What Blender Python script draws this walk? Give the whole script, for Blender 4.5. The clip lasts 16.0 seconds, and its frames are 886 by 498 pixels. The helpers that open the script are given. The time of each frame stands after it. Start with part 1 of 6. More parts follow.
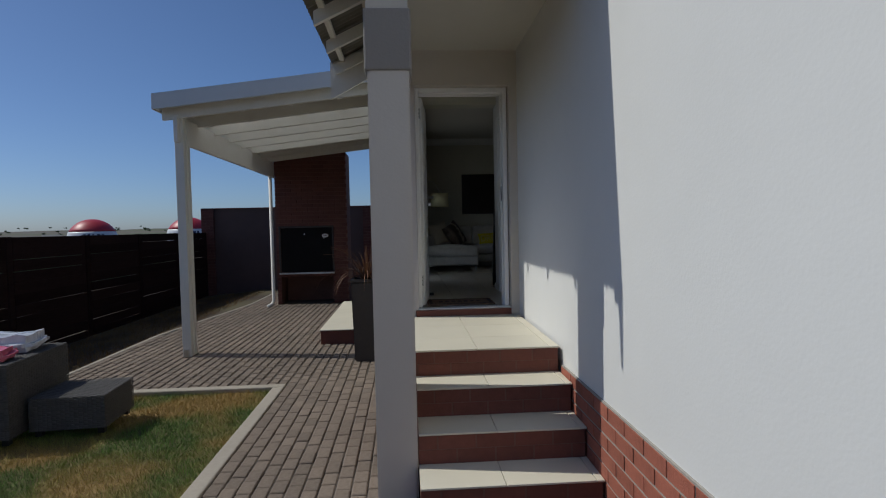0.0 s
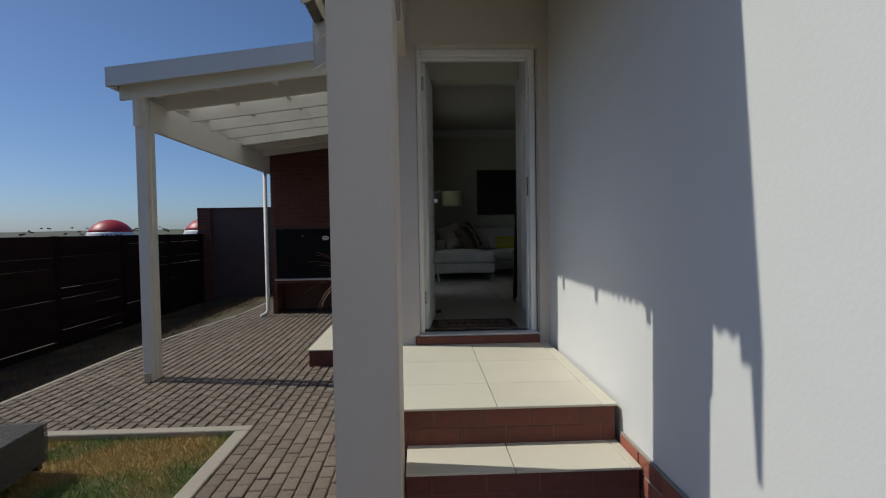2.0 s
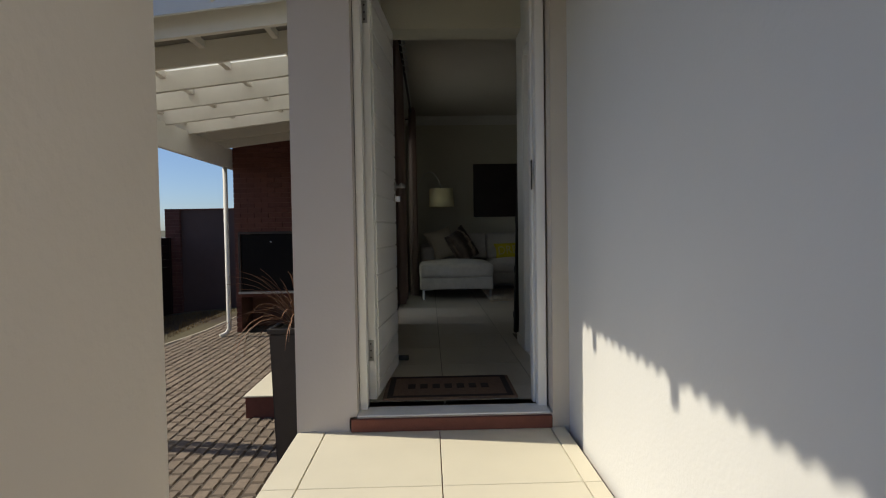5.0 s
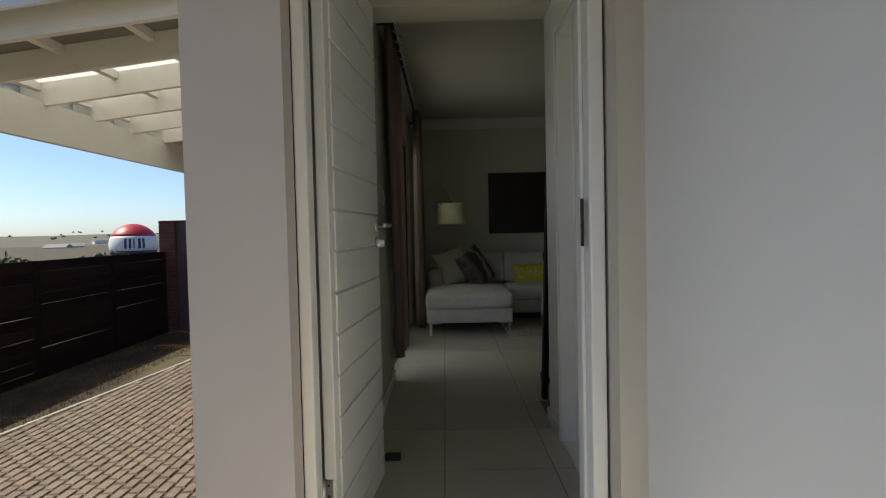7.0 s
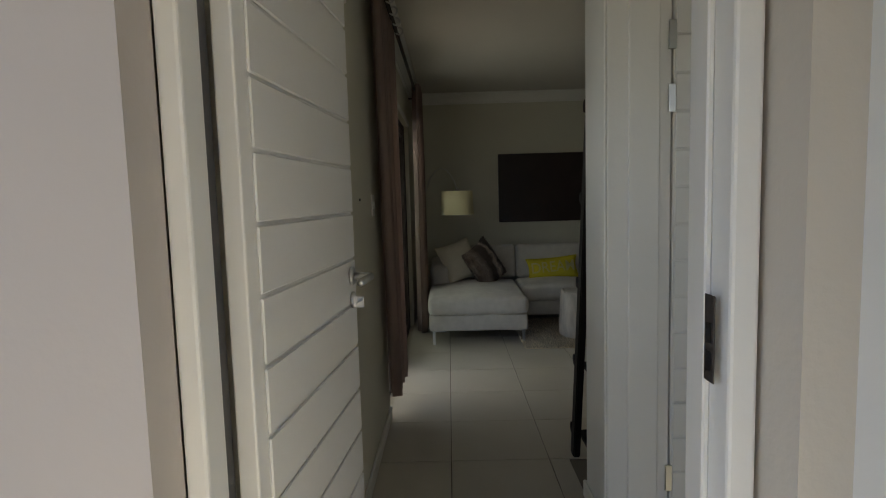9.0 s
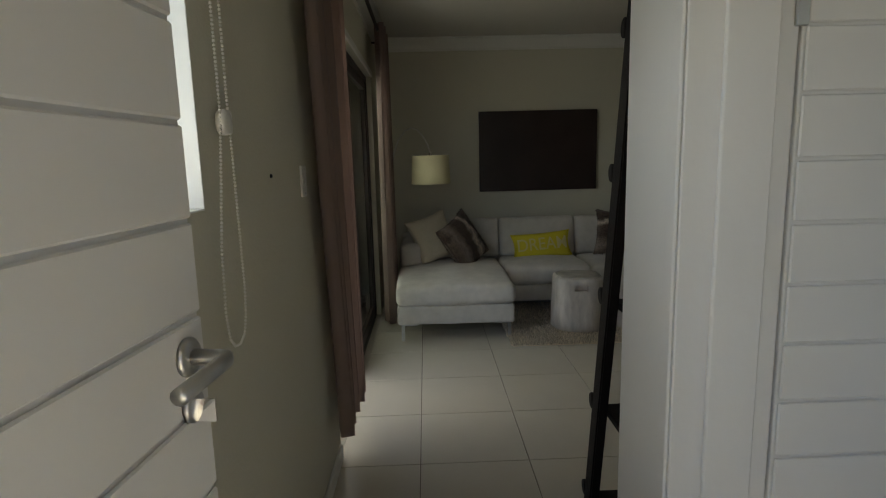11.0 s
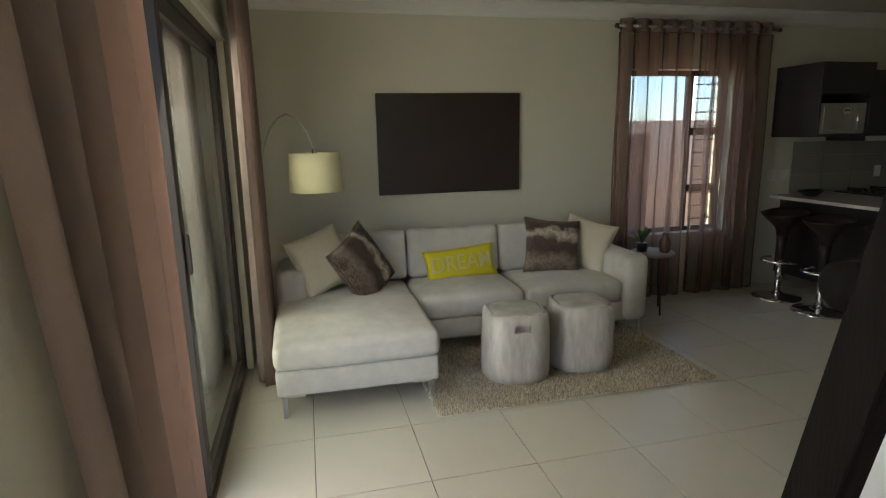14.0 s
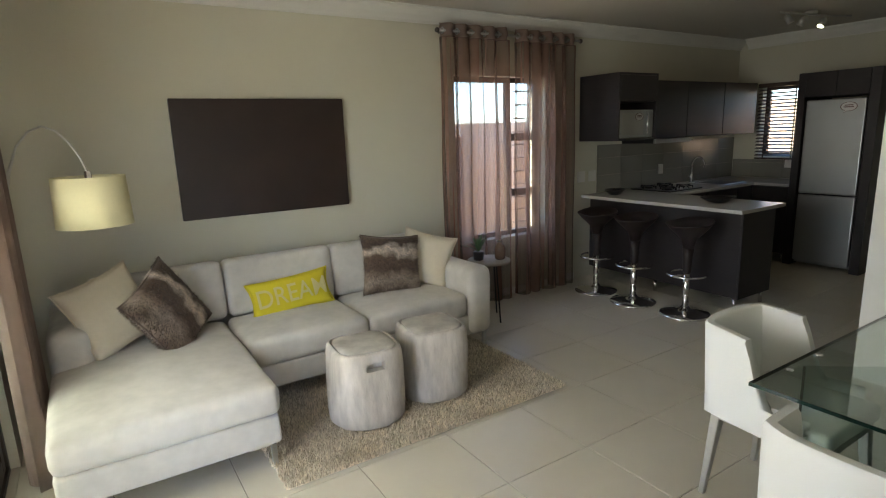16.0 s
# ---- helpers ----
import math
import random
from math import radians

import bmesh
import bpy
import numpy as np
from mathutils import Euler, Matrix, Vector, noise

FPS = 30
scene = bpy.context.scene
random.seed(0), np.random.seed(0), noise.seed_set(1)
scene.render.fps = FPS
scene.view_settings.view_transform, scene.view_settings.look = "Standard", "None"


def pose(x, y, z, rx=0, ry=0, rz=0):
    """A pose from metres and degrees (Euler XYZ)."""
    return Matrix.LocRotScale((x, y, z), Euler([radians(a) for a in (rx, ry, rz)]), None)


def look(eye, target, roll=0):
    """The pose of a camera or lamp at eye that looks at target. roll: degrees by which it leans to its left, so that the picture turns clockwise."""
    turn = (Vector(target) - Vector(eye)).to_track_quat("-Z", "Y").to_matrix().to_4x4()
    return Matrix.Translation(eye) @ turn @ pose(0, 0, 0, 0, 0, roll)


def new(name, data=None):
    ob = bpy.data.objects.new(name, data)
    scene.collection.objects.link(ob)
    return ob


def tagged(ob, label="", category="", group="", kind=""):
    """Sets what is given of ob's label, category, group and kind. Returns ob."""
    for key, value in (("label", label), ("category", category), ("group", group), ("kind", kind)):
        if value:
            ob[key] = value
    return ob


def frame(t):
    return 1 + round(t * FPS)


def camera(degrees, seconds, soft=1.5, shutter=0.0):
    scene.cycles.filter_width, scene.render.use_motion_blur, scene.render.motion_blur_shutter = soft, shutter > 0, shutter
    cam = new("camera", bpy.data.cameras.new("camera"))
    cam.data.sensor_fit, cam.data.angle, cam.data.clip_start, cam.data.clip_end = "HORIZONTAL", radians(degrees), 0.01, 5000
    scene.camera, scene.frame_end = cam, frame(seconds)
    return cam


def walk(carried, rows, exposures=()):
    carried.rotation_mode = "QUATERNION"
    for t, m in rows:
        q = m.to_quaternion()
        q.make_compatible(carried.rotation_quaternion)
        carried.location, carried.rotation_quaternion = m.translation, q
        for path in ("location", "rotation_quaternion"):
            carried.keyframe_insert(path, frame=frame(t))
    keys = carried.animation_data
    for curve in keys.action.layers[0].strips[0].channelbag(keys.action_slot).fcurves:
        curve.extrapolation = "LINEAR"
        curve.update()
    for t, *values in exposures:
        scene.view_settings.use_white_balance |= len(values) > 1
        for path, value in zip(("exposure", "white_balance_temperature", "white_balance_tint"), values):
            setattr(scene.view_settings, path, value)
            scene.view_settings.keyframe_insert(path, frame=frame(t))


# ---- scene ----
cam = camera(77.3, 16.0, 1.1)
PATH = [
    (0, (2.147, -4.819, 0.788), (2.275, -2.824, 0.709), -1.2),
    (0.5, (2.183, -4.53, 0.779), (2.292, -2.534, 0.707), -1.0),
    (1, (2.238, -4.214, 0.788), (2.328, -2.218, 0.715), -1.0),
    (1.5, (2.265, -3.932, 0.788), (2.345, -1.935, 0.717), -1.0),
    (2, (2.275, -3.615, 0.785), (2.348, -1.617, 0.715), -0.9),
    (2.5, (2.315, -3.35, 0.807), (2.383, -1.352, 0.737), -1.0),
    (3, (2.382, -3.071, 0.807), (2.449, -1.073, 0.739), -0.9),
    (3.5, (2.415, -2.807, 0.795), (2.486, -0.81, 0.734), -0.9),
    (4, (2.475, -2.526, 0.809), (2.542, -0.529, 0.744), -0.9),
    (4.5, (2.537, -2.29, 0.825), (2.597, -0.292, 0.758), -0.9),
    (7, (2.674, -1.036, 1.09), (2.666, 0.963, 1.024), -1.3),
    (7.5, (2.67, -0.85, 1.192), (2.655, 1.149, 1.121), -1.5),
    (8, (2.678, -0.666, 1.252), (2.662, 1.332, 1.175), -1.7),
    (8.5, (2.684, -0.478, 1.29), (2.663, 1.517, 1.162), -1.6),
    (9, (2.671, -0.269, 1.338), (2.646, 1.722, 1.155), -1.6),
    (11.5, (2.734, 0.821, 1.395), (2.818, 2.791, 1.059), -1.5),
    (12, (2.749, 1.026, 1.419), (2.865, 2.992, 1.073), -1.5),
    (12.5, (2.746, 1.209, 1.42), (2.912, 3.168, 1.052), -1.3),
    (13, (2.726, 1.417, 1.429), (2.963, 3.366, 1.046), -1.2),
    (13.5, (2.72, 1.627, 1.449), (3.067, 3.559, 1.061), -1.2),
    (14, (2.703, 1.8, 1.494), (3.162, 3.705, 1.093), -1.2),
    (14.5, (2.707, 1.928, 1.51), (3.301, 3.794, 1.106), -1.4),
    (15, (2.72, 2.06, 1.527), (3.477, 3.865, 1.117), -1.6),
    (15.5, (2.732, 2.157, 1.542), (3.642, 3.89, 1.131), -1.8),
    (16, (2.734, 2.217, 1.558), (3.788, 3.865, 1.144), -2.0),
]
EXPOSURES = [(0.0, -0.55, 5950, 10), (2.0, -0.42, 6100, 9), (3.0, -0.22, 6450, 10), (4.7, 0.0, 6800, 10), (7.0, 0.65, 7000, 8), (9.0, 1.28, 7100, 8),
             (11.5, 1.85, 7250, 8), (12.5, 2.38, 7400, 8), (14.0, 3.22, 7450, 8), (16.0, 3.95, 7350, 10)]
walk(cam, [(t, look(eye, target, roll)) for t, eye, target, roll in PATH], EXPOSURES)

# ---- world and sun ----
RUN, DROP = -0.18, 1.147          # sunlight goes 1 m to +x, RUN along y, DROP down
world = bpy.data.worlds.new("sky")
scene.world = world
world.use_nodes = True
wn = world.node_tree.nodes
sky = wn.new("ShaderNodeTexSky")
sky.sky_type, sky.sun_disc = "NISHITA", False
sky.sun_elevation = math.atan2(DROP, math.hypot(1, RUN))
sky.sun_rotation = math.atan2(-1, -RUN)
sky.air_density, sky.dust_density, sky.ozone_density = 0.75, 0.8, 7.0
sky.altitude = 0
world.node_tree.links.new(sky.outputs[0], wn["Background"].inputs[0])
wn["Background"].inputs[1].default_value = 0.108
sun = new("sun", bpy.data.lights.new("sun", "SUN"))
sun.data.energy, sun.data.angle, sun.data.color = 3.9, radians(0.53), (1.0, 0.95, 0.81)
sun.matrix_world = look((-20, 3.6, 23), (0, 0, 0.06))


def area(name, eye, target, sx, sy, watts, colour):
    ob = new(name, bpy.data.lights.new(name, "AREA"))
    ob.data.shape, ob.data.size, ob.data.size_y = "RECTANGLE", sx, sy
    ob.data.energy, ob.data.color = watts, colour
    ob.matrix_world = look(eye, target)
    return ob


# daylight of the sky in the openings
area("slider_daylight", (2.10, 4.25, 1.05), (4, 4.25, 0.7), 2.1, 1.9, 3.0, (0.93, 0.97, 1.0)).data.spread = radians(164)
area("voile_daylight", (2.0, 4.68, 1.05), (4, 4.68, 1.0), 1.4, 1.9, 2.4, (1.0, 0.98, 0.93))
area("window_daylight", (5.98, 6.33, 1.28), (5.98, 4, 1.2), 1.0, 1.4, 0.4, (0.95, 0.97, 1.0))
area("hall_window_daylight", (1.985, 1.45, 1.63), (4, 1.45, 1.5), 0.42, 0.60, 0.5, (0.86, 0.95, 1.0)).data.spread = radians(125)
# lamp added at an opening out of view, to light the inner door leaf
area("unseen_opening_daylight", (4.2, -0.80, 1.5), (4.2, 2, 1.3), 0.8, 1.0, 1.3, (0.95, 0.98, 1.0))

# ---- materials ----


def mat(name, colour, rough=0.6, metal=0.0, grain=0.0, scale=8.0, stain=0.0, stain_scale=1.2, bump=0.0, bump_scale=60.0,
        rand=0.0, island=0.0, sheen=0.0, alpha=1.0, stretch=(1, 1, 1), emit=0.0, second=None, coat=0.0, spec=0.5):
    m = bpy.data.materials.new(name)
    m.use_nodes = True
    n, l = m.node_tree.nodes, m.node_tree.links
    b = n["Principled BSDF"]
    b.inputs["Roughness"].default_value, b.inputs["Metallic"].default_value = rough, metal
    b.inputs["Specular IOR Level"].default_value = spec
    b.inputs["Coat Weight"].default_value = coat
    b.inputs["Sheen Weight"].default_value = sheen
    b.inputs["Alpha"].default_value = alpha
    c4 = (*colour, 1)
    b.inputs["Base Color"].default_value = c4
    coords = n.new("ShaderNodeTexCoord")
    mp = n.new("ShaderNodeMapping")
    mp.inputs["Scale"].default_value = stretch
    l.new(coords.outputs["Object"], mp.inputs[0])
    val = None

    def addv(socket, amount, mid):
        nonlocal val
        a = n.new("ShaderNodeMath")
        a.operation = "MULTIPLY_ADD"
        l.new(socket, a.inputs[0])
        a.inputs[1].default_value = amount
        a.inputs[2].default_value = -amount * mid
        if val is not None:
            s = n.new("ShaderNodeMath")
            s.operation = "ADD"
            l.new(val, s.inputs[0])
            l.new(a.outputs[0], s.inputs[1])
            val = s.outputs[0]
        else:
            val = a.outputs[0]

    def noise_tex(sc, det):
        t = n.new("ShaderNodeTexNoise")
        t.inputs["Scale"].default_value, t.inputs["Detail"].default_value = sc, det
        l.new(mp.outputs[0], t.inputs["Vector"])
        return t
    if grain:
        addv(noise_tex(scale, 6).outputs["Fac"], grain * 2, 0.5)
    st = None
    if stain:
        st = noise_tex(stain_scale, 4)
        addv(st.outputs["Fac"], stain * 2, 0.5)
    if rand:
        oi = n.new("ShaderNodeObjectInfo")
        addv(oi.outputs["Random"], rand, 0.5)
    if island:
        ge = n.new("ShaderNodeNewGeometry")
        addv(ge.outputs["Random Per Island"], island, 0.5)
    if val is not None:
        plus = n.new("ShaderNodeMath")
        plus.operation = "ADD"
        plus.inputs[1].default_value = 1.0
        l.new(val, plus.inputs[0])
        hs = n.new("ShaderNodeHueSaturation")
        hs.inputs["Color"].default_value = c4
        l.new(plus.outputs[0], hs.inputs["Value"])
        out = hs.outputs[0]
        if second is not None:
            mx = n.new("ShaderNodeMix")
            mx.data_type = "RGBA"
            ramp = n.new("ShaderNodeValToRGB")
            ramp.color_ramp.elements[0].position, ramp.color_ramp.elements[1].position = 0.42, 0.62
            big = st or noise_tex(stain_scale, 4)
            l.new(big.outputs["Fac"], ramp.inputs[0])
            l.new(ramp.outputs[0], mx.inputs[0])
            l.new(out, mx.inputs[6])
            mx.inputs[7].default_value = (*second, 1)
            out = mx.outputs[2]
        l.new(out, b.inputs["Base Color"])
    if bump:
        bt = noise_tex(bump_scale, 5)
        bp = n.new("ShaderNodeBump")
        bp.inputs["Strength"].default_value, bp.inputs["Distance"].default_value = bump, 0.01
        l.new(bt.outputs["Fac"], bp.inputs["Height"])
        l.new(bp.outputs[0], b.inputs["Normal"])
    if emit:
        b.inputs["Emission Color"].default_value = c4
        b.inputs["Emission Strength"].default_value = emit
    return m


def glass_mat(name, tint=(0.95, 0.98, 0.97), rough=0.0, clear=0.85):
    m = bpy.data.materials.new(name)
    m.use_nodes = True
    n, l = m.node_tree.nodes, m.node_tree.links
    n.remove(n["Principled BSDF"])
    tr, gl, mx, fr, pw, sc = (n.new("ShaderNode" + k) for k in ("BsdfTransparent", "BsdfGlossy", "MixShader", "LayerWeight", "Math", "Math"))
    tr.inputs[0].default_value = (*[c * clear / 0.95 for c in tint], 1)
    gl.inputs["Roughness"].default_value = rough
    fr.inputs[0].default_value = 0.5
    pw.operation, sc.operation = "POWER", "MULTIPLY_ADD"
    pw.inputs[1].default_value, sc.inputs[1].default_value, sc.inputs[2].default_value = 3.0, 0.85, 0.04
    l.new(fr.outputs["Facing"], pw.inputs[0])
    l.new(pw.outputs[0], sc.inputs[0])
    l.new(sc.outputs[0], mx.inputs[0])
    l.new(tr.outputs[0], mx.inputs[1])
    l.new(gl.outputs[0], mx.inputs[2])
    l.new(mx.outputs[0], n["Material Output"].inputs[0])
    return m


def sheer_mat(name, colour, see, through_light=0.35):
    """Woven voile: part gaps, part thread that lets light pass."""
    m = bpy.data.materials.new(name)
    m.use_nodes = True
    n, l = m.node_tree.nodes, m.node_tree.links
    n.remove(n["Principled BSDF"])
    tr, df, tl, a, b = (n.new("ShaderNode" + k) for k in ("BsdfTransparent", "BsdfDiffuse", "BsdfTranslucent", "MixShader", "MixShader"))
    df.inputs[0].default_value = tl.inputs[0].default_value = (*colour, 1)
    tex = n.new("ShaderNodeTexNoise")
    tex.inputs["Scale"].default_value = 11
    co = n.new("ShaderNodeTexCoord")
    mp = n.new("ShaderNodeMapping")
    mp.inputs["Scale"].default_value = (1, 1, 0.02)
    l.new(co.outputs["Object"], mp.inputs[0])
    l.new(mp.outputs[0], tex.inputs["Vector"])
    mr = n.new("ShaderNodeMapRange")
    mr.inputs[3].default_value, mr.inputs[4].default_value = max(0, see - 0.22), see + min(see, 0.22)
    l.new(tex.outputs["Fac"], mr.inputs[0])
    a.inputs[0].default_value = through_light
    l.new(df.outputs[0], a.inputs[1])
    l.new(tl.outputs[0], a.inputs[2])
    l.new(mr.outputs[0], b.inputs[0])
    l.new(a.outputs[0], b.inputs[1])
    l.new(tr.outputs[0], b.inputs[2])
    l.new(b.outputs[0], n["Material Output"].inputs[0])
    return m


M = {}
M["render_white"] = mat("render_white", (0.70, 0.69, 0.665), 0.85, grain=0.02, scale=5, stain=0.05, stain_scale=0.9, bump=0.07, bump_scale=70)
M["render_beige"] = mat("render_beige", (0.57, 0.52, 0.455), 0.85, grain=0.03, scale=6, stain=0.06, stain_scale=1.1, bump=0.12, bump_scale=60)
# render_white darkened: the porch corner's shade is put into this colour
M["render_white_shaded"] = mat("render_white_shaded", (0.53, 0.485, 0.46), 0.85, grain=0.02, scale=5, stain=0.05, stain_scale=0.9, bump=0.07, bump_scale=70)
M["cap_brown"] = mat("cap_brown", (0.26, 0.235, 0.215), 0.85, grain=0.05, scale=7, stain=0.08, bump=0.25)
M["wall_green"] = mat("wall_green", (0.60, 0.575, 0.475), 0.8, grain=0.015, scale=4, stain=0.03, bump=0.12, bump_scale=90)
M["ceiling"] = mat("ceiling_paint", (0.55, 0.52, 0.46), 0.85, grain=0.02, stain=0.03, bump=0.1)
M["white_gloss"] = mat("white_enamel", (0.80, 0.79, 0.77), 0.38, grain=0.02, scale=5, stain=0.03, bump=0.06, bump_scale=40)
M["reveal_white"] = mat("reveal_plaster", (0.74, 0.75, 0.75), 0.8, grain=0.02, scale=5, stain=0.03, bump=0.06)
M["skirting"] = mat("skirting_paint", (0.70, 0.69, 0.65), 0.45, grain=0.02, stain=0.03)
M["tile"] = mat("porcelain_tile", (0.54, 0.50, 0.42), 0.28, grain=0.05, scale=3, stain=0.06, stain_scale=1.5, rand=0.05, bump=0.03, bump_scale=30)
M["grout"] = mat("grout", (0.20, 0.175, 0.14), 0.95, grain=0.1, scale=20)
M["tile_out"] = mat("porch_tile", (0.66, 0.61, 0.49), 0.5, grain=0.05, scale=4, stain=0.05, rand=0.05, bump=0.06)
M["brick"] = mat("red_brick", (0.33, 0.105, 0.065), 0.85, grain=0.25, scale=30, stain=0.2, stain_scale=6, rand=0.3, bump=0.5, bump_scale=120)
# much darker than the plinth's red brick; for braai, wall piers and coping
M["brick_joined"] = mat("red_brick_dark", (0.125, 0.047, 0.035), 0.9, grain=0.2, scale=20, stain=0.15, stain_scale=5, island=0.3, bump=0.4)
M["mortar"] = mat("mortar", (0.36, 0.33, 0.29), 0.95, grain=0.15, scale=40, bump=0.4)
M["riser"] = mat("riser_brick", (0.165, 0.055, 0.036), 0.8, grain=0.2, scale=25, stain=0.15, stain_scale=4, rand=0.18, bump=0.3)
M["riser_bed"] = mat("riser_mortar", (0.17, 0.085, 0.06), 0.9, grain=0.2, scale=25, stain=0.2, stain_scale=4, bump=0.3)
M["paver"] = mat("paver", (0.19, 0.147, 0.112), 0.9, grain=0.3, scale=35, stain=0.2, stain_scale=3, rand=0.3, bump=0.6, bump_scale=90)
M["paver_far"] = mat("paver_far", (0.19, 0.147, 0.112), 0.9, grain=0.3, scale=35, stain=0.2, stain_scale=0.8, island=0.3, bump=0.6, bump_scale=90)
M["sand"] = mat("joint_sand", (0.075, 0.06, 0.048), 0.95, grain=0.2, scale=40, stain=0.2, bump=0.4)
M["soil"] = mat("ground_soil", (0.05, 0.033, 0.021), 0.95, grain=0.3, scale=12, stain=0.35, stain_scale=0.5, bump=0.6, bump_scale=25, second=(0.085, 0.07, 0.035))
M["kerb"] = mat("kerb_concrete", (0.36, 0.315, 0.255), 0.9, grain=0.12, scale=25, stain=0.12, stain_scale=3, bump=0.4)
M["timber_dark"] = mat("fence_timber", (0.024, 0.0135, 0.011), 0.9, spec=0.05, grain=0.35, scale=6, stain=0.2, rand=0.35, stretch=(8, 1, 8), bump=0.3, bump_scale=20)
M["timber_white"] = mat("painted_timber", (0.72, 0.69, 0.63), 0.6, grain=0.04, scale=10, stain=0.05, stain_scale=2, bump=0.12, bump_scale=40)
M["fascia"] = mat("fascia_paint", (0.62, 0.64, 0.66), 0.5, grain=0.03, stain=0.04)
M["roof_sheet"] = mat("roof_sheet", (0.20, 0.19, 0.17), 0.6, metal=0.0, grain=0.1, stain=0.15, stain_scale=2)
M["steel"] = mat("brushed_steel", (0.55, 0.55, 0.54), 0.32, 1.0, grain=0.06, scale=30, stretch=(1, 1, 12))
M["fridge"] = mat("fridge_steel", (0.50, 0.52, 0.53), 0.38, 0.85, grain=0.04, scale=40, stretch=(1, 1, 10), stain=0.03)
M["satin_steel"] = mat("satin_steel", (0.62, 0.61, 0.58), 0.35, 0.45, grain=0.05, scale=30)
M["chrome"] = mat("chrome", (0.80, 0.80, 0.80), 0.08, 1.0)
M["black"] = mat("black_enamel", (0.012, 0.012, 0.013), 0.35, grain=0.1, stain=0.1)
M["matt_black"] = mat("sooty_steel", (0.010, 0.009, 0.009), 0.75, spec=0.15, grain=0.2, scale=12, stain=0.2)
M["wenge"] = mat("wenge_board", (0.026, 0.022, 0.024), 0.42, grain=0.3, scale=9, stain=0.15, stretch=(1, 1, 9), bump=0.05)
M["quartz"] = mat("quartz_top", (0.55, 0.54, 0.51), 0.25, grain=0.08, scale=80, stain=0.03)
M["splash"] = mat("splash_tile", (0.24, 0.23, 0.20), 0.22, grain=0.05, scale=6, stain=0.05, rand=0.06)
M["alu"] = mat("bronze_aluminium", (0.045, 0.034, 0.028), 0.42, 0.1, grain=0.06, stain=0.05)
M["curtain"] = mat("curtain_taupe", (0.335, 0.248, 0.213), 0.9, grain=0.06, scale=30, stain=0.05, sheen=0.15, bump=0.15, bump_scale=250)
M["sofa"] = mat("sofa_suede", (0.55, 0.515, 0.465), 0.95, grain=0.08, scale=18, stain=0.27, stain_scale=4.5, sheen=0.25, bump=0.1, bump_scale=300)
M["sofa_piping"] = mat("sofa_piping", (0.42, 0.40, 0.36), 0.95, grain=0.05, sheen=0.2)
M["cream"] = mat("cream_linen", (0.60, 0.53, 0.41), 0.95, grain=0.06, scale=40, stain=0.06, bump=0.2, bump_scale=350)
M["yellow"] = mat("yellow_cotton", (0.62, 0.52, 0.03), 0.9, grain=0.05, scale=40, stain=0.05, bump=0.2, bump_scale=300)
M["letter"] = mat("letter_print", (0.64, 0.58, 0.28), 0.9, grain=0.04)
M["canvas"] = mat("dark_canvas", (0.027, 0.0150, 0.0135), 0.36, spec=0.5, grain=0.2, scale=5, stain=0.6, stain_scale=2.2, bump=0.12, bump_scale=160)
M["shade_cream"] = mat("lamp_shade", (0.66, 0.60, 0.37), 0.85, grain=0.04, scale=60, stain=0.04, bump=0.1, bump_scale=300)
M["stone_stool"] = mat("stump_ceramic", (0.52, 0.475, 0.43), 0.6, grain=0.34, scale=12, stain=0.34, stain_scale=5, stretch=(2.2, 2.2, 0.7), bump=0.4, bump_scale=18)
M["stone_top"] = mat("stump_top", (0.50, 0.47, 0.42), 0.6, grain=0.5, scale=9, stain=0.4, stain_scale=6, bump=0.3, bump_scale=30)
M["rug"] = mat("shag_rug", (0.60, 0.525, 0.41), 1.0, grain=0.25, scale=22, stain=0.2, stain_scale=7, island=0.8)
M["white_leather"] = mat("white_leather", (0.73, 0.74, 0.73), 0.45, grain=0.02, stain=0.03, bump=0.08, bump_scale=120)
M["plastic_leg"] = mat("grey_alu", (0.42, 0.42, 0.42), 0.35, 0.8, grain=0.04)
M["ladder"] = mat("ladder_wood", (0.010, 0.0075, 0.007), 0.6, spec=0.15, grain=0.3, scale=8, stain=0.15, stretch=(4, 4, 0.6), bump=0.15)
M["seat_brown"] = mat("seat_plastic", (0.018, 0.011, 0.010), 0.5, grain=0.05, stain=0.06)
M["white_plastic"] = mat("white_plastic", (0.72, 0.70, 0.66), 0.4, grain=0.02)
M["glass"] = glass_mat("clear_glass")
M["glass_green"] = glass_mat("table_glass", (0.88, 0.95, 0.92), 0.0, 0.90)
M["glass_edge"] = mat("glass_edge", (0.010, 0.032, 0.026), 0.15, grain=0.05, coat=0.5)
M["poly"] = sheer_mat("polycarbonate", (0.88, 0.88, 0.85), 0.04, 0.78)
M["sheer"] = sheer_mat("voile_taupe", (0.25, 0.155, 0.122), 0.34, 0.50)
M["voile_white"] = sheer_mat("voile_white", (0.80, 0.775, 0.69), 0.02, 0.65)
M["grass_a"] = mat("grass_blade", (0.115, 0.20, 0.034), 0.8, island=0.9, grain=0.4, scale=1.5, second=(0.37, 0.26, 0.075), stain_scale=1.4, stain=0.01)
M["dry_grass"] = mat("dry_grass", (0.19, 0.115, 0.035), 0.9, island=0.9, grain=0.4, scale=3, second=(0.075, 0.05, 0.02), stain_scale=2.5, stain=0.05)
M["leaf_bronze"] = mat("bronze_leaf", (0.22, 0.10, 0.05), 0.6, island=0.8, grain=0.2, scale=10)
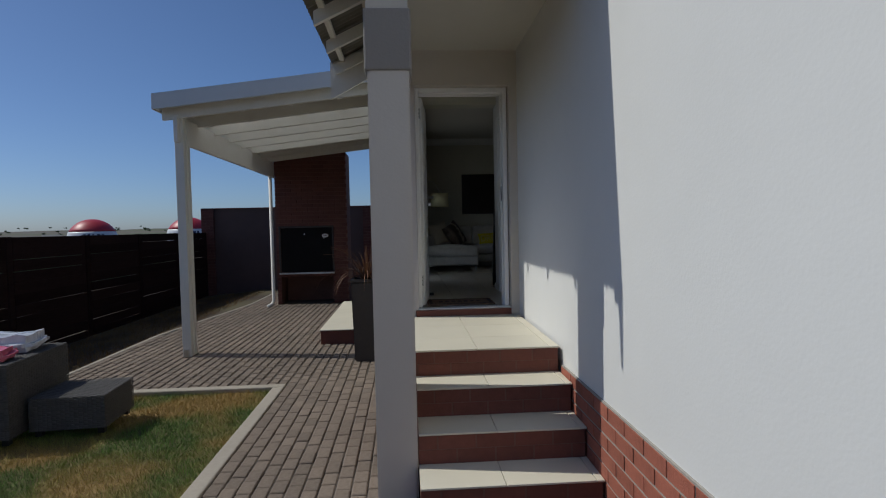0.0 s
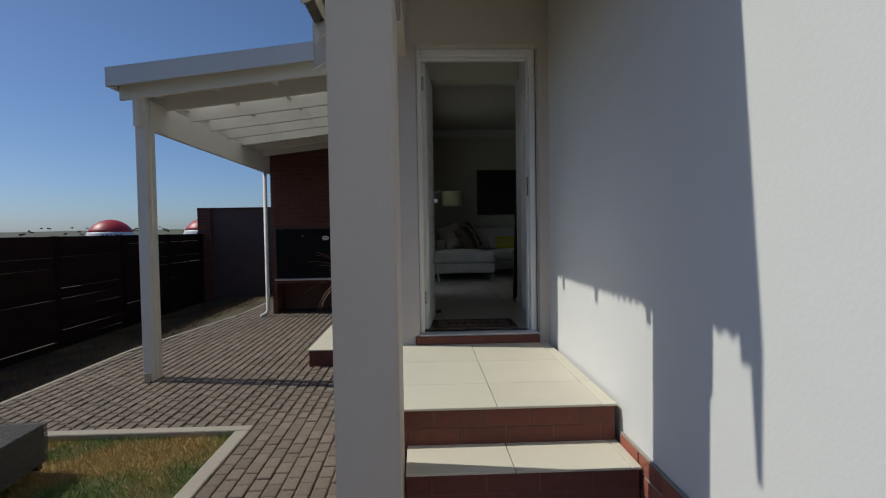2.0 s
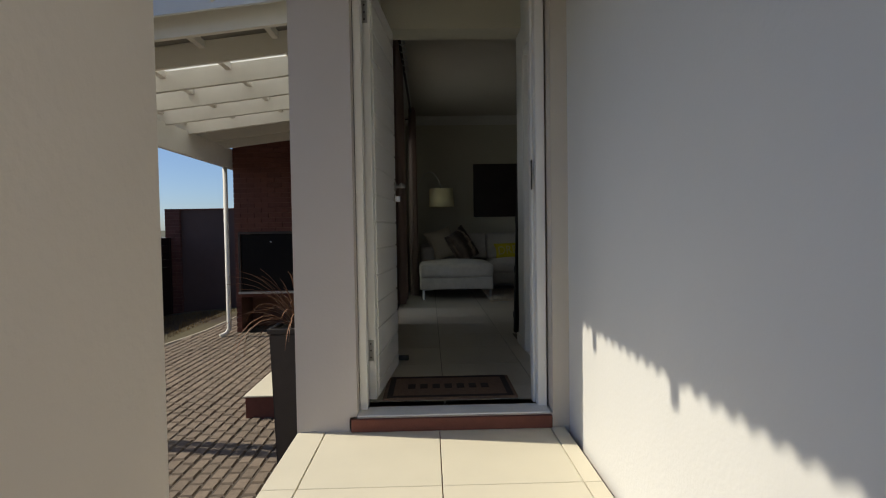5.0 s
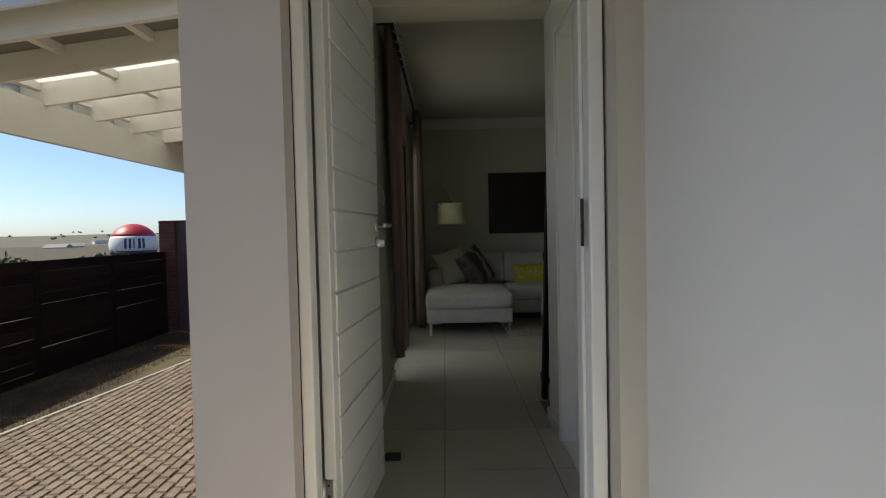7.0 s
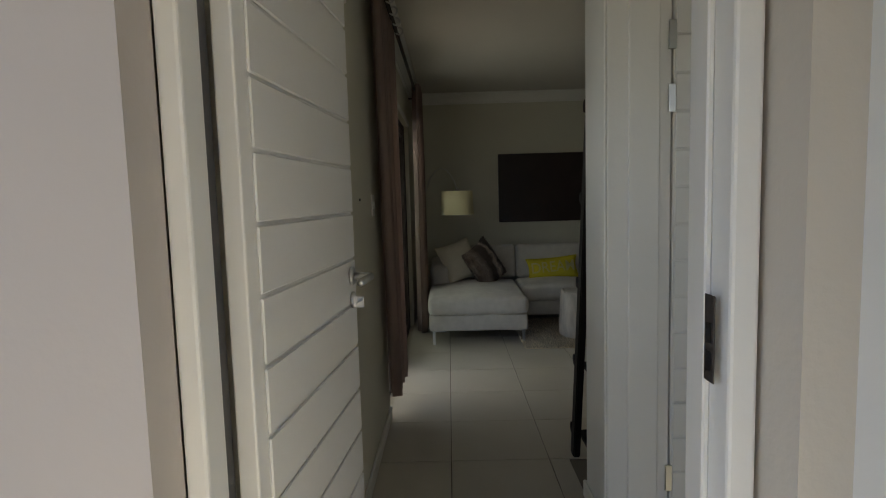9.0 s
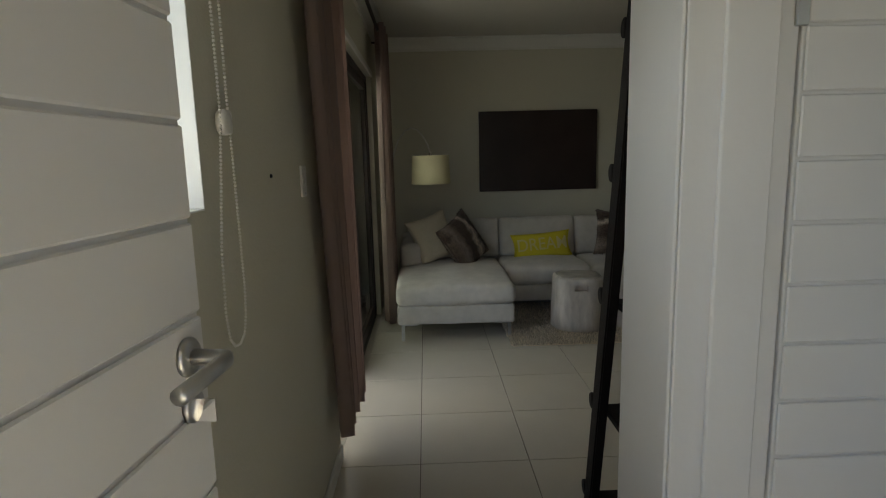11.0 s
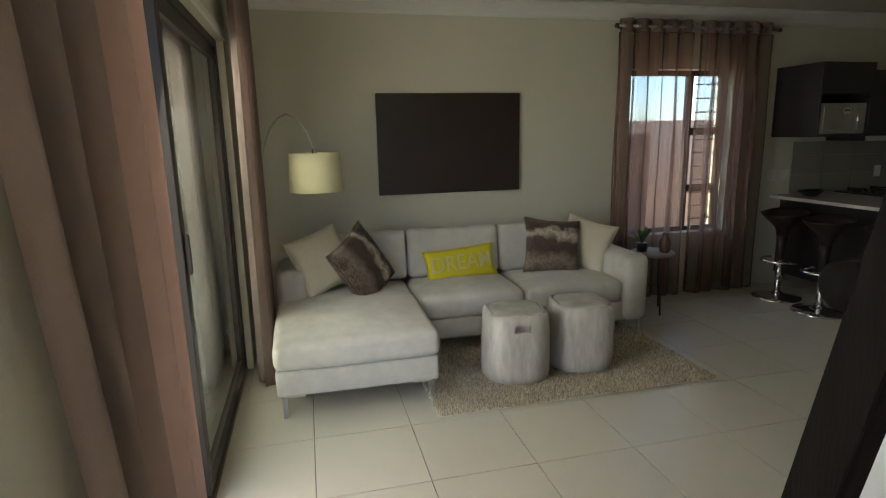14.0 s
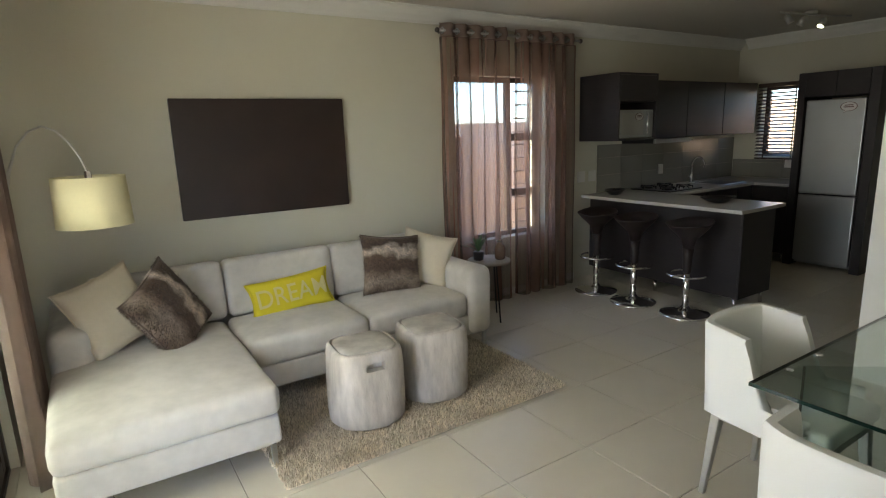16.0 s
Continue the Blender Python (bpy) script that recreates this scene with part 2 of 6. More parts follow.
M["leaf_green"] = mat("green_leaf", (0.05, 0.11, 0.035), 0.5, grain=0.2, island=0.5)
M["planter"] = mat("dark_planter", (0.042, 0.033, 0.029), 0.7, grain=0.12, scale=14, stain=0.15, stain_scale=3, bump=0.2)
M["rattan"] = mat("grey_rattan", (0.085, 0.078, 0.073), 0.7, island=0.3, grain=0.15, scale=20)
M["plastic_wrap"] = mat("plastic_wrap", (0.62, 0.63, 0.66), 0.15, grain=0.2, scale=9, stain=0.2, stain_scale=8, bump=0.6, bump_scale=22, coat=0.6)
M["pink_wrap"] = mat("pink_fabric", (0.55, 0.10, 0.16), 0.4, grain=0.15, scale=12, bump=0.4, bump_scale=20, coat=0.4)
M["bal_red"] = mat("balloon_red", (0.42, 0.022, 0.035), 0.45, grain=0.04, stain=0.05)
M["bal_white"] = mat("balloon_white", (0.68, 0.68, 0.68), 0.45, grain=0.03, stain=0.04)
M["bal_blue"] = mat("balloon_dark", (0.03, 0.035, 0.08), 0.5, grain=0.05)
M["mat_coir"] = mat("coir_mat", (0.17, 0.105, 0.07), 1.0, grain=0.4, scale=60, stain=0.1, bump=0.8, bump_scale=200)
M["mat_edge"] = mat("mat_print", (0.035, 0.022, 0.018), 1.0, grain=0.3, scale=60)
M["hill"] = mat("dry_hill", (0.13, 0.11, 0.085), 1.0, grain=0.25, scale=0.06, stain=0.3, stain_scale=0.012, second=(0.10, 0.11, 0.06))
M["tree_far"] = mat("far_leaves", (0.055, 0.085, 0.035), 0.9, island=0.7, grain=0.3)
M["bark"] = mat("bark", (0.08, 0.06, 0.045), 0.95, grain=0.3, scale=9)
M["far_wall"] = mat("terracotta_wall", (0.46, 0.34, 0.27), 0.9, grain=0.08, scale=6, stain=0.12, stain_scale=1.0, bump=0.2)
M["dark_render"] = mat("dark_render", (0.115, 0.072, 0.06), 0.9, grain=0.1, scale=6, stain=0.12, bump=0.3)
M["blind"] = mat("venetian_slat", (0.055, 0.035, 0.026), 0.5, grain=0.15, rand=0.15)
M["vase"] = mat("brown_glass", (0.13, 0.075, 0.05), 0.2, grain=0.1, coat=0.4)
M["table_wood"] = mat("grey_wood_top", (0.30, 0.255, 0.21), 0.6, grain=0.2, scale=10, stretch=(6, 1, 1), stain=0.1)
M["sticker"] = mat("sticker_white", (0.70, 0.69, 0.68), 0.5, grain=0.02)
M["sticker_ink"] = mat("sticker_ink", (0.10, 0.03, 0.03), 0.6, grain=0.02)

# ---- building helpers ----


def box(bm, x0, x1, y0, y1, z0, z1, m=None):
    co = [(x, y, z) for z in (z0, z1) for y in (y0, y1) for x in (x0, x1)]
    vs = [bm.verts.new((m @ Vector(c)) if m else c) for c in co]
    for f in ((0, 2, 3, 1), (4, 5, 7, 6), (0, 1, 5, 4), (2, 6, 7, 3), (0, 4, 6, 2), (1, 3, 7, 5)):
        bm.faces.new([vs[i] for i in f])
    return vs


def bbox(x0, x1, y0, y1, z0, z1, r=0.006, seg=2, m=None):
    """A box with rounded edges, as a bmesh of its own."""
    bm = bmesh.new()
    box(bm, x0, x1, y0, y1, z0, z1, m)
    if r:
        bmesh.ops.bevel(bm, geom=bm.edges[:], offset=r, segments=seg, affect="EDGES", profile=0.5)
    return bm


def tube(bm, pts, r, n=10, cap=True):
    """A round bar along pts; r is one radius or one for each point."""
    rs = r if hasattr(r, "__len__") else [r] * len(pts)
    pts = [Vector(p) for p in pts]
    rings = []
    side = None
    for i, p in enumerate(pts):
        d = (pts[min(i + 1, len(pts) - 1)] - pts[max(i - 1, 0)]).normalized()
        if side is None:
            side = d.orthogonal().normalized()
        side = (side - d * side.dot(d)).normalized()
        up = d.cross(side)
        rings.append([bm.verts.new(p + (side * math.cos(a) + up * math.sin(a)) * rs[i]) for a in [2 * math.pi * k / n for k in range(n)]])
    for a, b in zip(rings, rings[1:]):
        for k in range(n):
            bm.faces.new((a[k], a[(k + 1) % n], b[(k + 1) % n], b[k]))
    if cap:
        bm.faces.new(rings[0][::-1])
        bm.faces.new(rings[-1])
    return bm


def lathe(prof, n=32, wob=None):
    """A turned body from (radius, height) pairs; wob(angle, z) scales the radius."""
    bm = bmesh.new()
    rings = []
    for r, z in prof:
        ring = []
        for k in range(n):
            a = 2 * math.pi * k / n
            q = r * (wob(a, z) if wob else 1)
            ring.append(bm.verts.new((q * math.cos(a), q * math.sin(a), z)))
        rings.append(ring)
    for a, b in zip(rings, rings[1:]):
        for k in range(n):
            bm.faces.new((a[k], a[(k + 1) % n], b[(k + 1) % n], b[k]))
    bm.faces.new(rings[0][::-1])
    bm.faces.new(rings[-1])
    return bm


def part(name, bm, material, parent=None, label="", smooth=False, at=None, normals=True):
    if normals:
        bmesh.ops.recalc_face_normals(bm, faces=bm.faces[:])
    me = bpy.data.meshes.new(name)
    bm.to_mesh(me)
    bm.free()
    if smooth:
        me.polygons.foreach_set("use_smooth", [True] * len(me.polygons))
    me.materials.append(M[material])
    ob = new(name, me)
    if parent is not None:
        ob.parent = parent
    if at is not None:
        ob.matrix_basis = at
    if label:
        ob["label"] = label
    return ob


def empty(name, x, y, z, rz=0.0, label="", category="", group="", kind=""):
    ob = new(name)
    ob.empty_display_size = 0.1
    ob.matrix_basis = pose(x, y, z, 0, 0, rz)
    return tagged(ob, label, category, group, kind)


def smooth_by(ob, degrees=40):
    me = ob.data
    me.polygons.foreach_set("use_smooth", [True] * len(me.polygons))
    me.set_sharp_from_angle(angle=radians(degrees))
    return ob


def structure(name, bm, material, label, category=""):
    return tagged(part(name, bm, material), label, category or "structure", "", "structure")


def wall_y(bm, x0, x1, y0, y1, z0, z1, holes=()):
    """A wall along y (thin in x) with holes (ya, yb, za, zb)."""
    ys = sorted({y0, y1, *[h[0] for h in holes], *[h[1] for h in holes]})
    for a, b in zip(ys, ys[1:]):
        cuts = sorted([(h[2], h[3]) for h in holes if h[0] <= a and h[1] >= b])
        z = z0
        for lo, hi in cuts:
            if lo > z:
                box(bm, x0, x1, a, b, z, lo)
            z = hi
        if z < z1:
            box(bm, x0, x1, a, b, z, z1)


def wall_x(bm, x0, x1, y0, y1, z0, z1, holes=()):
    xs = sorted({x0, x1, *[h[0] for h in holes], *[h[1] for h in holes]})
    for a, b in zip(xs, xs[1:]):
        cuts = sorted([(h[2], h[3]) for h in holes if h[0] <= a and h[1] >= b])
        z = z0
        for lo, hi in cuts:
            if lo > z:
                box(bm, a, b, y0, y1, z, lo)
            z = hi
        if z < z1:
            box(bm, a, b, y0, y1, z, z1)


# ---- plan ----
G = -0.80                       # garden level; the house floor is 0
LW_OUT, LW_IN = 1.97, 2.275     # wall with the sliding door
RW = 3.22                       # outer wall beside the steps
HX = 3.25                       # inner hall wall
DW0, DW1 = 0.47, 0.69           # wall with the front door
W = 6.22                        # living room end wall
KX = 9.735                      # kitchen end wall
CEIL = 2.52
HALL_END = 2.085
SL0, SL1, SLT = 3.05, 5.46, 2.07    # sliding door opening
WN0, WN1, WNB, WNT = 5.46, 6.50, 0.56, 2.02   # window of the end wall
HW0, HW1, HWB, HWT = 1.20, 1.713, 1.287, 1.98  # hall window
KW0, KW1, KWB, KWT = 5.42, 5.90, 1.13, 1.95   # kitchen window
D0, D1, DT = 2.262, 3.092, 2.08    # front door opening

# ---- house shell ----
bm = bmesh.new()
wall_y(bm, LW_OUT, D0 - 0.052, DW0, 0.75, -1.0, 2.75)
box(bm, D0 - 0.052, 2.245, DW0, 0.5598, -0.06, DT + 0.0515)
structure("wall_porch", bm, "render_white_shaded", "white plastered wall corner beside the front door")
bm = bmesh.new()
wall_y(bm, LW_OUT, LW_IN, 0.75, W, -1.0, 2.75, [(HW0, HW1, HWB, HWT), (SL0, SL1, 0.0, SLT)])
structure("wall_west", bm, "wall_green", "warm white plastered wall with the sliding door")
bm = bmesh.new()
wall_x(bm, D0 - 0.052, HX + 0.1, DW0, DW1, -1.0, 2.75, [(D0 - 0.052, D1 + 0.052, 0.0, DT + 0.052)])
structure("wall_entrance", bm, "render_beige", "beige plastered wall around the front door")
bm = bmesh.new()
wall_y(bm, RW, RW + 0.22, -9.0, DW0 + 0.1, -1.0, 3.4)
structure("wall_east", bm, "render_white", "white plastered house wall beside the entrance steps")
bm = bmesh.new()
wall_y(bm, HX, HX + 0.22, DW0 + 0.1, HALL_END, -1.0, 2.75, [(1.00, 1.785, 0.0, 2.06)])
structure("wall_hall", bm, "white_gloss", "white painted hall wall with an inner doorway")
bm = bmesh.new()
wall_y(bm, 4.75, 4.9, -0.75, HALL_END - 0.22, -0.2, 2.75)
# unseen hole, added to let light into the side room
wall_x(bm, HX + 0.22, 4.9, -0.9, -0.75, -0.2, 2.75, [(3.8, 4.6, 1.0, 2.0)])
box(bm, HX + 0.22, 4.9, -0.9, HALL_END - 0.22, 2.52, 2.6)
structure("wall_bathroom", bm, "wall_green", "plain pale walls of the room off the hall")
bm = bmesh.new()
box(bm, HX + 0.22, 4.75, -0.75, HALL_END - 0.22, -0.2, -0.002)
box(bm, HX, HX + 0.22, 1.0, 1.785, -0.2, -0.002)
structure("floor_bathroom", bm, "tile", "cream tiled floor of the room off the hall", "floor")
bm = bmesh.new()
wall_x(bm, HX + 0.22, KX, HALL_END - 0.22, HALL_END, -0.2, 2.75)
structure("wall_south", bm, "wall_green", "pale green grey living room wall")
bm = bmesh.new()
wall_x(bm, LW_OUT, KX + 0.22, W, W + 0.22, -1.0, 2.75, [(WN0, WN1, WNB, WNT)])
structure("wall_north", bm, "wall_green", "pale green grey wall behind the sofa")
bm = bmesh.new()
wall_y(bm, KX, KX + 0.22, HALL_END - 0.22, W, -0.2, 2.75, [(KW0, KW1, KWB, KWT)])
structure("wall_kitchen", bm, "wall_green", "pale grey kitchen end wall")
bm = bmesh.new()
box(bm, 6.52, 6.72, HALL_END, 3.53, 0.0, CEIL)
structure("wall_nib", bm, "white_gloss", "short white partition wall beside the dining table")
bm = bmesh.new()
box(bm, D0 - 0.052, HX + 0.22, DW1, W, CEIL, CEIL + 0.1)
box(bm, HX + 0.22, KX, HALL_END, W, CEIL, CEIL + 0.1)
structure("ceiling", bm, "ceiling", "flat off-white plastered ceiling")
bm = bmesh.new()
box(bm, LW_IN + 0.001, HX - 0.001, DW1 + 0.001, HALL_END - 0.22, 2.45, CEIL - 0.001)
structure("ceiling_hall", bm, "ceiling", "low plastered ceiling of the entrance hall", "ceiling")
bm = bmesh.new()
box(bm, LW_IN + 0.001, HX - 0.001, HALL_END - 0.2195, HALL_END, 2.252, CEIL - 0.001)
structure("hall_bulkhead", bm, "wall_green", "plastered beam where the hall opens to the living room", "beam")
bm = bmesh.new()
box(bm, D0 - 0.052, HX, DW1, HALL_END, -0.2, -0.006)
box(bm, LW_OUT + 0.02, KX, HALL_END, W, -0.2, -0.006)
box(bm, D0, D1, DW0 + 0.05, DW1, -0.2, -0.006)
floor = structure("floor", bm, "grout", "large cream porcelain floor tiles with dark grout", "floor")

def cornice(name, p0, p1, nx, ny):
    bm = bmesh.new()
    prof = [(0, -0.115), (0.018, -0.115), (0.022, -0.095), (0.045, -0.06), (0.075, -0.03), (0.085, -0.012), (0.105, -0.010), (0.105, 0), (0, 0)]
    ends = [[bm.verts.new((x + nx * d, y + ny * d, CEIL + h)) for d, h in prof] for x, y in (p0, p1)]
    k = len(prof)
    for i in range(k):
        bm.faces.new((ends[0][i], ends[0][(i + 1) % k], ends[1][(i + 1) % k], ends[1][i]))
    bm.faces.new(ends[0])
    bm.faces.new(ends[1][::-1])
    structure(name, bm, "skirting", "white moulded plaster ceiling cornice", "cornice")


cornice("trim_north", (LW_IN, W), (KX, W), 0, -1)
cornice("trim_kitchen", (KX, HALL_END), (KX, W - 0.105), -1, 0)
cornice("trim_west", (LW_IN, HALL_END), (LW_IN, W - 0.105), 1, 0)


def skirting(name, x0, x1, y0, y1):
    structure(name, bbox(x0, x1, y0, y1, 0, 0.075, 0.004, 1), "skirting", "low white skirting board", "skirting")


skirting("baseboard_hall", HX - 0.014, HX, 1.807, HALL_END + 0.014)
skirting("baseboard_west", LW_IN, LW_IN + 0.014, 1.55, SL0 - 0.02)
skirting("baseboard_north", LW_IN + 0.014, 6.9, W - 0.014, W)
skirting("baseboard_south", HX, 6.52, HALL_END, HALL_END + 0.014)

# porch: column, ceiling, beam, roof
bm = bmesh.new()
box(bm, 1.94, 2.18, -1.6, -1.18, -1.0, 1.69)
bmesh.ops.bevel(bm, geom=[e for e in bm.edges if abs(e.verts[0].co.z - e.verts[1].co.z) > 1], offset=0.012, segments=2, affect="EDGES")
column = tagged(empty("porch_column", 2.06, -1.39, G, 0, "beige plastered square porch column with a darker capital", "column"), kind="structure")


def child(name, bm, material, parent, label="", smooth=False):
    bm.transform(parent.matrix_basis.inverted())
    return part(name, bm, material, parent, label, smooth)


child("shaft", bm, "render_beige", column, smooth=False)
child("capital", bbox(1.925, 2.195, -1.615, -1.165, 1.69, 2.04, 0.012), "cap_brown", column, "dark grey-brown capital")
bm = bmesh.new()
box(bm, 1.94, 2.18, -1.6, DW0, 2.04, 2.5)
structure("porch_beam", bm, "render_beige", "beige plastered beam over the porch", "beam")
bm = bmesh.new()
box(bm, 2.18, RW, -1.6, DW0, 2.455, 2.5)
structure("porch_ceiling", bm, "ceiling", "cream painted porch ceiling", "ceiling")
bm = bmesh.new()
box(bm, 2.18, RW, -1.6, -1.38, 2.30, 2.455)
structure("porch_lintel", bm, "render_beige", "beige plastered front beam of the porch", "beam")

EX, EZ, SLOPE = 1.45, 2.46, 0.50   # eave and pitch
RY0, RY1 = -1.77, 1.15
roof = tagged(empty("porch_roof", EX, RY0, EZ, 0, "corrugated sheet roof on white painted rafters", "roof"), kind="structure")


def roof_point(x, y, up):
    return (x, y, EZ + SLOPE * (x - EX) + up)


bm = bmesh.new()
cols = 130
top = []
for i in range(cols + 1):
    y = RY0 + (RY1 - RY0) * i / cols
    wave = 0.012 * math.cos(y / 0.076 * 2 * math.pi)
    top.append([bm.verts.new(roof_point(x, y, 0.10 + wave + d)) for x in (EX - 0.05, 3.9) for d in (0, -0.004)])
for a, b in zip(top, top[1:]):
    bm.faces.new((a[0], b[0], b[2], a[2]))
    bm.faces.new((a[1], a[3], b[3], b[1]))
    bm.faces.new((a[0], a[1], b[1], b[0]))
child("roof_sheet", bm, "roof_sheet", roof, "weathered grey corrugated roof sheet", True)
for y in [RY0 + 0.06 + k * (RY1 - RY0 - 0.12) / 4 for k in range(5)]:
    bm = bmesh.new()
    vs = [bm.verts.new(roof_point(x, y + d, h)) for d in (-0.024, 0.024) for x, h in ((EX, -0.06), (3.3, -0.06), (3.3, 0.05), (EX, 0.05))]
    for f in ((0, 1, 2, 3), (7, 6, 5, 4), (0, 4, 5, 1), (1, 5, 6, 2), (2, 6, 7, 3), (3, 7, 4, 0)):
        bm.faces.new([vs[i] for i in f])
    child("rafter", bm, "timber_white", roof)
for x in (EX + 0.04, EX + 0.36):
    bm = bmesh.new()
    h = EZ + SLOPE * (x - EX)
    box(bm, x, x + 0.05, RY0 + 0.03, RY1 - 0.03, h + 0.052, h + 0.086)
    child("purlin", bm, "timber_white", roof)
for y in (RY0, RY1):
    bm = bmesh.new()
    vs = [bm.verts.new(roof_point(x, y + d, h)) for d in (-0.012, 0.012) for x, h in ((EX - 0.07, -0.27), (3.9, -0.14), (3.9, 0.10), (EX - 0.07, 0.12))]
    for f in ((0, 1, 2, 3), (7, 6, 5, 4), (0, 4, 5, 1), (1, 5, 6, 2), (2, 6, 7, 3), (3, 7, 4, 0)):
        bm.faces.new([vs[i] for i in f])
    child("bargeboard", bm, "timber_white", roof)

# platform and steps
STEPS = [(-0.065, -1.01, 2), (-0.245, -1.31, 3), (-0.43, -1.60, 4), (-0.615, -1.90, 5)]
steps = tagged(empty("entrance_steps", 2.6, -1.0, G, 0, "entrance steps with cream tile treads and red brick risers", "steps"), kind="structure")
back = DW0
for z, y, _ in STEPS:
    x0 = LW_OUT if y > -1.1 else 2.185
    bm = bmesh.new()
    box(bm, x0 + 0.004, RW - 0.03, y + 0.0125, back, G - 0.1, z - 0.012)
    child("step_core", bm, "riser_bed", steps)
    back = y + 0.0125
back = DW0
for z, y, _ in STEPS:
    x0 = LW_OUT if y > -1.1 else 2.185
    deep = back - y
    xs = [x0, 2.10, 2.62, 3.13, RW - 0.02] if y > -1.1 else [x0, 2.655, 3.155, RW - 0.02]
    ys = [y, -0.60, -0.09, back] if y > -1.1 else [y, back + 0.02]
    for a, b in zip(xs, xs[1:]):
        for c, d in zip(ys, ys[1:]):
            child("tread_tile", bbox(a + 0.002, b - 0.002, c + 0.002, d - 0.002, z - 0.012, z, 0.002, 1), "tile_out", steps)
    back = y
prev = None
for k, (z, y, _) in enumerate(STEPS):
    x0 = LW_OUT if y > -1.1 else 2.185
    low = STEPS[k + 1][0] if k < 3 else G
    n = 2
    hgt = (z - 0.013 - low) / n
    for r in range(n):
        x = x0 - (0.115 if r % 2 else 0)
        while x < RW - 0.03:
            a, b = max(x, x0), min(x + 0.226, RW - 0.03)
            if b - a > 0.03:
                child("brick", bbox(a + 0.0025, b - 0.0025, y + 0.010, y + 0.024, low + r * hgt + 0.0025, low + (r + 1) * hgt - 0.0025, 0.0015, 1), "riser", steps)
            x += 0.231
bm = bbox(D0 - 0.045, D1 + 0.045, DW0 - 0.02, DW0 + 0.12, -0.064, -0.006, 0.004)
sill = tagged(part("door_sill", bm, "riser"), "red brick door sill under a white threshold strip", "sill", "", "structure")
structure("threshold_strip", bbox(D0 - 0.045, D1 + 0.04, DW0 + 0.0, DW0 + 0.13, -0.005, 0.006, 0.003, 1), "white_gloss", "worn white metal threshold strip", "threshold")

# ---- ground ----
bm = bmesh.new()
xs = [-900, -200, -60, -20, -8, -3.9, -3.45, -1.9, 3, 20, 200, 900]
ys = [-900, -60, -12, -6, 0, 6, 12, 30, 80, 300, 900]


def ground_z(x, y):
    z = G - 0.075
    if x < -1.9:
        z -= 0.13 * min(1, (-1.9 - x) / 1.5)
    if x < -4 or y > 14:
        z -= 0.04 * min(max(-4 - x, y - 14), 60)
    return z


grid = [[bm.verts.new((x, y, ground_z(x, y))) for x in xs] for y in ys]
for a, b in zip(grid, grid[1:]):
    for i in range(len(xs) - 1):
        bm.faces.new((a[i], a[i + 1], b[i + 1], b[i]))
structure("ground", bm, "soil", "dry soil and thin grass around the paving", "ground")


def edge_x(y):
    return -1.72 if y < 4 else -1.72 + 0.14 * (y - 4) if y < 7.4 else -1.24


bm = bmesh.new()
for a, b in ((-9, 0.93), (0.93, 4.0), (4.0, 7.4), (7.4, 9.5)):
    x0a = 0.88 if b < 1 else edge_x(a)
    x0b = 0.88 if b < 1 else edge_x(b)
    vs = [bm.verts.new(p) for p in ((x0a, a, G - 0.012), (LW_OUT, a, G - 0.012), (LW_OUT, b, G - 0.012), (x0b, b, G - 0.012))]
    bm.faces.new(vs)
bm.faces.new([bm.verts.new(p) for p in ((LW_OUT, -9, G - 0.012), (RW, -9, G - 0.012), (RW, DW0, G - 0.012), (LW_OUT, DW0, G - 0.012))])
pavement = structure("pavement", bm, "sand", "grey-brown block paving in running bond with dark joints", "pavement")
bm = bbox(0.755, 0.87, -7.0, 0.81, G - 0.1, G + 0.012, 0.012)
structure("kerb_path", bm, "kerb", "pale concrete kerb between lawn and paving", "kerb")
bm = bbox(-2.6, 0.87, 0.815, 0.925, G - 0.1, G + 0.012, 0.012)
structure("kerb_patio", bm, "kerb", "pale concrete kerb at the end of the lawn", "kerb")

# ---- front door ----
door = tagged(empty("door_1", D0, DW0 + 0.1, 0, 0, "white painted front door standing open into the hall", "door"), kind="structure")
for name, b in (("jamb", (2.246, 2.283, 0.56, 0.636, 0, DT + 0.05)), ("jamb", (D1, D1 + 0.044, 0.56, 0.685, 0, DT + 0.05)), ("head", (2.284, D1, 0.56, 0.685, DT, DT + 0.05))):
    child(name, bbox(*b, 0.006), "white_gloss", door)
for b in ((D1 - 0.012, D1, 0.62, 0.685, 0, DT), (2.28, D1 - 0.013, 0.62, 0.685, DT - 0.012, DT)):
    child("door_stop", bbox(*b, 0.003, 1), "white_gloss", door)
child("weather_seal", bbox(D0 - 0.05, 2.272, 0.6365, 0.688, 0, DT, 0.002, 1), "black", door, "black rubber weather seal")
leaf_m = pose(2.2975, 0.693, 0, 0, 0, -5.2)
leaf = part("leaf", bbox(-0.023, 0.016, 0, 0.705, 0.012, 2.065, 0.004), "white_gloss", door, "white leaf with horizontal grooves")
leaf.matrix_basis = door.matrix_basis.inverted() @ leaf_m
for k in range(16):
    z0, z1 = max(0.014, 0.094 + (k - 1) * 0.134), min(2.063, 0.094 + k * 0.134)
    part("plank", bbox(0.0162, 0.0225, 0.045, 0.702, z0 + 0.0035, z1 - 0.0035, 0.003, 1), "white_gloss", leaf)
bm = lathe([(0.027, 0), (0.027, 0.006), (0.023, 0.010)], 28)
bm.transform(pose(0.0235, 0.65, 1.118, 0, 90, 0))
rose = part("rose", bm, "steel", leaf, "", True)
bm = bmesh.new()
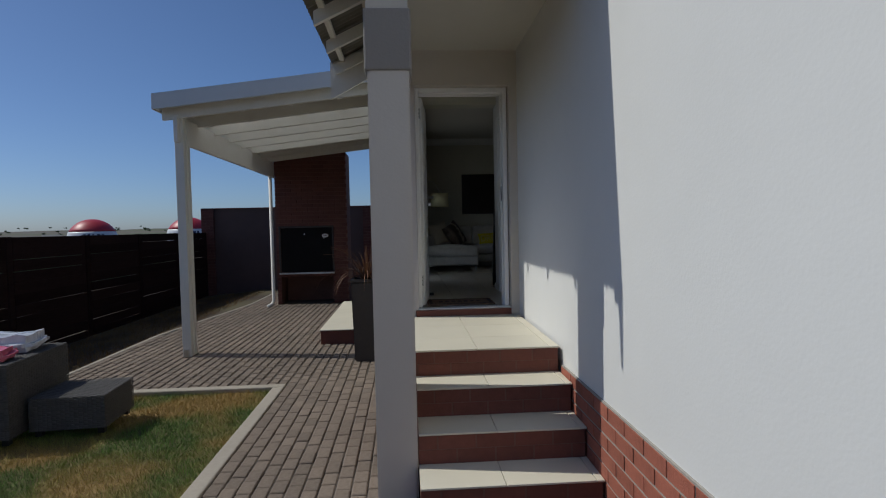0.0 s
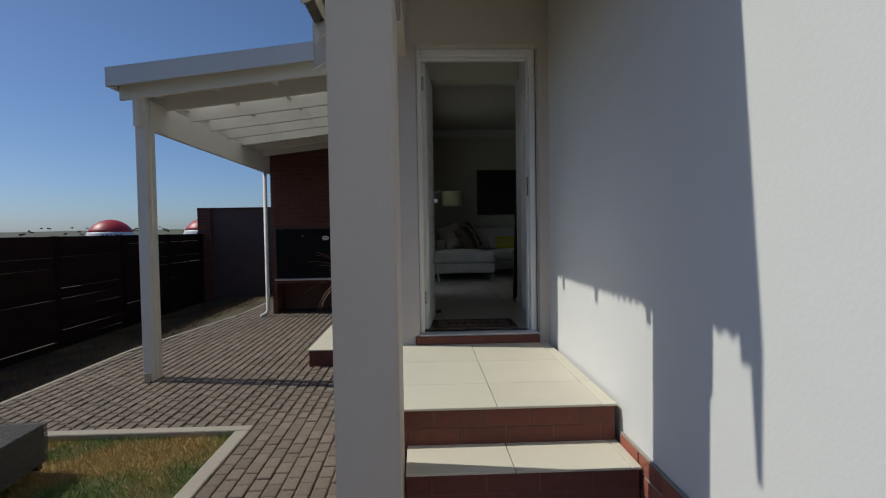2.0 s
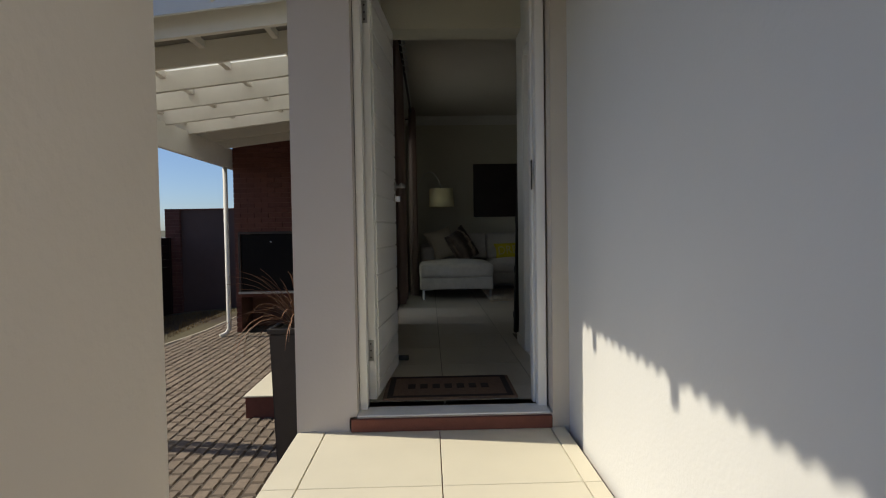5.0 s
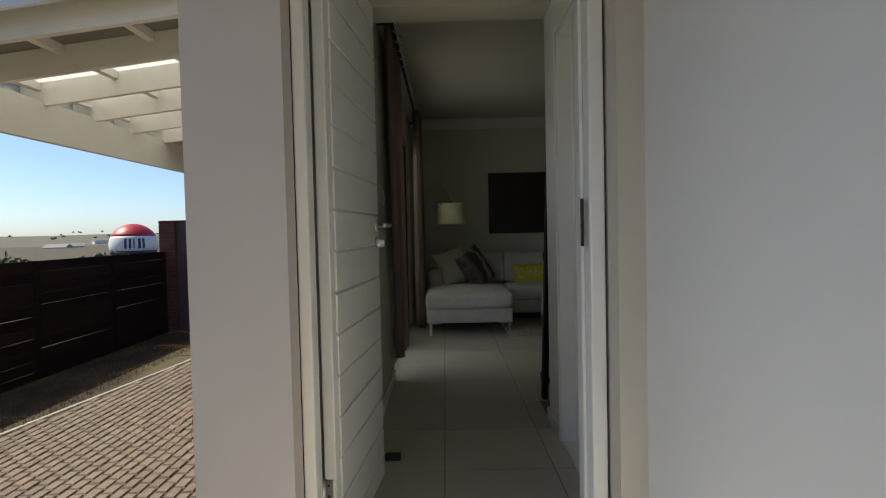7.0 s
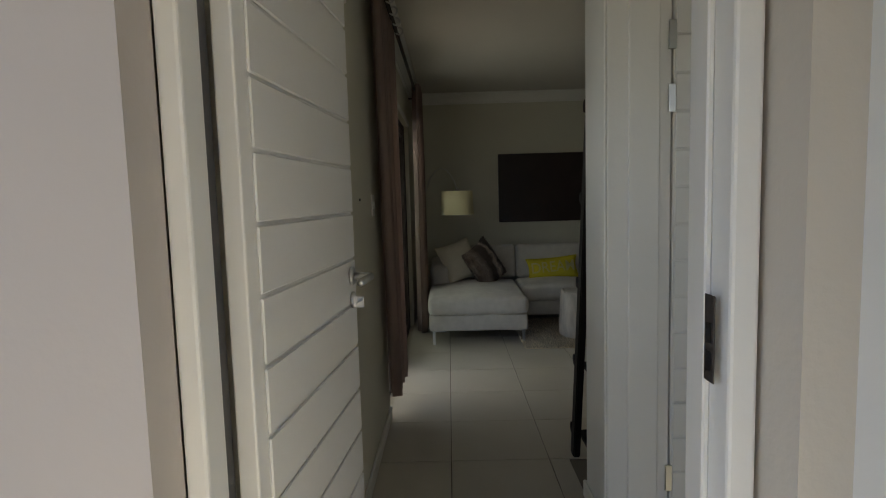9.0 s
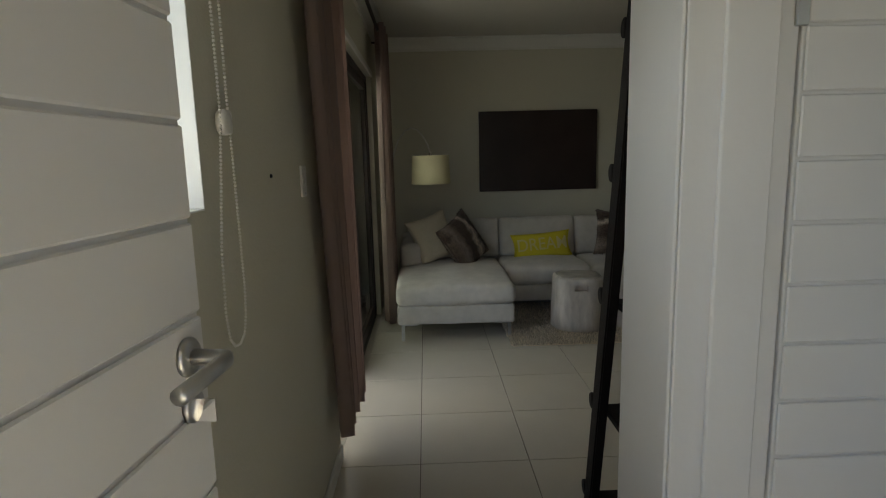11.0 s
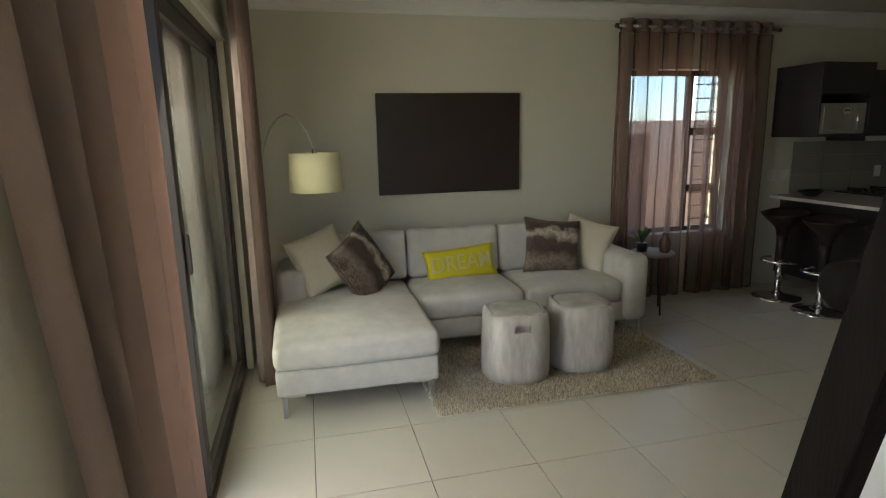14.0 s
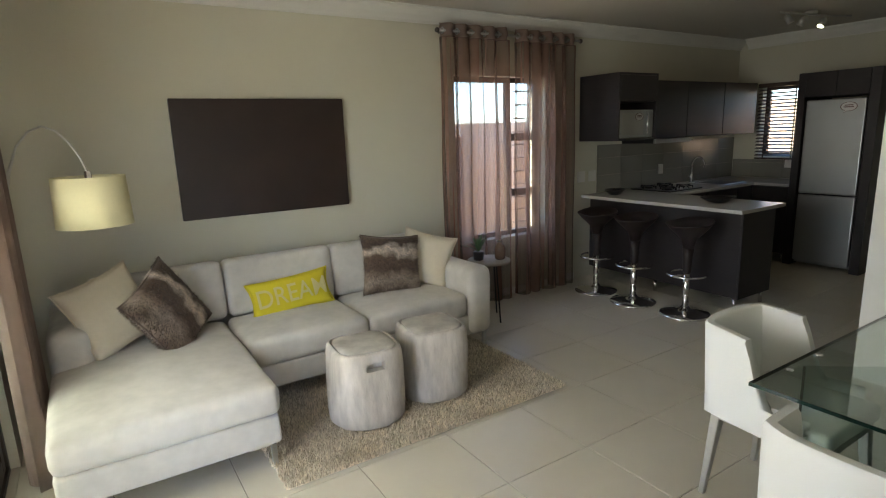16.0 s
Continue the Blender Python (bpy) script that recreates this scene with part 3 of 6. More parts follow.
tube(bm, [(0.03, 0.65, 1.118), (0.072, 0.65, 1.118), (0.080, 0.647, 1.118), (0.084, 0.638, 1.118), (0.084, 0.52, 1.118)], 0.0110, 12)
part("lever_handle", bm, "steel", leaf, "", True)
bm = lathe([(0.024, 0), (0.024, 0.006), (0.019, 0.009)], 20)
bm.transform(pose(0.0235, 0.65, 1.048, 0, 90, 0))
part("escutcheon", bm, "steel", leaf, "", True)
bm = bmesh.new()
box(bm, 0.03, 0.058, 0.6485, 0.6515, 1.025, 1.058)
part("key", bm, "chrome", leaf)
for z in (0.205, 1.86):
    hinge = part("hinge", bbox(-0.021, 0.006, -0.0035, -0.0005, z, z + 0.105, 0.001, 1), "steel", leaf, "steel butt hinge with three screws")
    for k in range(3):
        part("screw", bbox(-0.012, -0.005, -0.0052, -0.0036, z + 0.015 + 0.034 * k, z + 0.022 + 0.034 * k, 0.001, 1), "planter", hinge)
    bm = bmesh.new()
    tube(bm, [(-0.026, -0.005, z), (-0.026, -0.005, z + 0.105)], 0.006, 10)
    part("knuckle", bm, "steel", hinge, "", True)
child("strike_plate", bbox(D1 - 0.015, D1 - 0.0125, 0.58, 0.612, 1.035, 1.175, 0.001, 1), "planter", door, "dull steel strike plate")
for z in (1.055, 1.10):
    child("strike_slot", bbox(D1 - 0.0165, D1 - 0.0151, 0.588, 0.604, z, z + 0.03, 0.0003, 1), "black", door)
stop = tagged(part("door_wedge", bbox(2.365, 2.44, 1.56, 1.60, 0, 0.03, 0.006), "black"), "small black rubber door wedge on the tiles", "door wedge")
mat_thing = tagged(empty("doormat", 2.68, 0.90, 0, 0, "brown coir doormat with a darker printed border", "doormat"))
part("coir", bbox(-0.34, 0.34, -0.20, 0.20, 0, 0.014, 0.004), "mat_coir", mat_thing)
for b in ((-0.32, 0.32, 0.165, 0.195), (-0.32, 0.32, -0.195, -0.165), (-0.32, -0.29, -0.16, 0.16), (0.29, 0.32, -0.16, 0.16)):
    part("printed_border", bbox(*b, 0.0135, 0.0165, 0.001, 1), "mat_edge", mat_thing)
for k in range(7):
    part("printed_bar", bbox(-0.22 + k * 0.065, -0.18 + k * 0.065, -0.04, 0.04, 0.0135, 0.016, 0.001, 1), "mat_edge", mat_thing)

# ---- inner doorway ----
d2 = tagged(empty("door_2", HX, 1.41, 0, 0, "white inner door standing open into the next room", "door"), kind="structure")
for name, b in (("jamb", (HX - 0.004, HX + 0.225, 1.755, 1.787, 0, 2.06)), ("jamb", (HX - 0.004, HX + 0.225, 0.998, 1.03, 0, 2.06)), ("head", (HX - 0.004, HX + 0.225, 1.03, 1.755, 2.03, 2.062)),
                ("architrave", (HX - 0.014, HX - 0.0045, 1.757, 1.806, 0, 2.108)), ("architrave", (HX - 0.014, HX - 0.0045, 0.979, 1.028, 0, 2.108)), ("architrave", (HX - 0.014, HX - 0.0045, 1.0285, 1.7565, 2.06, 2.108)),
                ("door_stop", (HX + 0.07, HX + 0.18, 1.741, 1.755, 0, 2.03))):
    child(name, bbox(*b, 0.004), "white_gloss", d2)
leaf2 = child("leaf", bbox(3.481, 4.24, 1.755, 1.793, 0.01, 2.03, 0.004), "white_gloss", d2)
for k in range(15):
    zz = 0.016 + k * 0.134
    bm = bbox(3.488, 4.232, 1.7475, 1.7545, zz + 0.0035, zz + 0.1305, 0.003, 1)
    bm.transform(d2.matrix_basis.inverted())
    part("plank", bm, "white_gloss", leaf2)
for z in (0.21, 1.62, 1.84):
    child("hinge", bbox(3.462, 3.4875, 1.7435, 1.7545, z, z + 0.10, 0.002, 1), "steel", d2)

# ---- hall window with a roller blind chain ----
hw = tagged(empty("window_1", LW_OUT + 0.1, 1.38, HWB, 0, "small hall window in a white plaster reveal", "window"), kind="structure")
for b in ((2.05, 2.10, HW0, HW1, HWB, HWB + 0.05), (2.05, 2.10, HW0, HW1, HWT - 0.05, HWT), (2.05, 2.10, HW0, HW0 + 0.05, HWB + 0.05, HWT - 0.05), (2.05, 2.10, HW1 - 0.05, HW1, HWB + 0.05, HWT - 0.05)):
    child("window_frame", bbox(*b, 0.004), "white_gloss", hw)
pane = child("pane", bbox(2.07, 2.076, HW0 + 0.05, HW1 - 0.05, HWB + 0.05, HWT - 0.05, 0), "glass", hw)
pane.visible_shadow = False
for b in ((2.101, LW_IN + 0.001, HW0, HW1, HWB, HWB + 0.004), (2.101, LW_IN + 0.001, HW0, HW1, HWT - 0.004, HWT), (2.101, LW_IN + 0.001, HW1 - 0.004, HW1, HWB + 0.0042, HWT - 0.0042), (2.101, LW_IN + 0.001, HW0, HW0 + 0.004, HWB + 0.0042, HWT - 0.0042)):
    child("reveal", bbox(*b, 0.001, 1), "reveal_white", hw, "smooth white plaster reveal")
blind = tagged(empty("roller_blind", 2.25, 1.4, 2.1, 0, "white roller blind cassette with a hanging bead chain", "blind"))
child("cassette", bbox(2.277, 2.315, 1.10, 1.85, 2.06, 2.12, 0.010, 3), "white_plastic", blind)


def bead_chain(path, r=0.0034, step=0.0080):
    out = bmesh.new()
    carry = 0.0
    for a, b in zip(path, path[1:]):
        a, b = Vector(a), Vector(b)
        length = (b - a).length
        d = carry
        while d < length:
            bmesh.ops.create_icosphere(out, subdivisions=1, radius=r, matrix=Matrix.Translation(a + (b - a) * d / length))
            d += step
        carry = d - length
    return out


child("bead_chain", bead_chain([(2.295, 1.783, 2.07), (2.295, 1.787, 1.49), (2.295, 1.778, 1.43), (2.296, 1.726, 1.20), (2.297, 1.716, 1.07), (2.297, 1.728, 1.015), (2.297, 1.752, 0.993), (2.297, 1.785, 0.987), (2.297, 1.815, 1.0), (2.297, 1.834, 1.04), (2.297, 1.841, 1.10), (2.296, 1.842, 1.18), (2.295, 1.838, 1.445)]), "white_plastic", blind)
child("bead_chain", bead_chain([(2.295, 1.836, 2.07), (2.295, 1.834, 1.49)]), "white_plastic", blind)
bm = lathe([(0.004, 0), (0.024, 0.002), (0.027, 0.009), (0.027, 0.016), (0.022, 0.022), (0.004, 0.023)], 24)
bm.transform(pose(2.282, 1.808, 1.463, 0, 90, 0))
child("tensioner_clip", bbox(2.283, 2.301, 1.815, 1.845, 1.44, 1.49, 0.006, 2), "white_plastic", blind)
child("chain_tensioner", bm, "white_plastic", blind, "", True)
sw = tagged(empty("light_switch", LW_IN, 2.60, 1.31, 0, "white single light switch plate on the hall wall", "switch"))
part("plate", bbox(0, 0.008, -0.036, 0.036, -0.055, 0.055, 0.003), "white_plastic", sw)
part("rocker", bbox(0.008, 0.014, -0.010, 0.010, -0.020, 0.020, 0.003, 1), "white_plastic", sw)
for z in (-0.042, 0.042):
    part("screw", bbox(0.008, 0.0095, -0.004, 0.004, z - 0.004, z + 0.004, 0.001, 1), "steel", sw)
bm = lathe([(0.006, 0), (0.006, 0.004), (0.003, 0.006)], 10)
bm.transform(pose(LW_IN, 2.196, 1.34, 0, 90, 0))
tagged(part("wall_plug", bm, "black", None, "", True), "small dark screw plug in the hall wall", "screw plug")

# ---- sliding door ----
sd = tagged(empty("door_3", 2.17, SL0, 0, 0, "dark bronze aluminium sliding glass door", "door"), kind="structure")
for name, b in (("head_track", (2.10, 2.235, SL0, SL1, SLT - 0.045, SLT)), ("sill_track", (2.10, 2.235, SL0, SL1, -0.003, 0.03)), ("frame_post", (2.10, 2.235, SL0, SL0 + 0.04, 0.03, SLT - 0.045)), ("frame_post", (2.10, 2.235, SL1 - 0.04, SL1, 0.03, SLT - 0.045))):
    child(name, bbox(*b, 0.004), "alu", sd)


def sash(y0, y1, x):
    for b in ((x, x + 0.04, y0, y0 + 0.065, 0.032, SLT - 0.047), (x, x + 0.04, y1 - 0.065, y1, 0.032, SLT - 0.047), (x, x + 0.04, y0 + 0.065, y1 - 0.065, 0.032, 0.11), (x, x + 0.04, y0 + 0.065, y1 - 0.065, SLT - 0.115, SLT - 0.047)):
        child("sash", bbox(*b, 0.004), "alu", sd)
    g = child("pane", bbox(x + 0.017, x + 0.023, y0 + 0.06, y1 - 0.06, 0.10, SLT - 0.10, 0), "glass", sd)
    g.visible_shadow = False


sash(4.05, SL1 - 0.045, 2.185)
sash(4.01, SL1 - 0.10, 2.125)
child("pull_handle", bbox(2.2255, 2.245, 4.07, 4.095, 0.98, 1.14, 0.006), "alu", sd)
structure("slider_floor_strip", bbox(2.236, 2.2745, SL0 + 0.002, SL1 - 0.002, -0.004, 0.004, 0), "tile", "cream tile strip inside the sliding door", "floor")
structure("slider_reveal", bbox(LW_IN - 0.06, LW_IN + 0.012, SL0 - 0.05, SL1 + 0.03, SLT + 0.001, SLT + 0.05, 0.008), "skirting", "white plaster moulding over the sliding door", "trim")


def drape(y0, y1, x, z0, z1, folds, amp, top_pull=0.0, seed=1, axis="y", thick=0.003, flare=0.0, lap=0.25):
    """A hanging cloth with folds; gathers towards the top by top_pull."""
    rnd = random.Random(seed)
    out = bmesh.new()
    cols, rows = folds * 12, 18
    ph = [rnd.uniform(-0.6, 0.6) for _ in range(folds + 2)]
    am = [rnd.uniform(0.65, 1.25) for _ in range(folds + 2)]
    rings = []
    for j in range(rows + 1):
        v = j / rows
        z = z0 + (z1 - z0) * v
        row = []
        for i in range(cols + 1):
            u = i / cols
            f = u * folds
            k = int(f)
            q = f - k
            am_u = am[k] * (1 - q) + am[k + 1] * q
            ph_u = ph[k] * (1 - q) + ph[k + 1] * q
            a = amp * am_u * (1.0 - 0.25 * v)
            off = a * math.sin(2 * math.pi * f + ph_u * (1 - v) * 1.2)
            s = y0 + (y1 - y0) * u + top_pull * v * (u - 0.5) - flare * v * (1 - u) + lap * a * math.cos(2 * math.pi * f) + 0.006 * math.sin(9 * v + 3 * u)
            row.append(out.verts.new((x + off, s, z) if axis == "y" else (s, x + off, z)))
        rings.append(row)
    for a, b in zip(rings, rings[1:]):
        for i in range(cols):
            out.faces.new((a[i], a[i + 1], b[i + 1], b[i]))
    if thick:
        geo = bmesh.ops.solidify(out, geom=out.faces[:], thickness=thick)
    return out


rail = tagged(empty("curtain_rail", 2.37, 4.2, 2.42, 0, "dark metal curtain rail above the sliding door", "curtain rail"))
bm = bmesh.new()
tube(bm, [(2.37, 2.42, 2.385), (2.37, 5.72, 2.385)], 0.012, 12)
child("rod", bm, "alu", rail, "", True)
for y in (2.46, 5.66):
    bm = bmesh.new()
    tube(bm, [(LW_IN, y, 2.385), (2.37, y, 2.385)], 0.008, 8)
    child("bracket", bm, "alu", rail, "", True)


def eyelets(parent, pts, axis):
    for p in pts:
        out = bmesh.new()
        ring = [(0.022 * math.cos(a), 0.022 * math.sin(a)) for a in [2 * math.pi * k / 14 for k in range(15)]]
        tube(out, [(p[0] + c, p[1], p[2] + s) if axis == "y" else (p[0], p[1] + c, p[2] + s) for c, s in ring], 0.005, 6, False)
        child("eyelet", out, "steel", parent, "", True)


for y0, y1, x, folds, amp, flare, seed, hem, lab in ((2.83, 3.40, 2.333, 5, 0.040, 0.38, 3, 0.20, "heavy taupe curtain gathered beside the sliding door"),
                                               (5.10, 5.64, 2.385, 4, 0.066, 0.0, 7, 0.015, "heavy taupe curtain gathered between sliding door and sofa")):
    cur = tagged(empty("curtain", 2.36, (y0 + y1) / 2, 0, 0, lab, "curtain", "curtains of the sliding door"))
    child("cloth", drape(y0, y1, x, hem, 2.43, folds, amp, 0.0, seed, flare=flare), "curtain", cur, "", True)
    eyelets(cur, [(2.37 + 0.02, y0 - flare + (y1 - y0 + flare) * (k + 0.5) / folds, 2.385) for k in range(folds)], "y")
vo = tagged(empty("voile_curtain", 2.04, 4.8, 0, 0, "pale white voile drape behind the sliding glass", "curtain"))
child("cloth", drape(4.06, 5.42, 2.045, 0.02, 2.05, 9, 0.022, 0, 11, thick=0.0), "voile_white", vo, "", True)

# ---- window behind the sofa end ----
win = tagged(empty("window_2", (WN0 + WN1) / 2, W + 0.1, WNB, 0, "dark aluminium window with horizontal burglar bars", "window"), kind="structure")
fy0, fy1 = W + 0.10, W + 0.145
mid = 6.13
for b in ((WN0, WN1, fy0, fy1, WNB, WNB + 0.045), (WN0, WN1, fy0, fy1, WNT - 0.045, WNT), (WN0, WN0 + 0.045, fy0, fy1, WNB + 0.045, WNT - 0.045), (WN1 - 0.045, WN1, fy0, fy1, WNB + 0.045, WNT - 0.045), (mid - 0.03, mid + 0.03, fy0, fy1, WNB + 0.045, WNT - 0.045)):
    child("window_frame", bbox(*b, 0.004), "alu", win)
for z in (0.93, 1.45):
    child("transom", bbox(mid + 0.03, WN1 - 0.045, fy0, fy1, z, z + 0.07, 0.004), "alu", win)
for x0, x1 in ((WN0 + 0.045, mid - 0.03), (mid + 0.03, WN1 - 0.045)):
    g = child("pane", bbox(x0, x1, fy0 + 0.02, fy0 + 0.026, WNB + 0.04, WNT - 0.04, 0), "glass", win)
    g.visible_shadow = False
for k in range(11):
    bm = bmesh.new()
    z = WNB + 0.12 + k * 0.122
    tube(bm, [(mid + 0.03, W + 0.075, z), (WN1, W + 0.075, z)], 0.006, 8)
    child("burglar_bar", bm, "alu", win)
child("window_sill", bbox(WN0, WN1, W + 0.004, W + 0.10, WNB - 0.02, WNB + 0.004, 0.004), "skirting", win)
rod2 = tagged(empty("curtain_pole", 6.0, W - 0.10, 2.33, 0, "dark metal curtain pole above the window", "curtain rail"))
bm = bmesh.new()
tube(bm, [(5.24, W - 0.11, 2.345), (6.84, W - 0.11, 2.345)], 0.011, 12)
child("rod", bm, "steel", rod2, "", True)
for x in (5.24, 6.84):
    bm = bmesh.new()
    bmesh.ops.create_uvsphere(bm, u_segments=12, v_segments=8, radius=0.02, matrix=Matrix.Translation((x, W - 0.11, 2.345)))
    child("finial", bm, "alu", rod2, "", True)
for x in (5.32, 6.76):
    bm = bmesh.new()
    tube(bm, [(x, W - 0.11, 2.345), (x, W, 2.345)], 0.007, 8)
    child("bracket", bm, "alu", rod2, "", True)
for x0, x1, folds, seed in ((5.25, 5.95, 5, 21), (6.03, 6.76, 5, 27)):
    cur = tagged(empty("sheer_curtain", (x0 + x1) / 2, W - 0.11, 0, 0, "sheer taupe voile curtain on eyelets over the window", "curtain", "sheer curtains of the window"))
    child("cloth", drape(x0, x1, W - 0.11, 0.02, 2.30, folds, 0.062, 0.0, seed, "x", 0.0, lap=0.62), "sheer", cur, "", True)
    child("header_band", drape(x0, x1, W - 0.11, 2.295, 2.405, folds, 0.0375, 0.0, seed, "x", 0.002), "curtain", cur, "denser stitched header band", True)
    eyelets(cur, [(x0 + (x1 - x0) * (k + 0.25) / folds, W - 0.115, 2.345) for k in range(folds)], "x")

# ---- sofa ----


def soft_box(x0, x1, y0, y1, z0, z1, r, crown=0.0, seg=4, cuts=6, seed=0):
    """An upholstered block: rounded edges, a little crown and unevenness."""
    out = bmesh.new()
    box(out, x0, x1, y0, y1, z0, z1)
    bmesh.ops.bevel(out, geom=out.edges[:], offset=r, segments=seg, affect="EDGES", profile=0.5)
    big = [e for e in out.edges if e.calc_length() > 0.12]
    bmesh.ops.subdivide_edges(out, edges=big, cuts=cuts, use_grid_fill=True)
    cx, cy, hx, hy = (x0 + x1) / 2, (y0 + y1) / 2, (x1 - x0) / 2, (y1 - y0) / 2
    cz, hz = (z0 + z1) / 2, (z1 - z0) / 2
    for v in out.verts:
        u, w, q = (v.co.x - cx) / hx, (v.co.y - cy) / hy, (v.co.z - cz) / hz
        e = max(0, 1 - u * u) * max(0, 1 - w * w)
        v.co.z += crown * e * (1 if q > 0 else 0)
        nz = noise.noise(Vector((v.co.x * 3.1 + seed, v.co.y * 3.1, v.co.z * 3.1)))
        v.co += v.normal * 0.006 * nz if v.normal.length else Vector()
    return out


sofa = tagged(empty("corner_sofa", 3.85, 5.4, 0, 0, "light grey suede corner sofa with a chaise and steel legs", "sofa"))
SY = 5.27      # front of the long seat
CX0, CX1, CY0 = 2.455, 3.375, 4.665
child("chaise_base", soft_box(CX0 + 0.01, CX1 - 0.01, CY0 + 0.02, 6.05, 0.125, 0.275, 0.02, 0), "sofa", sofa, "", True)
child("chaise_cushion", soft_box(CX0, CX1, CY0, 5.86, 0.27, 0.43, 0.05, 0.042, 5, 8, 3), "sofa", sofa, "pale grey suede cushion", True)
child("seat_base", soft_box(CX1 + 0.003, 4.93, SY + 0.02, 6.05, 0.125, 0.275, 0.02, 0), "sofa", sofa, "", True)
for a, b, sd_ in ((CX1 + 0.004, 4.125, 5), (4.13, 4.885, 9)):
    child("seat_cushion", soft_box(a, b, SY, 5.86, 0.27, 0.437, 0.045, 0.03, 5, 6, sd_), "sofa", sofa, "", True)
child("back_frame", soft_box(CX0, 5.10, 5.98, 6.19, 0.125, 0.66, 0.05, 0), "sofa", sofa, "", True)


def lean_back(bm_, y, z, deg):
    bm_.transform(Matrix.Translation((0, y, z)) @ Matrix.Rotation(radians(deg), 4, "X") @ Matrix.Translation((0, -y, -z)))
    return bm_


for a, b, sd_ in ((2.66, CX1 + 0.02, 1), (CX1 + 0.03, 4.125, 2), (4.13, 4.90, 4)):
    child("back_cushion", lean_back(soft_box(a, b, 5.80, 5.985, 0.43, 0.80, 0.042, 0.0, 4, 6, sd_), 5.89, 0.43, -9), "sofa", sofa, "", True)
child("armrest", soft_box(CX0, 2.66, 5.47, 6.15, 0.125, 0.635, 0.07, 0.0, 6, 6, 6), "sofa", sofa, "", True)
child("armrest", soft_box(4.89, 5.085, SY - 0.02, 6.15, 0.125, 0.62, 0.06, 0.0, 6, 6, 8), "sofa", sofa, "", True)
for x, y, sx, sy in ((CX0 + 0.05, CY0 + 0.05, 1, 1), (CX1 - 0.05, CY0 + 0.05, -1, 1), (5.05, SY + 0.05, -1, 1), (5.05, 6.08, -1, -1), (CX0 + 0.05, 6.08, 1, -1)):
    bm = bmesh.new()
    box(bm, x - 0.012, x + 0.012, y - 0.012, y + 0.012, 0, 0.118)
    box(bm, min(x, x + 0.11 * sx), max(x, x + 0.11 * sx), y - 0.012, y + 0.012, 0.118, 0.126)
    box(bm, x - 0.012, x + 0.012, min(y, y + 0.11 * sy), max(y, y + 0.11 * sy), 0.1185, 0.1265)
    child("leg", bm, "steel", sofa, "slim brushed steel leg")


def pillow(w, h, t, seed=0, n=22, pinch=0.10):
    """A scatter cushion, standing in its own x-z plane."""
    out = bmesh.new()
    sheets = []
    for side in (-1, 1):
        g = []
        for j in range(n + 1):
            row = []
            for i in range(n + 1):
                u, v = 2 * i / n - 1, 2 * j / n - 1
                if side == 1 and (abs(u) == 1 or abs(v) == 1):
                    row.append(sheets[0][j][i])
                    continue
                e = (max(0, 1 - u ** 2) * max(0, 1 - v ** 2)) ** 0.42
                sx = 1 - pinch * (1 - v * v) * abs(u) ** 2
                sz = 1 - pinch * (1 - u * u) * abs(v) ** 2
                wr = 0.10 * noise.noise(Vector((u * 2 + seed, v * 2, side)))
                row.append(out.verts.new((u * w / 2 * sx, side * t / 2 * e * (1 + wr), v * h / 2 * sz)))
            g.append(row)
        sheets.append(g)
        for j in range(n):
            for i in range(n):
                f = (g[j][i], g[j][i + 1], g[j + 1][i + 1], g[j + 1][i])
                out.faces.new(f if side == -1 else f[::-1])
    return out


def cushion(x, y, z, rx, ry, rz, w, h, t, material, label, seed, group=""):
    th = new("cushion")
    th.empty_display_size = 0.1
    th.matrix_basis = pose(x, y, z, rx, ry, rz)
    tagged(th, label, "cushion", group)
    part("cover", pillow(w, h, t, seed), material, th, "", True)
    out = bmesh.new()
    pts = []
    for k in range(88):
        q = k % 88
        side, r = divmod(q, 22)
        u = 2 * r / 22 - 1
        c = {0: (u, -1), 1: (1, u), 2: (-u, 1), 3: (-1, -u)}[side]
        pts.append((c[0] * w / 2 * (1 - 0.10 * (1 - c[1] ** 2) * c[0] ** 2), 0, c[1] * h / 2 * (1 - 0.10 * (1 - c[0] ** 2) * c[1] ** 2)))
    tube(out, pts + [pts[0]], 0.0045, 6, False)
    part("piping", out, material, th, "", True)
    return th


M["fur"] = bpy.data.materials.new("faux_fur")
fm = M["fur"]
fm.use_nodes = True
fn, fl = fm.node_tree.nodes, fm.node_tree.links
fb = fn["Principled BSDF"]
fb.inputs["Roughness"].default_value = 0.75
fb.inputs["Sheen Weight"].default_value = 0.15
tc, sp, nz_, ad, rp = (fn.new("ShaderNode" + k) for k in ("TexCoord", "SeparateXYZ", "TexNoise", "Math", "ValToRGB"))
nz_.inputs["Scale"].default_value, nz_.inputs["Detail"].default_value = 9, 5
fl.new(tc.outputs["Object"], sp.inputs[0])
fl.new(tc.outputs["Object"], nz_.inputs["Vector"])
ad.operation = "MULTIPLY_ADD"
ad.inputs[1].default_value = 0.18
fl.new(nz_.outputs["Fac"], ad.inputs[0])
fl.new(sp.outputs["Z"], ad.inputs[2])
sc_ = fn.new("ShaderNodeMapRange")
sc_.inputs[1].default_value, sc_.inputs[2].default_value = -0.12, 0.31
fl.new(ad.outputs[0], sc_.inputs[0])
fl.new(sc_.outputs[0], rp.inputs[0])
el = rp.color_ramp.elements
el[0].position, el[0].color = 0.0, (0.115, 0.075, 0.054, 1)
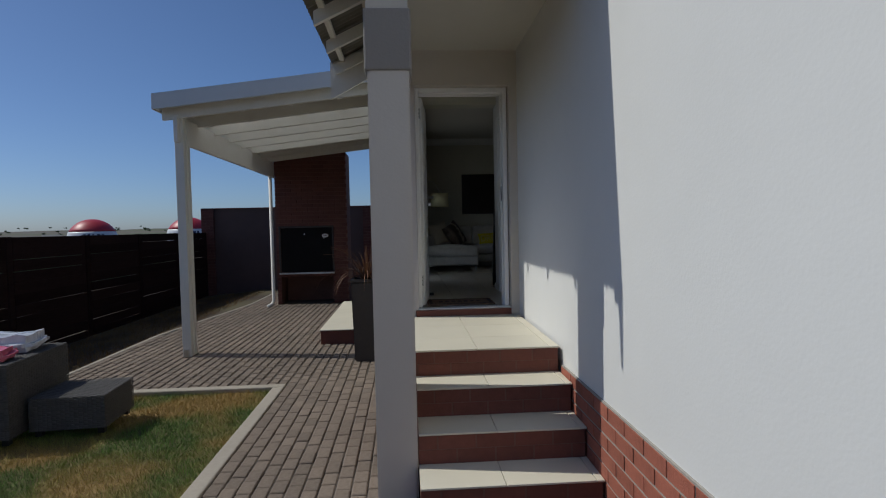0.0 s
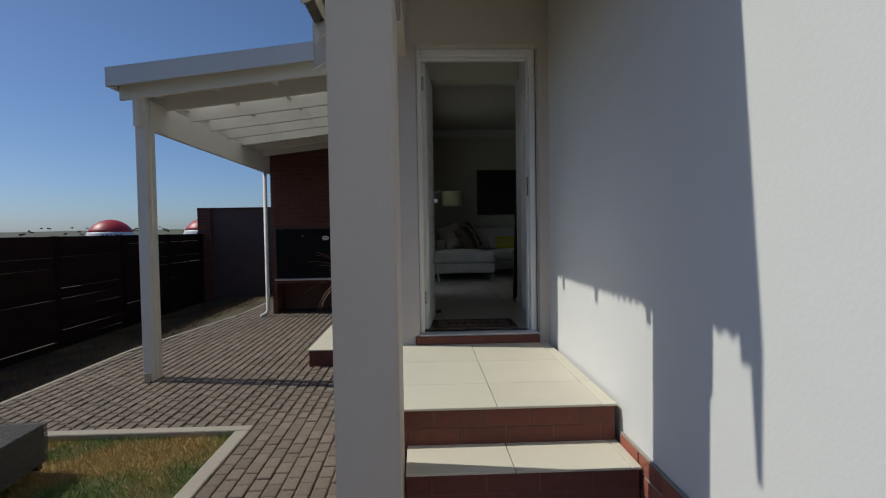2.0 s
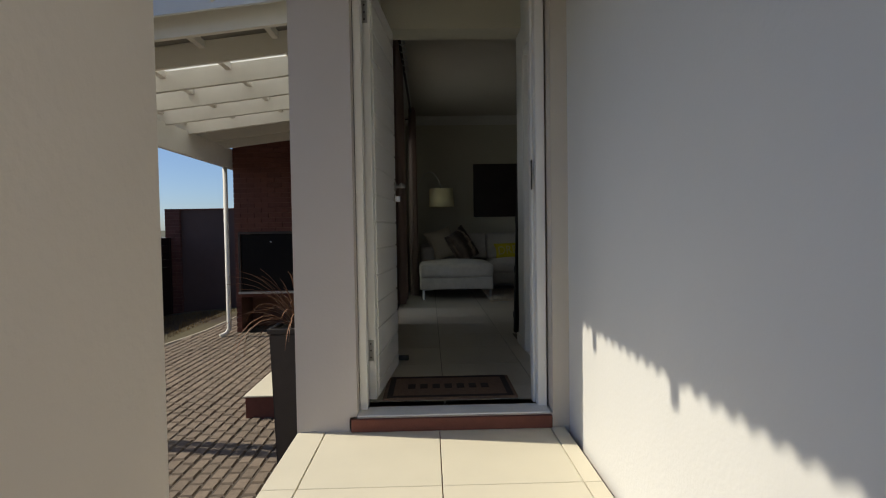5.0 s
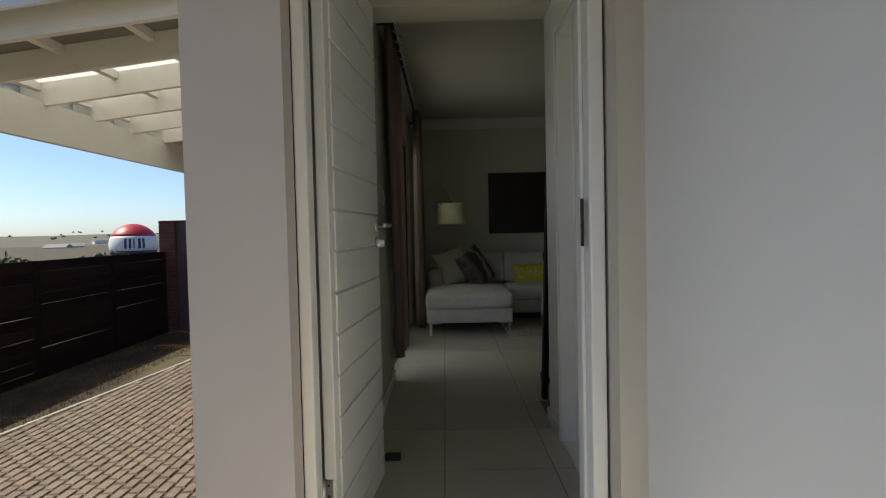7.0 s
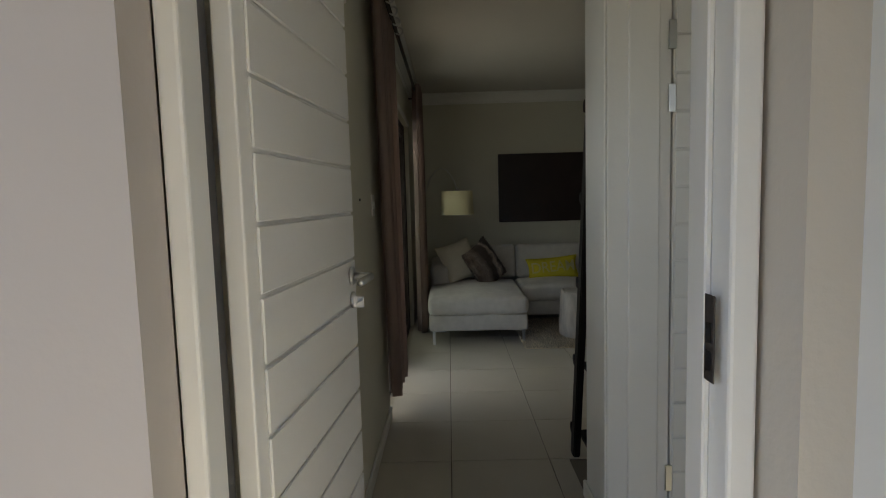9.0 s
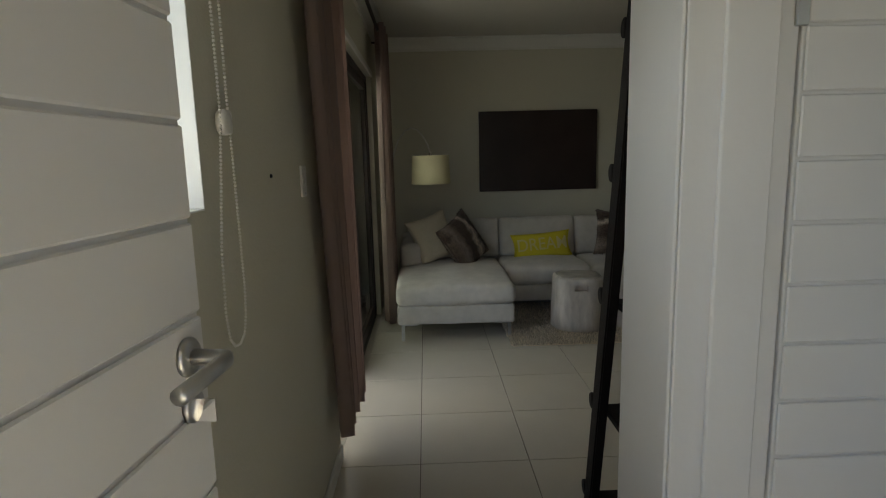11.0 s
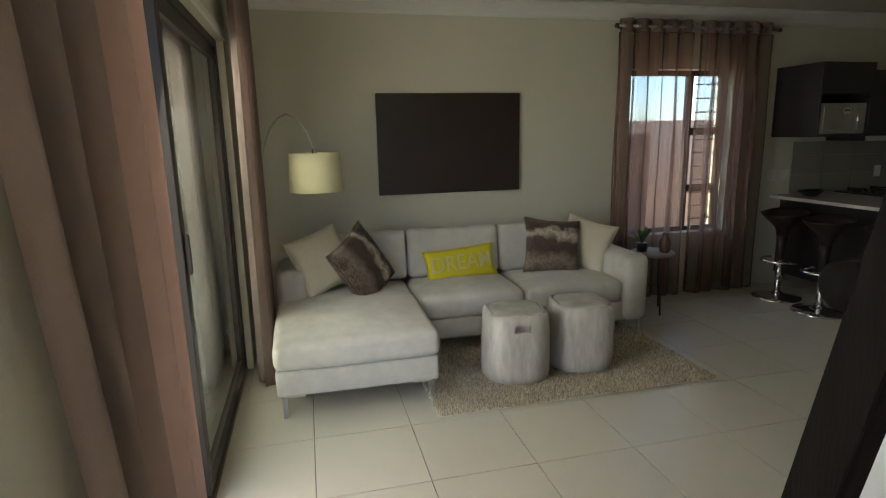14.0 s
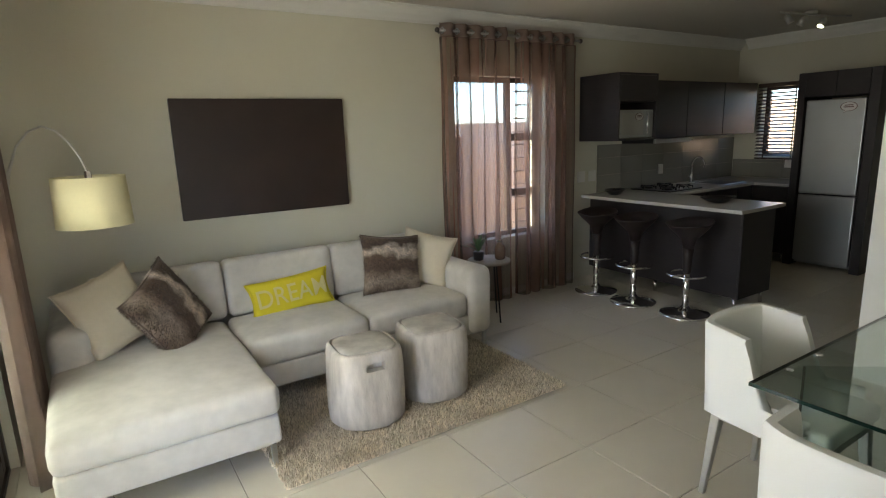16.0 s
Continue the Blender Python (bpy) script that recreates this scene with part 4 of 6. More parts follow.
el[1].position, el[1].color = 1.0, (0.155, 0.105, 0.076, 1)
for pos_, c in ((0.20, (0.38, 0.30, 0.235)), (0.36, (0.115, 0.074, 0.053)), (0.58, (0.145, 0.094, 0.067)), (0.69, (0.74, 0.63, 0.53)), (0.79, (0.09, 0.058, 0.042))):
    e = el.new(pos_)
    e.color = (*c, 1)
gi = fn.new("ShaderNodeNewGeometry")
hv = fn.new("ShaderNodeHueSaturation")
mr_ = fn.new("ShaderNodeMapRange")
mr_.inputs[3].default_value, mr_.inputs[4].default_value = 0.5, 1.45
fl.new(gi.outputs["Random Per Island"], mr_.inputs[0])
fl.new(mr_.outputs[0], hv.inputs["Value"])
fl.new(rp.outputs[0], hv.inputs["Color"])
fl.new(hv.outputs[0], fb.inputs["Base Color"])


def mesh_from(name, verts, faces, material, parent=None, label=""):
    me = bpy.data.meshes.new(name)
    me.from_pydata(verts, [], faces)
    me.materials.append(M[material])
    ob = new(name, me)
    if parent is not None:
        ob.parent = parent
    if label:
        ob["label"] = label
    return ob


def fur_cushion(x, y, z, rx, ry, rz, w, h, t, label, seed):
    th = cushion(x, y, z, rx, ry, rz, w, h, t, "fur", label, seed)
    rnd = random.Random(seed)
    src = pillow(w, h, t, seed)
    src.normal_update()
    faces = src.faces[:]
    vs, fs = [], []
    for _ in range(13000):
        f = rnd.choice(faces)
        p, q, r_ = (f.verts[i].co for i in rnd.sample(range(4), 3))
        a, b = sorted((rnd.random(), rnd.random()))
        c = p * a + q * (b - a) + r_ * (1 - b)
        nrm = f.normal
        ln = rnd.uniform(0.012, 0.028)
        tip = c + (nrm * 0.34 + Vector((rnd.uniform(-0.6, 0.6), rnd.uniform(-0.2, 0.2), rnd.uniform(-1.0, -0.1)))) .normalized() * ln
        sd2 = nrm.cross(tip - c).normalized() * 0.0026
        k = len(vs)
        vs += [c - sd2, c + sd2, tip]
        fs.append((k, k + 1, k + 2))
    src.free()
    mesh_from("fur_surface", vs, fs, "fur", th)
    return th


cushion(2.765, 5.63, 0.665, -24, -13, 32, 0.43, 0.43, 0.15, "cream", "plain cream linen cushion leaning in the sofa corner", 2)
fur_cushion(3.035, 5.53, 0.635, -44, 58, 6, 0.47, 0.45, 0.16, "striped brown faux fur cushion leaning on the chaise back", 5)
yel = cushion(3.78, 5.73, 0.55, -16, -4, 2, 0.56, 0.24, 0.12, "yellow", "yellow oblong cushion with pale printed capital letters", 8)
txt = bpy.data.curves.new("lettering", "FONT")
txt.body, txt.size, txt.align_x, txt.align_y, txt.extrude = "DREAM", 0.165, "CENTER", "CENTER", 0.001
txt.offset = 0.001
tx = new("lettering_source", txt)
dg = bpy.context.evaluated_depsgraph_get()
me = bpy.data.meshes.new_from_object(tx.evaluated_get(dg))
bpy.data.objects.remove(tx)
bm = bmesh.new()
bm.from_mesh(me)
bmesh.ops.subdivide_edges(bm, edges=[e for e in bm.edges if e.calc_length() > 0.02], cuts=3)
for v in bm.verts:
    x, z = v.co.x * 0.88, v.co.y
    u, w_ = x / 0.28, z / 0.12
    e = (max(0, 1 - u * u) * max(0, 1 - w_ * w_)) ** 0.42
    v.co = Vector((x, -0.06 * e * 1.03 - 0.004, z))
part("printed_word", bm, "letter", yel, "pale capital letters", normals=False)
fur_cushion(4.50, 5.67, 0.645, -18, 7, -4, 0.45, 0.42, 0.16, "striped brown faux fur cushion beside the armrest", 12)
cushion(4.80, 5.70, 0.635, -16, 14, -42, 0.40, 0.40, 0.14, "cream", "plain cream linen cushion against the sofa armrest", 15)

# ---- picture, lamp, stools, rug, side table ----
pic = tagged(empty("wall_canvas", 3.84, W, 1.43, 0, "large dark brown canvas picture hung above the sofa", "picture"))
bm = bbox(-0.588, 0.588, -0.042, -0.002, -0.392, 0.392, 0.003)
part("canvas", bm, "canvas", pic)
part("stretcher", bbox(-0.57, 0.57, -0.002, 0.0, -0.375, 0.375, 0), "black", pic)

LX, LY = 2.757, 5.42
lamp = tagged(empty("arc_floor_lamp", 2.52, 5.86, 0, 0, "chromed arc floor lamp with a cream drum shade", "lamp"))
bm = bmesh.new()
arc = [(2.36, 5.82, 0.03), (2.36, 5.80, 0.9), (2.385, 5.76, 1.25), (2.425, 5.72, 1.42), (2.48, 5.67, 1.555), (2.54, 5.61, 1.625), (2.60, 5.56, 1.65), (2.655, 5.51, 1.625), (2.70, 5.475, 1.57), (2.735, 5.445, 1.50), (LX, LY, 1.425)]
tube(bm, arc, [0.009] * 4 + [0.0055] * 7, 10)
child("arc_pole", bm, "satin_steel", lamp, "", True)
bm = lathe([(0.11, 0), (0.11, 0.02), (0.02, 0.03)], 28)
bm.transform(Matrix.Translation((2.39, 5.82, 0)))
child("base", bm, "chrome", lamp, "", True)
bm = bmesh.new()
ro, ri, z0, z1, n = 0.162, 0.159, 1.165, 1.405, 48
rg = [[bm.verts.new((LX + r * math.cos(2 * math.pi * k / n), LY + r * math.sin(2 * math.pi * k / n), z)) for k in range(n)] for r, z in ((ro + 0.006, z0), (ro - 0.004, z1), (ri - 0.004, z1), (ri + 0.006, z0))]
for a, b in zip(rg, rg[1:] + rg[:1]):
    for k in range(n):
        bm.faces.new((a[k], a[(k + 1) % n], b[(k + 1) % n], b[k]))
shade = child("shade", bm, "shade_cream", lamp, "cream fabric drum shade", True)
bm = bmesh.new()
for a in (0, 2.09, 4.19):
    tube(bm, [(LX, LY, 1.395), (LX + 0.154 * math.cos(a), LY + 0.154 * math.sin(a), 1.395)], 0.002, 6)
tube(bm, [(LX, LY, 1.43), (LX, LY, 1.33)], 0.016, 12)
child("shade_carrier", bm, "chrome", lamp, "", True)


def stump(x, y, rz, label, handle):
    st = tagged(empty("stump_stool", x, y, 0.024, rz, label, "stool", "stump stools on the rug"))

    def sq(a, z):
        p = 2.2 + 1.9 * min(1, max(0, z / 0.42)) ** 1.3
        return 0.98 / (abs(math.cos(a)) ** p + abs(math.sin(a)) ** p) ** (1 / p)
    prof = [(0.200, 0), (0.212, 0.012), (0.213, 0.06), (0.210, 0.14), (0.205, 0.22), (0.200, 0.29), (0.198, 0.325), (0.196, 0.345), (0.194, 0.368), (0.190, 0.395), (0.184, 0.410), (0.174, 0.418), (0.168, 0.4195), (0.165, 0.398), (0.03, 0.398)]
    out = lathe(prof, 72, sq)
    for v in out.verts:
        v.co += v.co.normalized() * 0.005 * noise.noise(v.co * 13 + Vector((rz, 0, 0)))
    if handle:
        grip = [f for f in out.faces if 0.325 < f.calc_center_median().z < 0.37 and f.calc_center_median().y < -0.15 and abs(f.calc_center_median().x) < 0.055]
        res = bmesh.ops.extrude_face_region(out, geom=grip)
        bmesh.ops.delete(out, geom=grip, context="FACES_ONLY")
        for v in [e for e in res["geom"] if isinstance(e, bmesh.types.BMVert)]:
            v.co.y += 0.045
    smooth_by(part("body", out, "stone_stool", st), 45)
    smooth_by(part("seat_top", lathe([(0.157, 0.3985), (0.157, 0.418), (0.152, 0.4215), (0.10, 0.424), (0.03, 0.4245)], 72, sq), "stone_top", st, "whitewashed cracked top"), 45)
    return st


stump(3.895, 4.88, -6, "washed grey carved stump stool with a hand grip", True)
stump(4.355, 4.92, 82, "washed grey carved stump stool standing on the rug", False)

rug = tagged(empty("shag_rug", 4.17, 5.05, 0, 0, "beige shaggy rug under the stump stools", "rug"))
RX0, RX1, RY_0, RY_1 = 3.305, 5.045, 4.475, 5.62
child("backing", bbox(RX0 + 0.01, RX1 - 0.01, RY_0 + 0.01, RY_1 - 0.01, 0.0, 0.014, 0.004), "rug", rug)
rnd = np.random.default_rng(4)
N = 60000
cx = rnd.uniform(RX0, RX1, N)
cy = rnd.uniform(RY_0, RY_1, N)
hh = rnd.uniform(0.020, 0.040, N)
ang = rnd.uniform(0, 2 * np.pi, N)
ln = rnd.uniform(0.002, 0.013, N)
la = rnd.uniform(0, 2 * np.pi, N)
wd = 0.0052
v = np.empty((N, 3, 3))
v[:, 0] = np.stack([cx - wd * np.cos(ang), cy - wd * np.sin(ang), np.full(N, 0.010)], 1)
v[:, 1] = np.stack([cx + wd * np.cos(ang), cy + wd * np.sin(ang), np.full(N, 0.010)], 1)
v[:, 2] = np.stack([cx + ln * np.cos(la), cy + ln * np.sin(la), hh], 1)
v -= np.array(rug.matrix_basis.translation)
pile = mesh_from("shag_surface", v.reshape(-1, 3).tolist(), np.arange(3 * N).reshape(-1, 3).tolist(), "rug", rug)

tab = tagged(empty("side_table", 5.46, 5.78, 0, 0, "small round side table with thin dark metal legs", "side table"))
part("tabletop", lathe([(0.165, 0.488), (0.178, 0.492), (0.178, 0.508), (0.168, 0.514)], 40), "table_wood", tab, "", True)
for k in range(3):
    a = 0.5 + k * 2.094
    bm = bmesh.new()
    tube(bm, [(0.10 * math.cos(a), 0.10 * math.sin(a), 0.49), (0.15 * math.cos(a), 0.15 * math.sin(a), 0)], 0.007, 8)
    part("leg", bm, "black", tab)
pot = tagged(empty("potted_plant", 5.37, 5.80, 0.514, 0, "small green leafy plant in a dark pot", "plant"))
part("pot", lathe([(0.03, 0), (0.042, 0.01), (0.046, 0.07), (0.043, 0.075)], 20), "black", pot, "", True)
rr = random.Random(9)
for k in range(15):
    a, tilt, ln_ = rr.uniform(0, 6.28), rr.uniform(0.2, 0.95), rr.uniform(0.13, 0.21)
    bm = bmesh.new()
    prev = None
    for j in range(6):
        s = j / 5
        r_ = math.sin(tilt) * ln_ * s * (1 + 0.25 * s)
        zz = 0.07 + math.cos(tilt) * ln_ * s - 0.03 * s * s
        w_ = 0.016 * math.sin(math.pi * min(1, s * 0.92 + 0.08))
        px, py = r_ * math.cos(a), r_ * math.sin(a)
        row = [bm.verts.new((px - w_ * math.sin(a), py + w_ * math.cos(a), zz)), bm.verts.new((px, py, zz - 0.004)), bm.verts.new((px + w_ * math.sin(a), py - w_ * math.cos(a), zz))]
        if prev:
            bm.faces.new((prev[0], prev[1], row[1], row[0]))
            bm.faces.new((prev[1], prev[2], row[2], row[1]))
        prev = row
    part("leaf", bm, "leaf_green", pot, "", True)
vase = tagged(empty("bottle_vase", 5.53, 5.72, 0.514, 0, "brown glass bottle vase on the side table", "vase"))
part("body", lathe([(0.035, 0), (0.043, 0.012), (0.045, 0.085), (0.036, 0.115), (0.020, 0.13), (0.019, 0.155), (0.024, 0.16)], 24), "vase", vase, "", True)
bm = bmesh.new()
tube(bm, [(0.024 * math.cos(a), 0.024 * math.sin(a), 0.152) for a in [2 * math.pi * k / 16 for k in range(17)]], 0.004, 6, False)
part("neck_ring", bm, "black", vase, "", True)

# ---- ladder shelf leaning on the wall end ----
lad = tagged(empty("ladder_shelf", 3.56, 2.4, 0, 0, "dark wooden ladder shelf leaning against the wall", "shelf"))


def rail_y(z):
    return 2.49 - 0.197 * z


for x in (3.29, 3.74):
    bm = bmesh.new()
    vs = [bm.verts.new((x + dx, rail_y(z) + dy, z)) for z in (0.0, 1.80) for dx, dy in ((-0.0175, -0.035), (0.0175, -0.035), (0.0175, 0.035), (-0.0175, 0.035))]
    for f in ((3, 2, 1, 0), (4, 5, 6, 7), (0, 1, 5, 4), (1, 2, 6, 5), (2, 3, 7, 6), (3, 0, 4, 7)):
        bm.faces.new([vs[i] for i in f])
    bmesh.ops.bevel(bm, geom=bm.edges[:], offset=0.005, segments=2, affect="EDGES")
    child("rail", bm, "ladder", lad)
for z in (0.12, 0.50, 0.90, 1.30, 1.70):
    deep = 0.34 - 0.14 * z
    child("shelf", bbox(3.309, 3.721, max(rail_y(z) - deep, HALL_END + 0.012), rail_y(z) + 0.03, z - 0.012, z + 0.012, 0.004), "ladder", lad)
    for x in (3.29, 3.74):
        bm = bmesh.new()
        tube(bm, [(x - 0.017, rail_y(z) + 0.042, z + 0.02), (x + 0.017, rail_y(z) + 0.042, z + 0.02)], 0.028, 16)
        child("bracket_nub", bm, "ladder", lad, "", True)

# ---- dining table and chairs ----
TX0, TX1, TY0, TY1, TZ = 4.40, 5.95, 2.19, 3.065, 0.755
dt = tagged(empty("dining_table", 5.2, 2.62, 0, 0, "clear glass dining table with green-tinted polished edges", "table"))
child("tabletop", bbox(TX0 + 0.002, TX1 - 0.002, TY0 + 0.002, TY1 - 0.002, TZ - 0.012, TZ, 0), "glass_green", dt, "clear glass top")
for b in ((TX0, TX1, TY1 - 0.002, TY1, TZ - 0.012, TZ), (TX0, TX1, TY0, TY0 + 0.002, TZ - 0.012, TZ), (TX0, TX0 + 0.002, TY0 + 0.002, TY1 - 0.002, TZ - 0.012, TZ), (TX1 - 0.002, TX1, TY0 + 0.002, TY1 - 0.002, TZ - 0.012, TZ)):
    child("polished_edge", bbox(*b, 0), "glass_edge", dt, "dark green glass edge")
mx_, my_ = (TX0 + TX1) / 2, (TY0 + TY1) / 2
half, turn = 0.636, math.atan2(-0.405, 0.492)
for sign, spans in ((1, ((-half, half),)), (-1, ((-half, -0.008), (0.008, half)))):
    m_ = Matrix.Translation((mx_, my_, 0)) @ Matrix.Rotation(turn * sign, 4, "Z")
    for a, b in spans:
        out = bmesh.new()
        box(out, a + 0.003, b - 0.003, -0.006, 0.006, 0, TZ - 0.013, m_)
        child("panel_leg", out, "glass_green", dt, "clear glass support panel")
        ends = [(a, a + 0.0028)] if a == -half else []
        ends += [(b - 0.0028, b)] if b == half else []
        for e0, e1 in ends:
            out = bmesh.new()
            box(out, e0, e1, -0.006, 0.006, 0, TZ - 0.013, m_)
            child("polished_edge", out, "glass_edge", dt)
for x, y in ((TX0 + 0.19, TY1 - 0.03), (TX0 + 0.39, TY1 - 0.03), (TX1 - 0.19, TY1 - 0.03), (TX1 - 0.39, TY1 - 0.03)):
    bm = lathe([(0.013, TZ + 0.0), (0.013, TZ + 0.003), (0.010, TZ + 0.005)], 16)
    bm.transform(Matrix.Translation((x, y, 0)))
    child("fixing_disc", bm, "chrome", dt, "", True)


def dining_chair(x, y, rz, label):
    """White tub chair; its open front looks to -y before it is turned."""
    ch = tagged(empty("dining_chair", x, y, 0, rz, label, "chair", "white chairs at the dining table"))
    part("seat", soft_box(-0.215, 0.215, -0.24, 0.19, 0.40, 0.475, 0.025, 0.012, 3, 4, 2), "white_leather", ch, "", True)
    part("seat_frame", bbox(-0.205, 0.205, -0.225, 0.20, 0.365, 0.40, 0.004), "plastic_leg", ch)
    out = bmesh.new()
    prof = []
    n = 72
    for i in range(n + 1):
        s = i / n * 2 - 1
        if abs(s) < 0.5:
            px, py = s / 0.5 * 0.19, 0.235 - 0.022 * abs(s / 0.5) ** 3
        else:
            q = (abs(s) - 0.5) / 0.5
            px, py = math.copysign(0.19 + 0.035 * math.sin(q * math.pi / 2), s), 0.213 - 0.38 * q ** 1.1
        wing = max(0, 0.213 - py)
        top = 0.765 - 0.02 * wing / 0.165 if wing < 0.165 else 0.455 + 0.29 * max(0, 1 - (wing - 0.165) / 0.17) ** 3
        prof.append((px, py, top))
    rows = []
    for i, (px, py, top) in enumerate(prof):
        a, b = prof[max(i - 1, 0)], prof[min(i + 1, n)]
        d = Vector((b[0] - a[0], b[1] - a[1], 0)).normalized()
        nx, ny = -d.y, d.x
        ring = []
        for t_, z in ((0.024, 0.385), (0.026, 0.5), (0.025, top - 0.012), (0.016, top), (-0.010, top), (-0.019, top - 0.012), (-0.02, 0.5), (-0.018, 0.385)):
            lean_ = 0.045 * max(0, z - 0.45) / 0.4 * max(0, 1 - (abs(px) / 0.23) ** 4)
            ring.append(out.verts.new((px + nx * t_ * 1.0, py + ny * t_ + lean_, z)))
        rows.append(ring)
    k = 8
    for a, b in zip(rows, rows[1:]):
        for j in range(k):
            out.faces.new((a[j], a[(j + 1) % k], b[(j + 1) % k], b[j]))
    out.faces.new(rows[0])
    out.faces.new(rows[-1][::-1])
    smooth_by(part("back_shell", out, "white_leather", ch), 50)
    for sx, sy in ((-1, -1), (1, -1), (-1, 1), (1, 1)):
        out = bmesh.new()
        tp, bt = (0.185 * sx, 0.19 * sy - 0.01, 0.385), (0.205 * sx, 0.225 * sy - 0.01, 0)
        for f, (p, w_) in enumerate(((tp, 0.021), (bt, 0.012))):
            for dx, dy in ((-1, -1), (1, -1), (1, 1), (-1, 1)):
                out.verts.new((p[0] + dx * w_, p[1] + dy * w_, p[2]))
        out.verts.ensure_lookup_table()
        vv = out.verts
        for f in ((0, 1, 2, 3), (7, 6, 5, 4), (0, 4, 5, 1), (1, 5, 6, 2), (2, 6, 7, 3), (3, 7, 4, 0)):
            out.faces.new([vv[i] for i in f])
        bmesh.ops.bevel(out, geom=out.edges[:], offset=0.004, segments=1, affect="EDGES")
        part("leg", out, "plastic_leg", ch, "tapered grey metal leg")
    return ch


dining_chair(4.985, 3.20, 0, "white leather tub chair with grey metal legs")
dining_chair(4.43, 2.70, 90, "white leather tub chair at the table end")

# ---- kitchen ----
CT = 0.875
BX0, BX1, BY0 = 7.13, 7.62, 4.62
penin = tagged(empty("breakfast_bar", 7.35, 5.3, 0, 0, "dark wenge breakfast bar unit on short steel legs", "cabinet"))
child("body", bbox(BX0, BX1, BY0, 6.215, 0.115, CT - 0.03, 0.003), "wenge", penin)
child("end_panel", bbox(BX0 - 0.002, BX1 + 0.002, BY0 - 0.02, BY0 - 0.0005, 0.112, CT - 0.03, 0.002, 1), "wenge", penin)
for x, y in ((BX0 + 0.04, BY0 + 0.03), (BX1 - 0.04, BY0 + 0.03), (BX0 + 0.04, 5.42), (BX0 + 0.04, 6.15), (BX1 - 0.04, 6.15)):
    bm = bmesh.new()
    tube(bm, [(x, y, 0), (x, y, 0.115)], 0.017, 12)
    child("leg", bm, "chrome", penin, "", True)
top = tagged(empty("worktop", 7.3, 5.4, CT, 0, "pale speckled quartz worktop running round the kitchen", "worktop"))
child("bar_slab", bbox(7.00, 7.66, 4.545, W - 0.002, CT - 0.03, CT, 0.003), "quartz", top)
child("back_slab", bbox(7.663, KX - 0.002, 5.60, W - 0.002, CT - 0.03, CT, 0.003), "quartz", top)
child("side_slab", bbox(9.12, KX - 0.002, 5.23, 5.597, CT - 0.03, CT, 0.003), "quartz", top)
for x0, x1 in ((7.665, 8.25), (8.255, 8.84), (8.845, 9.12)):
    c = tagged(empty("base_cabinet", (x0 + x1) / 2, 5.9, 0, 0, "dark wenge base cabinet under the worktop", "cabinet", "kitchen base cabinets"))
    child("body", bbox(x0, x1, 5.645, W - 0.004, 0.10, CT - 0.031, 0.002, 1), "wenge", c)
    child("door", bbox(x0 + 0.003, x1 - 0.003, 5.622, 5.643, 0.105, CT - 0.04, 0.002, 1), "wenge", c)
    child("plinth", bbox(x0, x1, 5.70, 6.1, 0, 0.099, 0.002, 1), "wenge", c)
c = tagged(empty("base_cabinet", 9.4, 5.42, 0, 0, "dark wenge corner base cabinet beside the fridge", "cabinet", "kitchen base cabinets"))
child("body", bbox(9.155, KX - 0.004, 5.23, 6.0, 0.10, CT - 0.031, 0.002, 1), "wenge", c)
child("door", bbox(9.132, 9.153, 5.235, 5.617, 0.105, CT - 0.04, 0.002, 1), "wenge", c)
bm = bmesh.new()
tube(bm, [(9.18, 5.26, 0), (9.18, 5.26, 0.10)], 0.017, 12)
child("leg", bm, "chrome", c, "", True)
UB, UT = 1.415, 2.035
c = tagged(empty("microwave_cabinet", 7.22, 5.95, UB, 0, "dark wenge wall cabinet with an open microwave niche", "cabinet"))
mx0, mx1, my = 6.955, 7.515, 5.735
for name, b in (("side", (mx0, mx0 + 0.02, my, W - 0.002, UB, UT)), ("side", (mx1 - 0.02, mx1, my, W - 0.002, UB, UT)), ("top", (mx0 + 0.02, mx1 - 0.02, my, W - 0.002, UT - 0.02, UT)), ("shelf", (mx0 + 0.02, mx1 - 0.02, my, W - 0.002, UB, UB + 0.02)), ("shelf", (mx0 + 0.02, mx1 - 0.02, my + 0.02, W - 0.002, 1.775, 1.795)), ("back", (mx0 + 0.02, mx1 - 0.02, W - 0.02, W - 0.003, UB + 0.02, 1.775)), ("flap_door", (mx0 + 0.02, mx1 - 0.02, my - 0.001, my + 0.018, 1.778, UT - 0.022))):
    child(name, bbox(*b, 0.002, 1), "wenge", c)
mw = tagged(empty("microwave", 7.24, 5.9, UB + 0.02, 0, "steel fronted microwave oven in the cabinet niche", "microwave"))
child("body", bbox(7.0, 7.485, 5.775, 6.15, UB + 0.022, 1.70, 0.004), "black", mw)
child("door_panel", bbox(7.0, 7.38, 5.758, 5.774, UB + 0.024, 1.698, 0.004), "fridge", mw)
child("door_window", bbox(7.03, 7.34, 5.754, 5.759, UB + 0.05, 1.67, 0.003, 1), "steel", mw, "mirror-like dark window")
child("control_panel", bbox(7.383, 7.485, 5.758, 5.774, UB + 0.024, 1.698, 0.004), "fridge", mw)
bm = bmesh.new()
tube(bm, [(7.375, 5.735, UB + 0.06), (7.375, 5.735, 1.66)], 0.008, 10)
child("handle", bm, "chrome", mw, "", True)


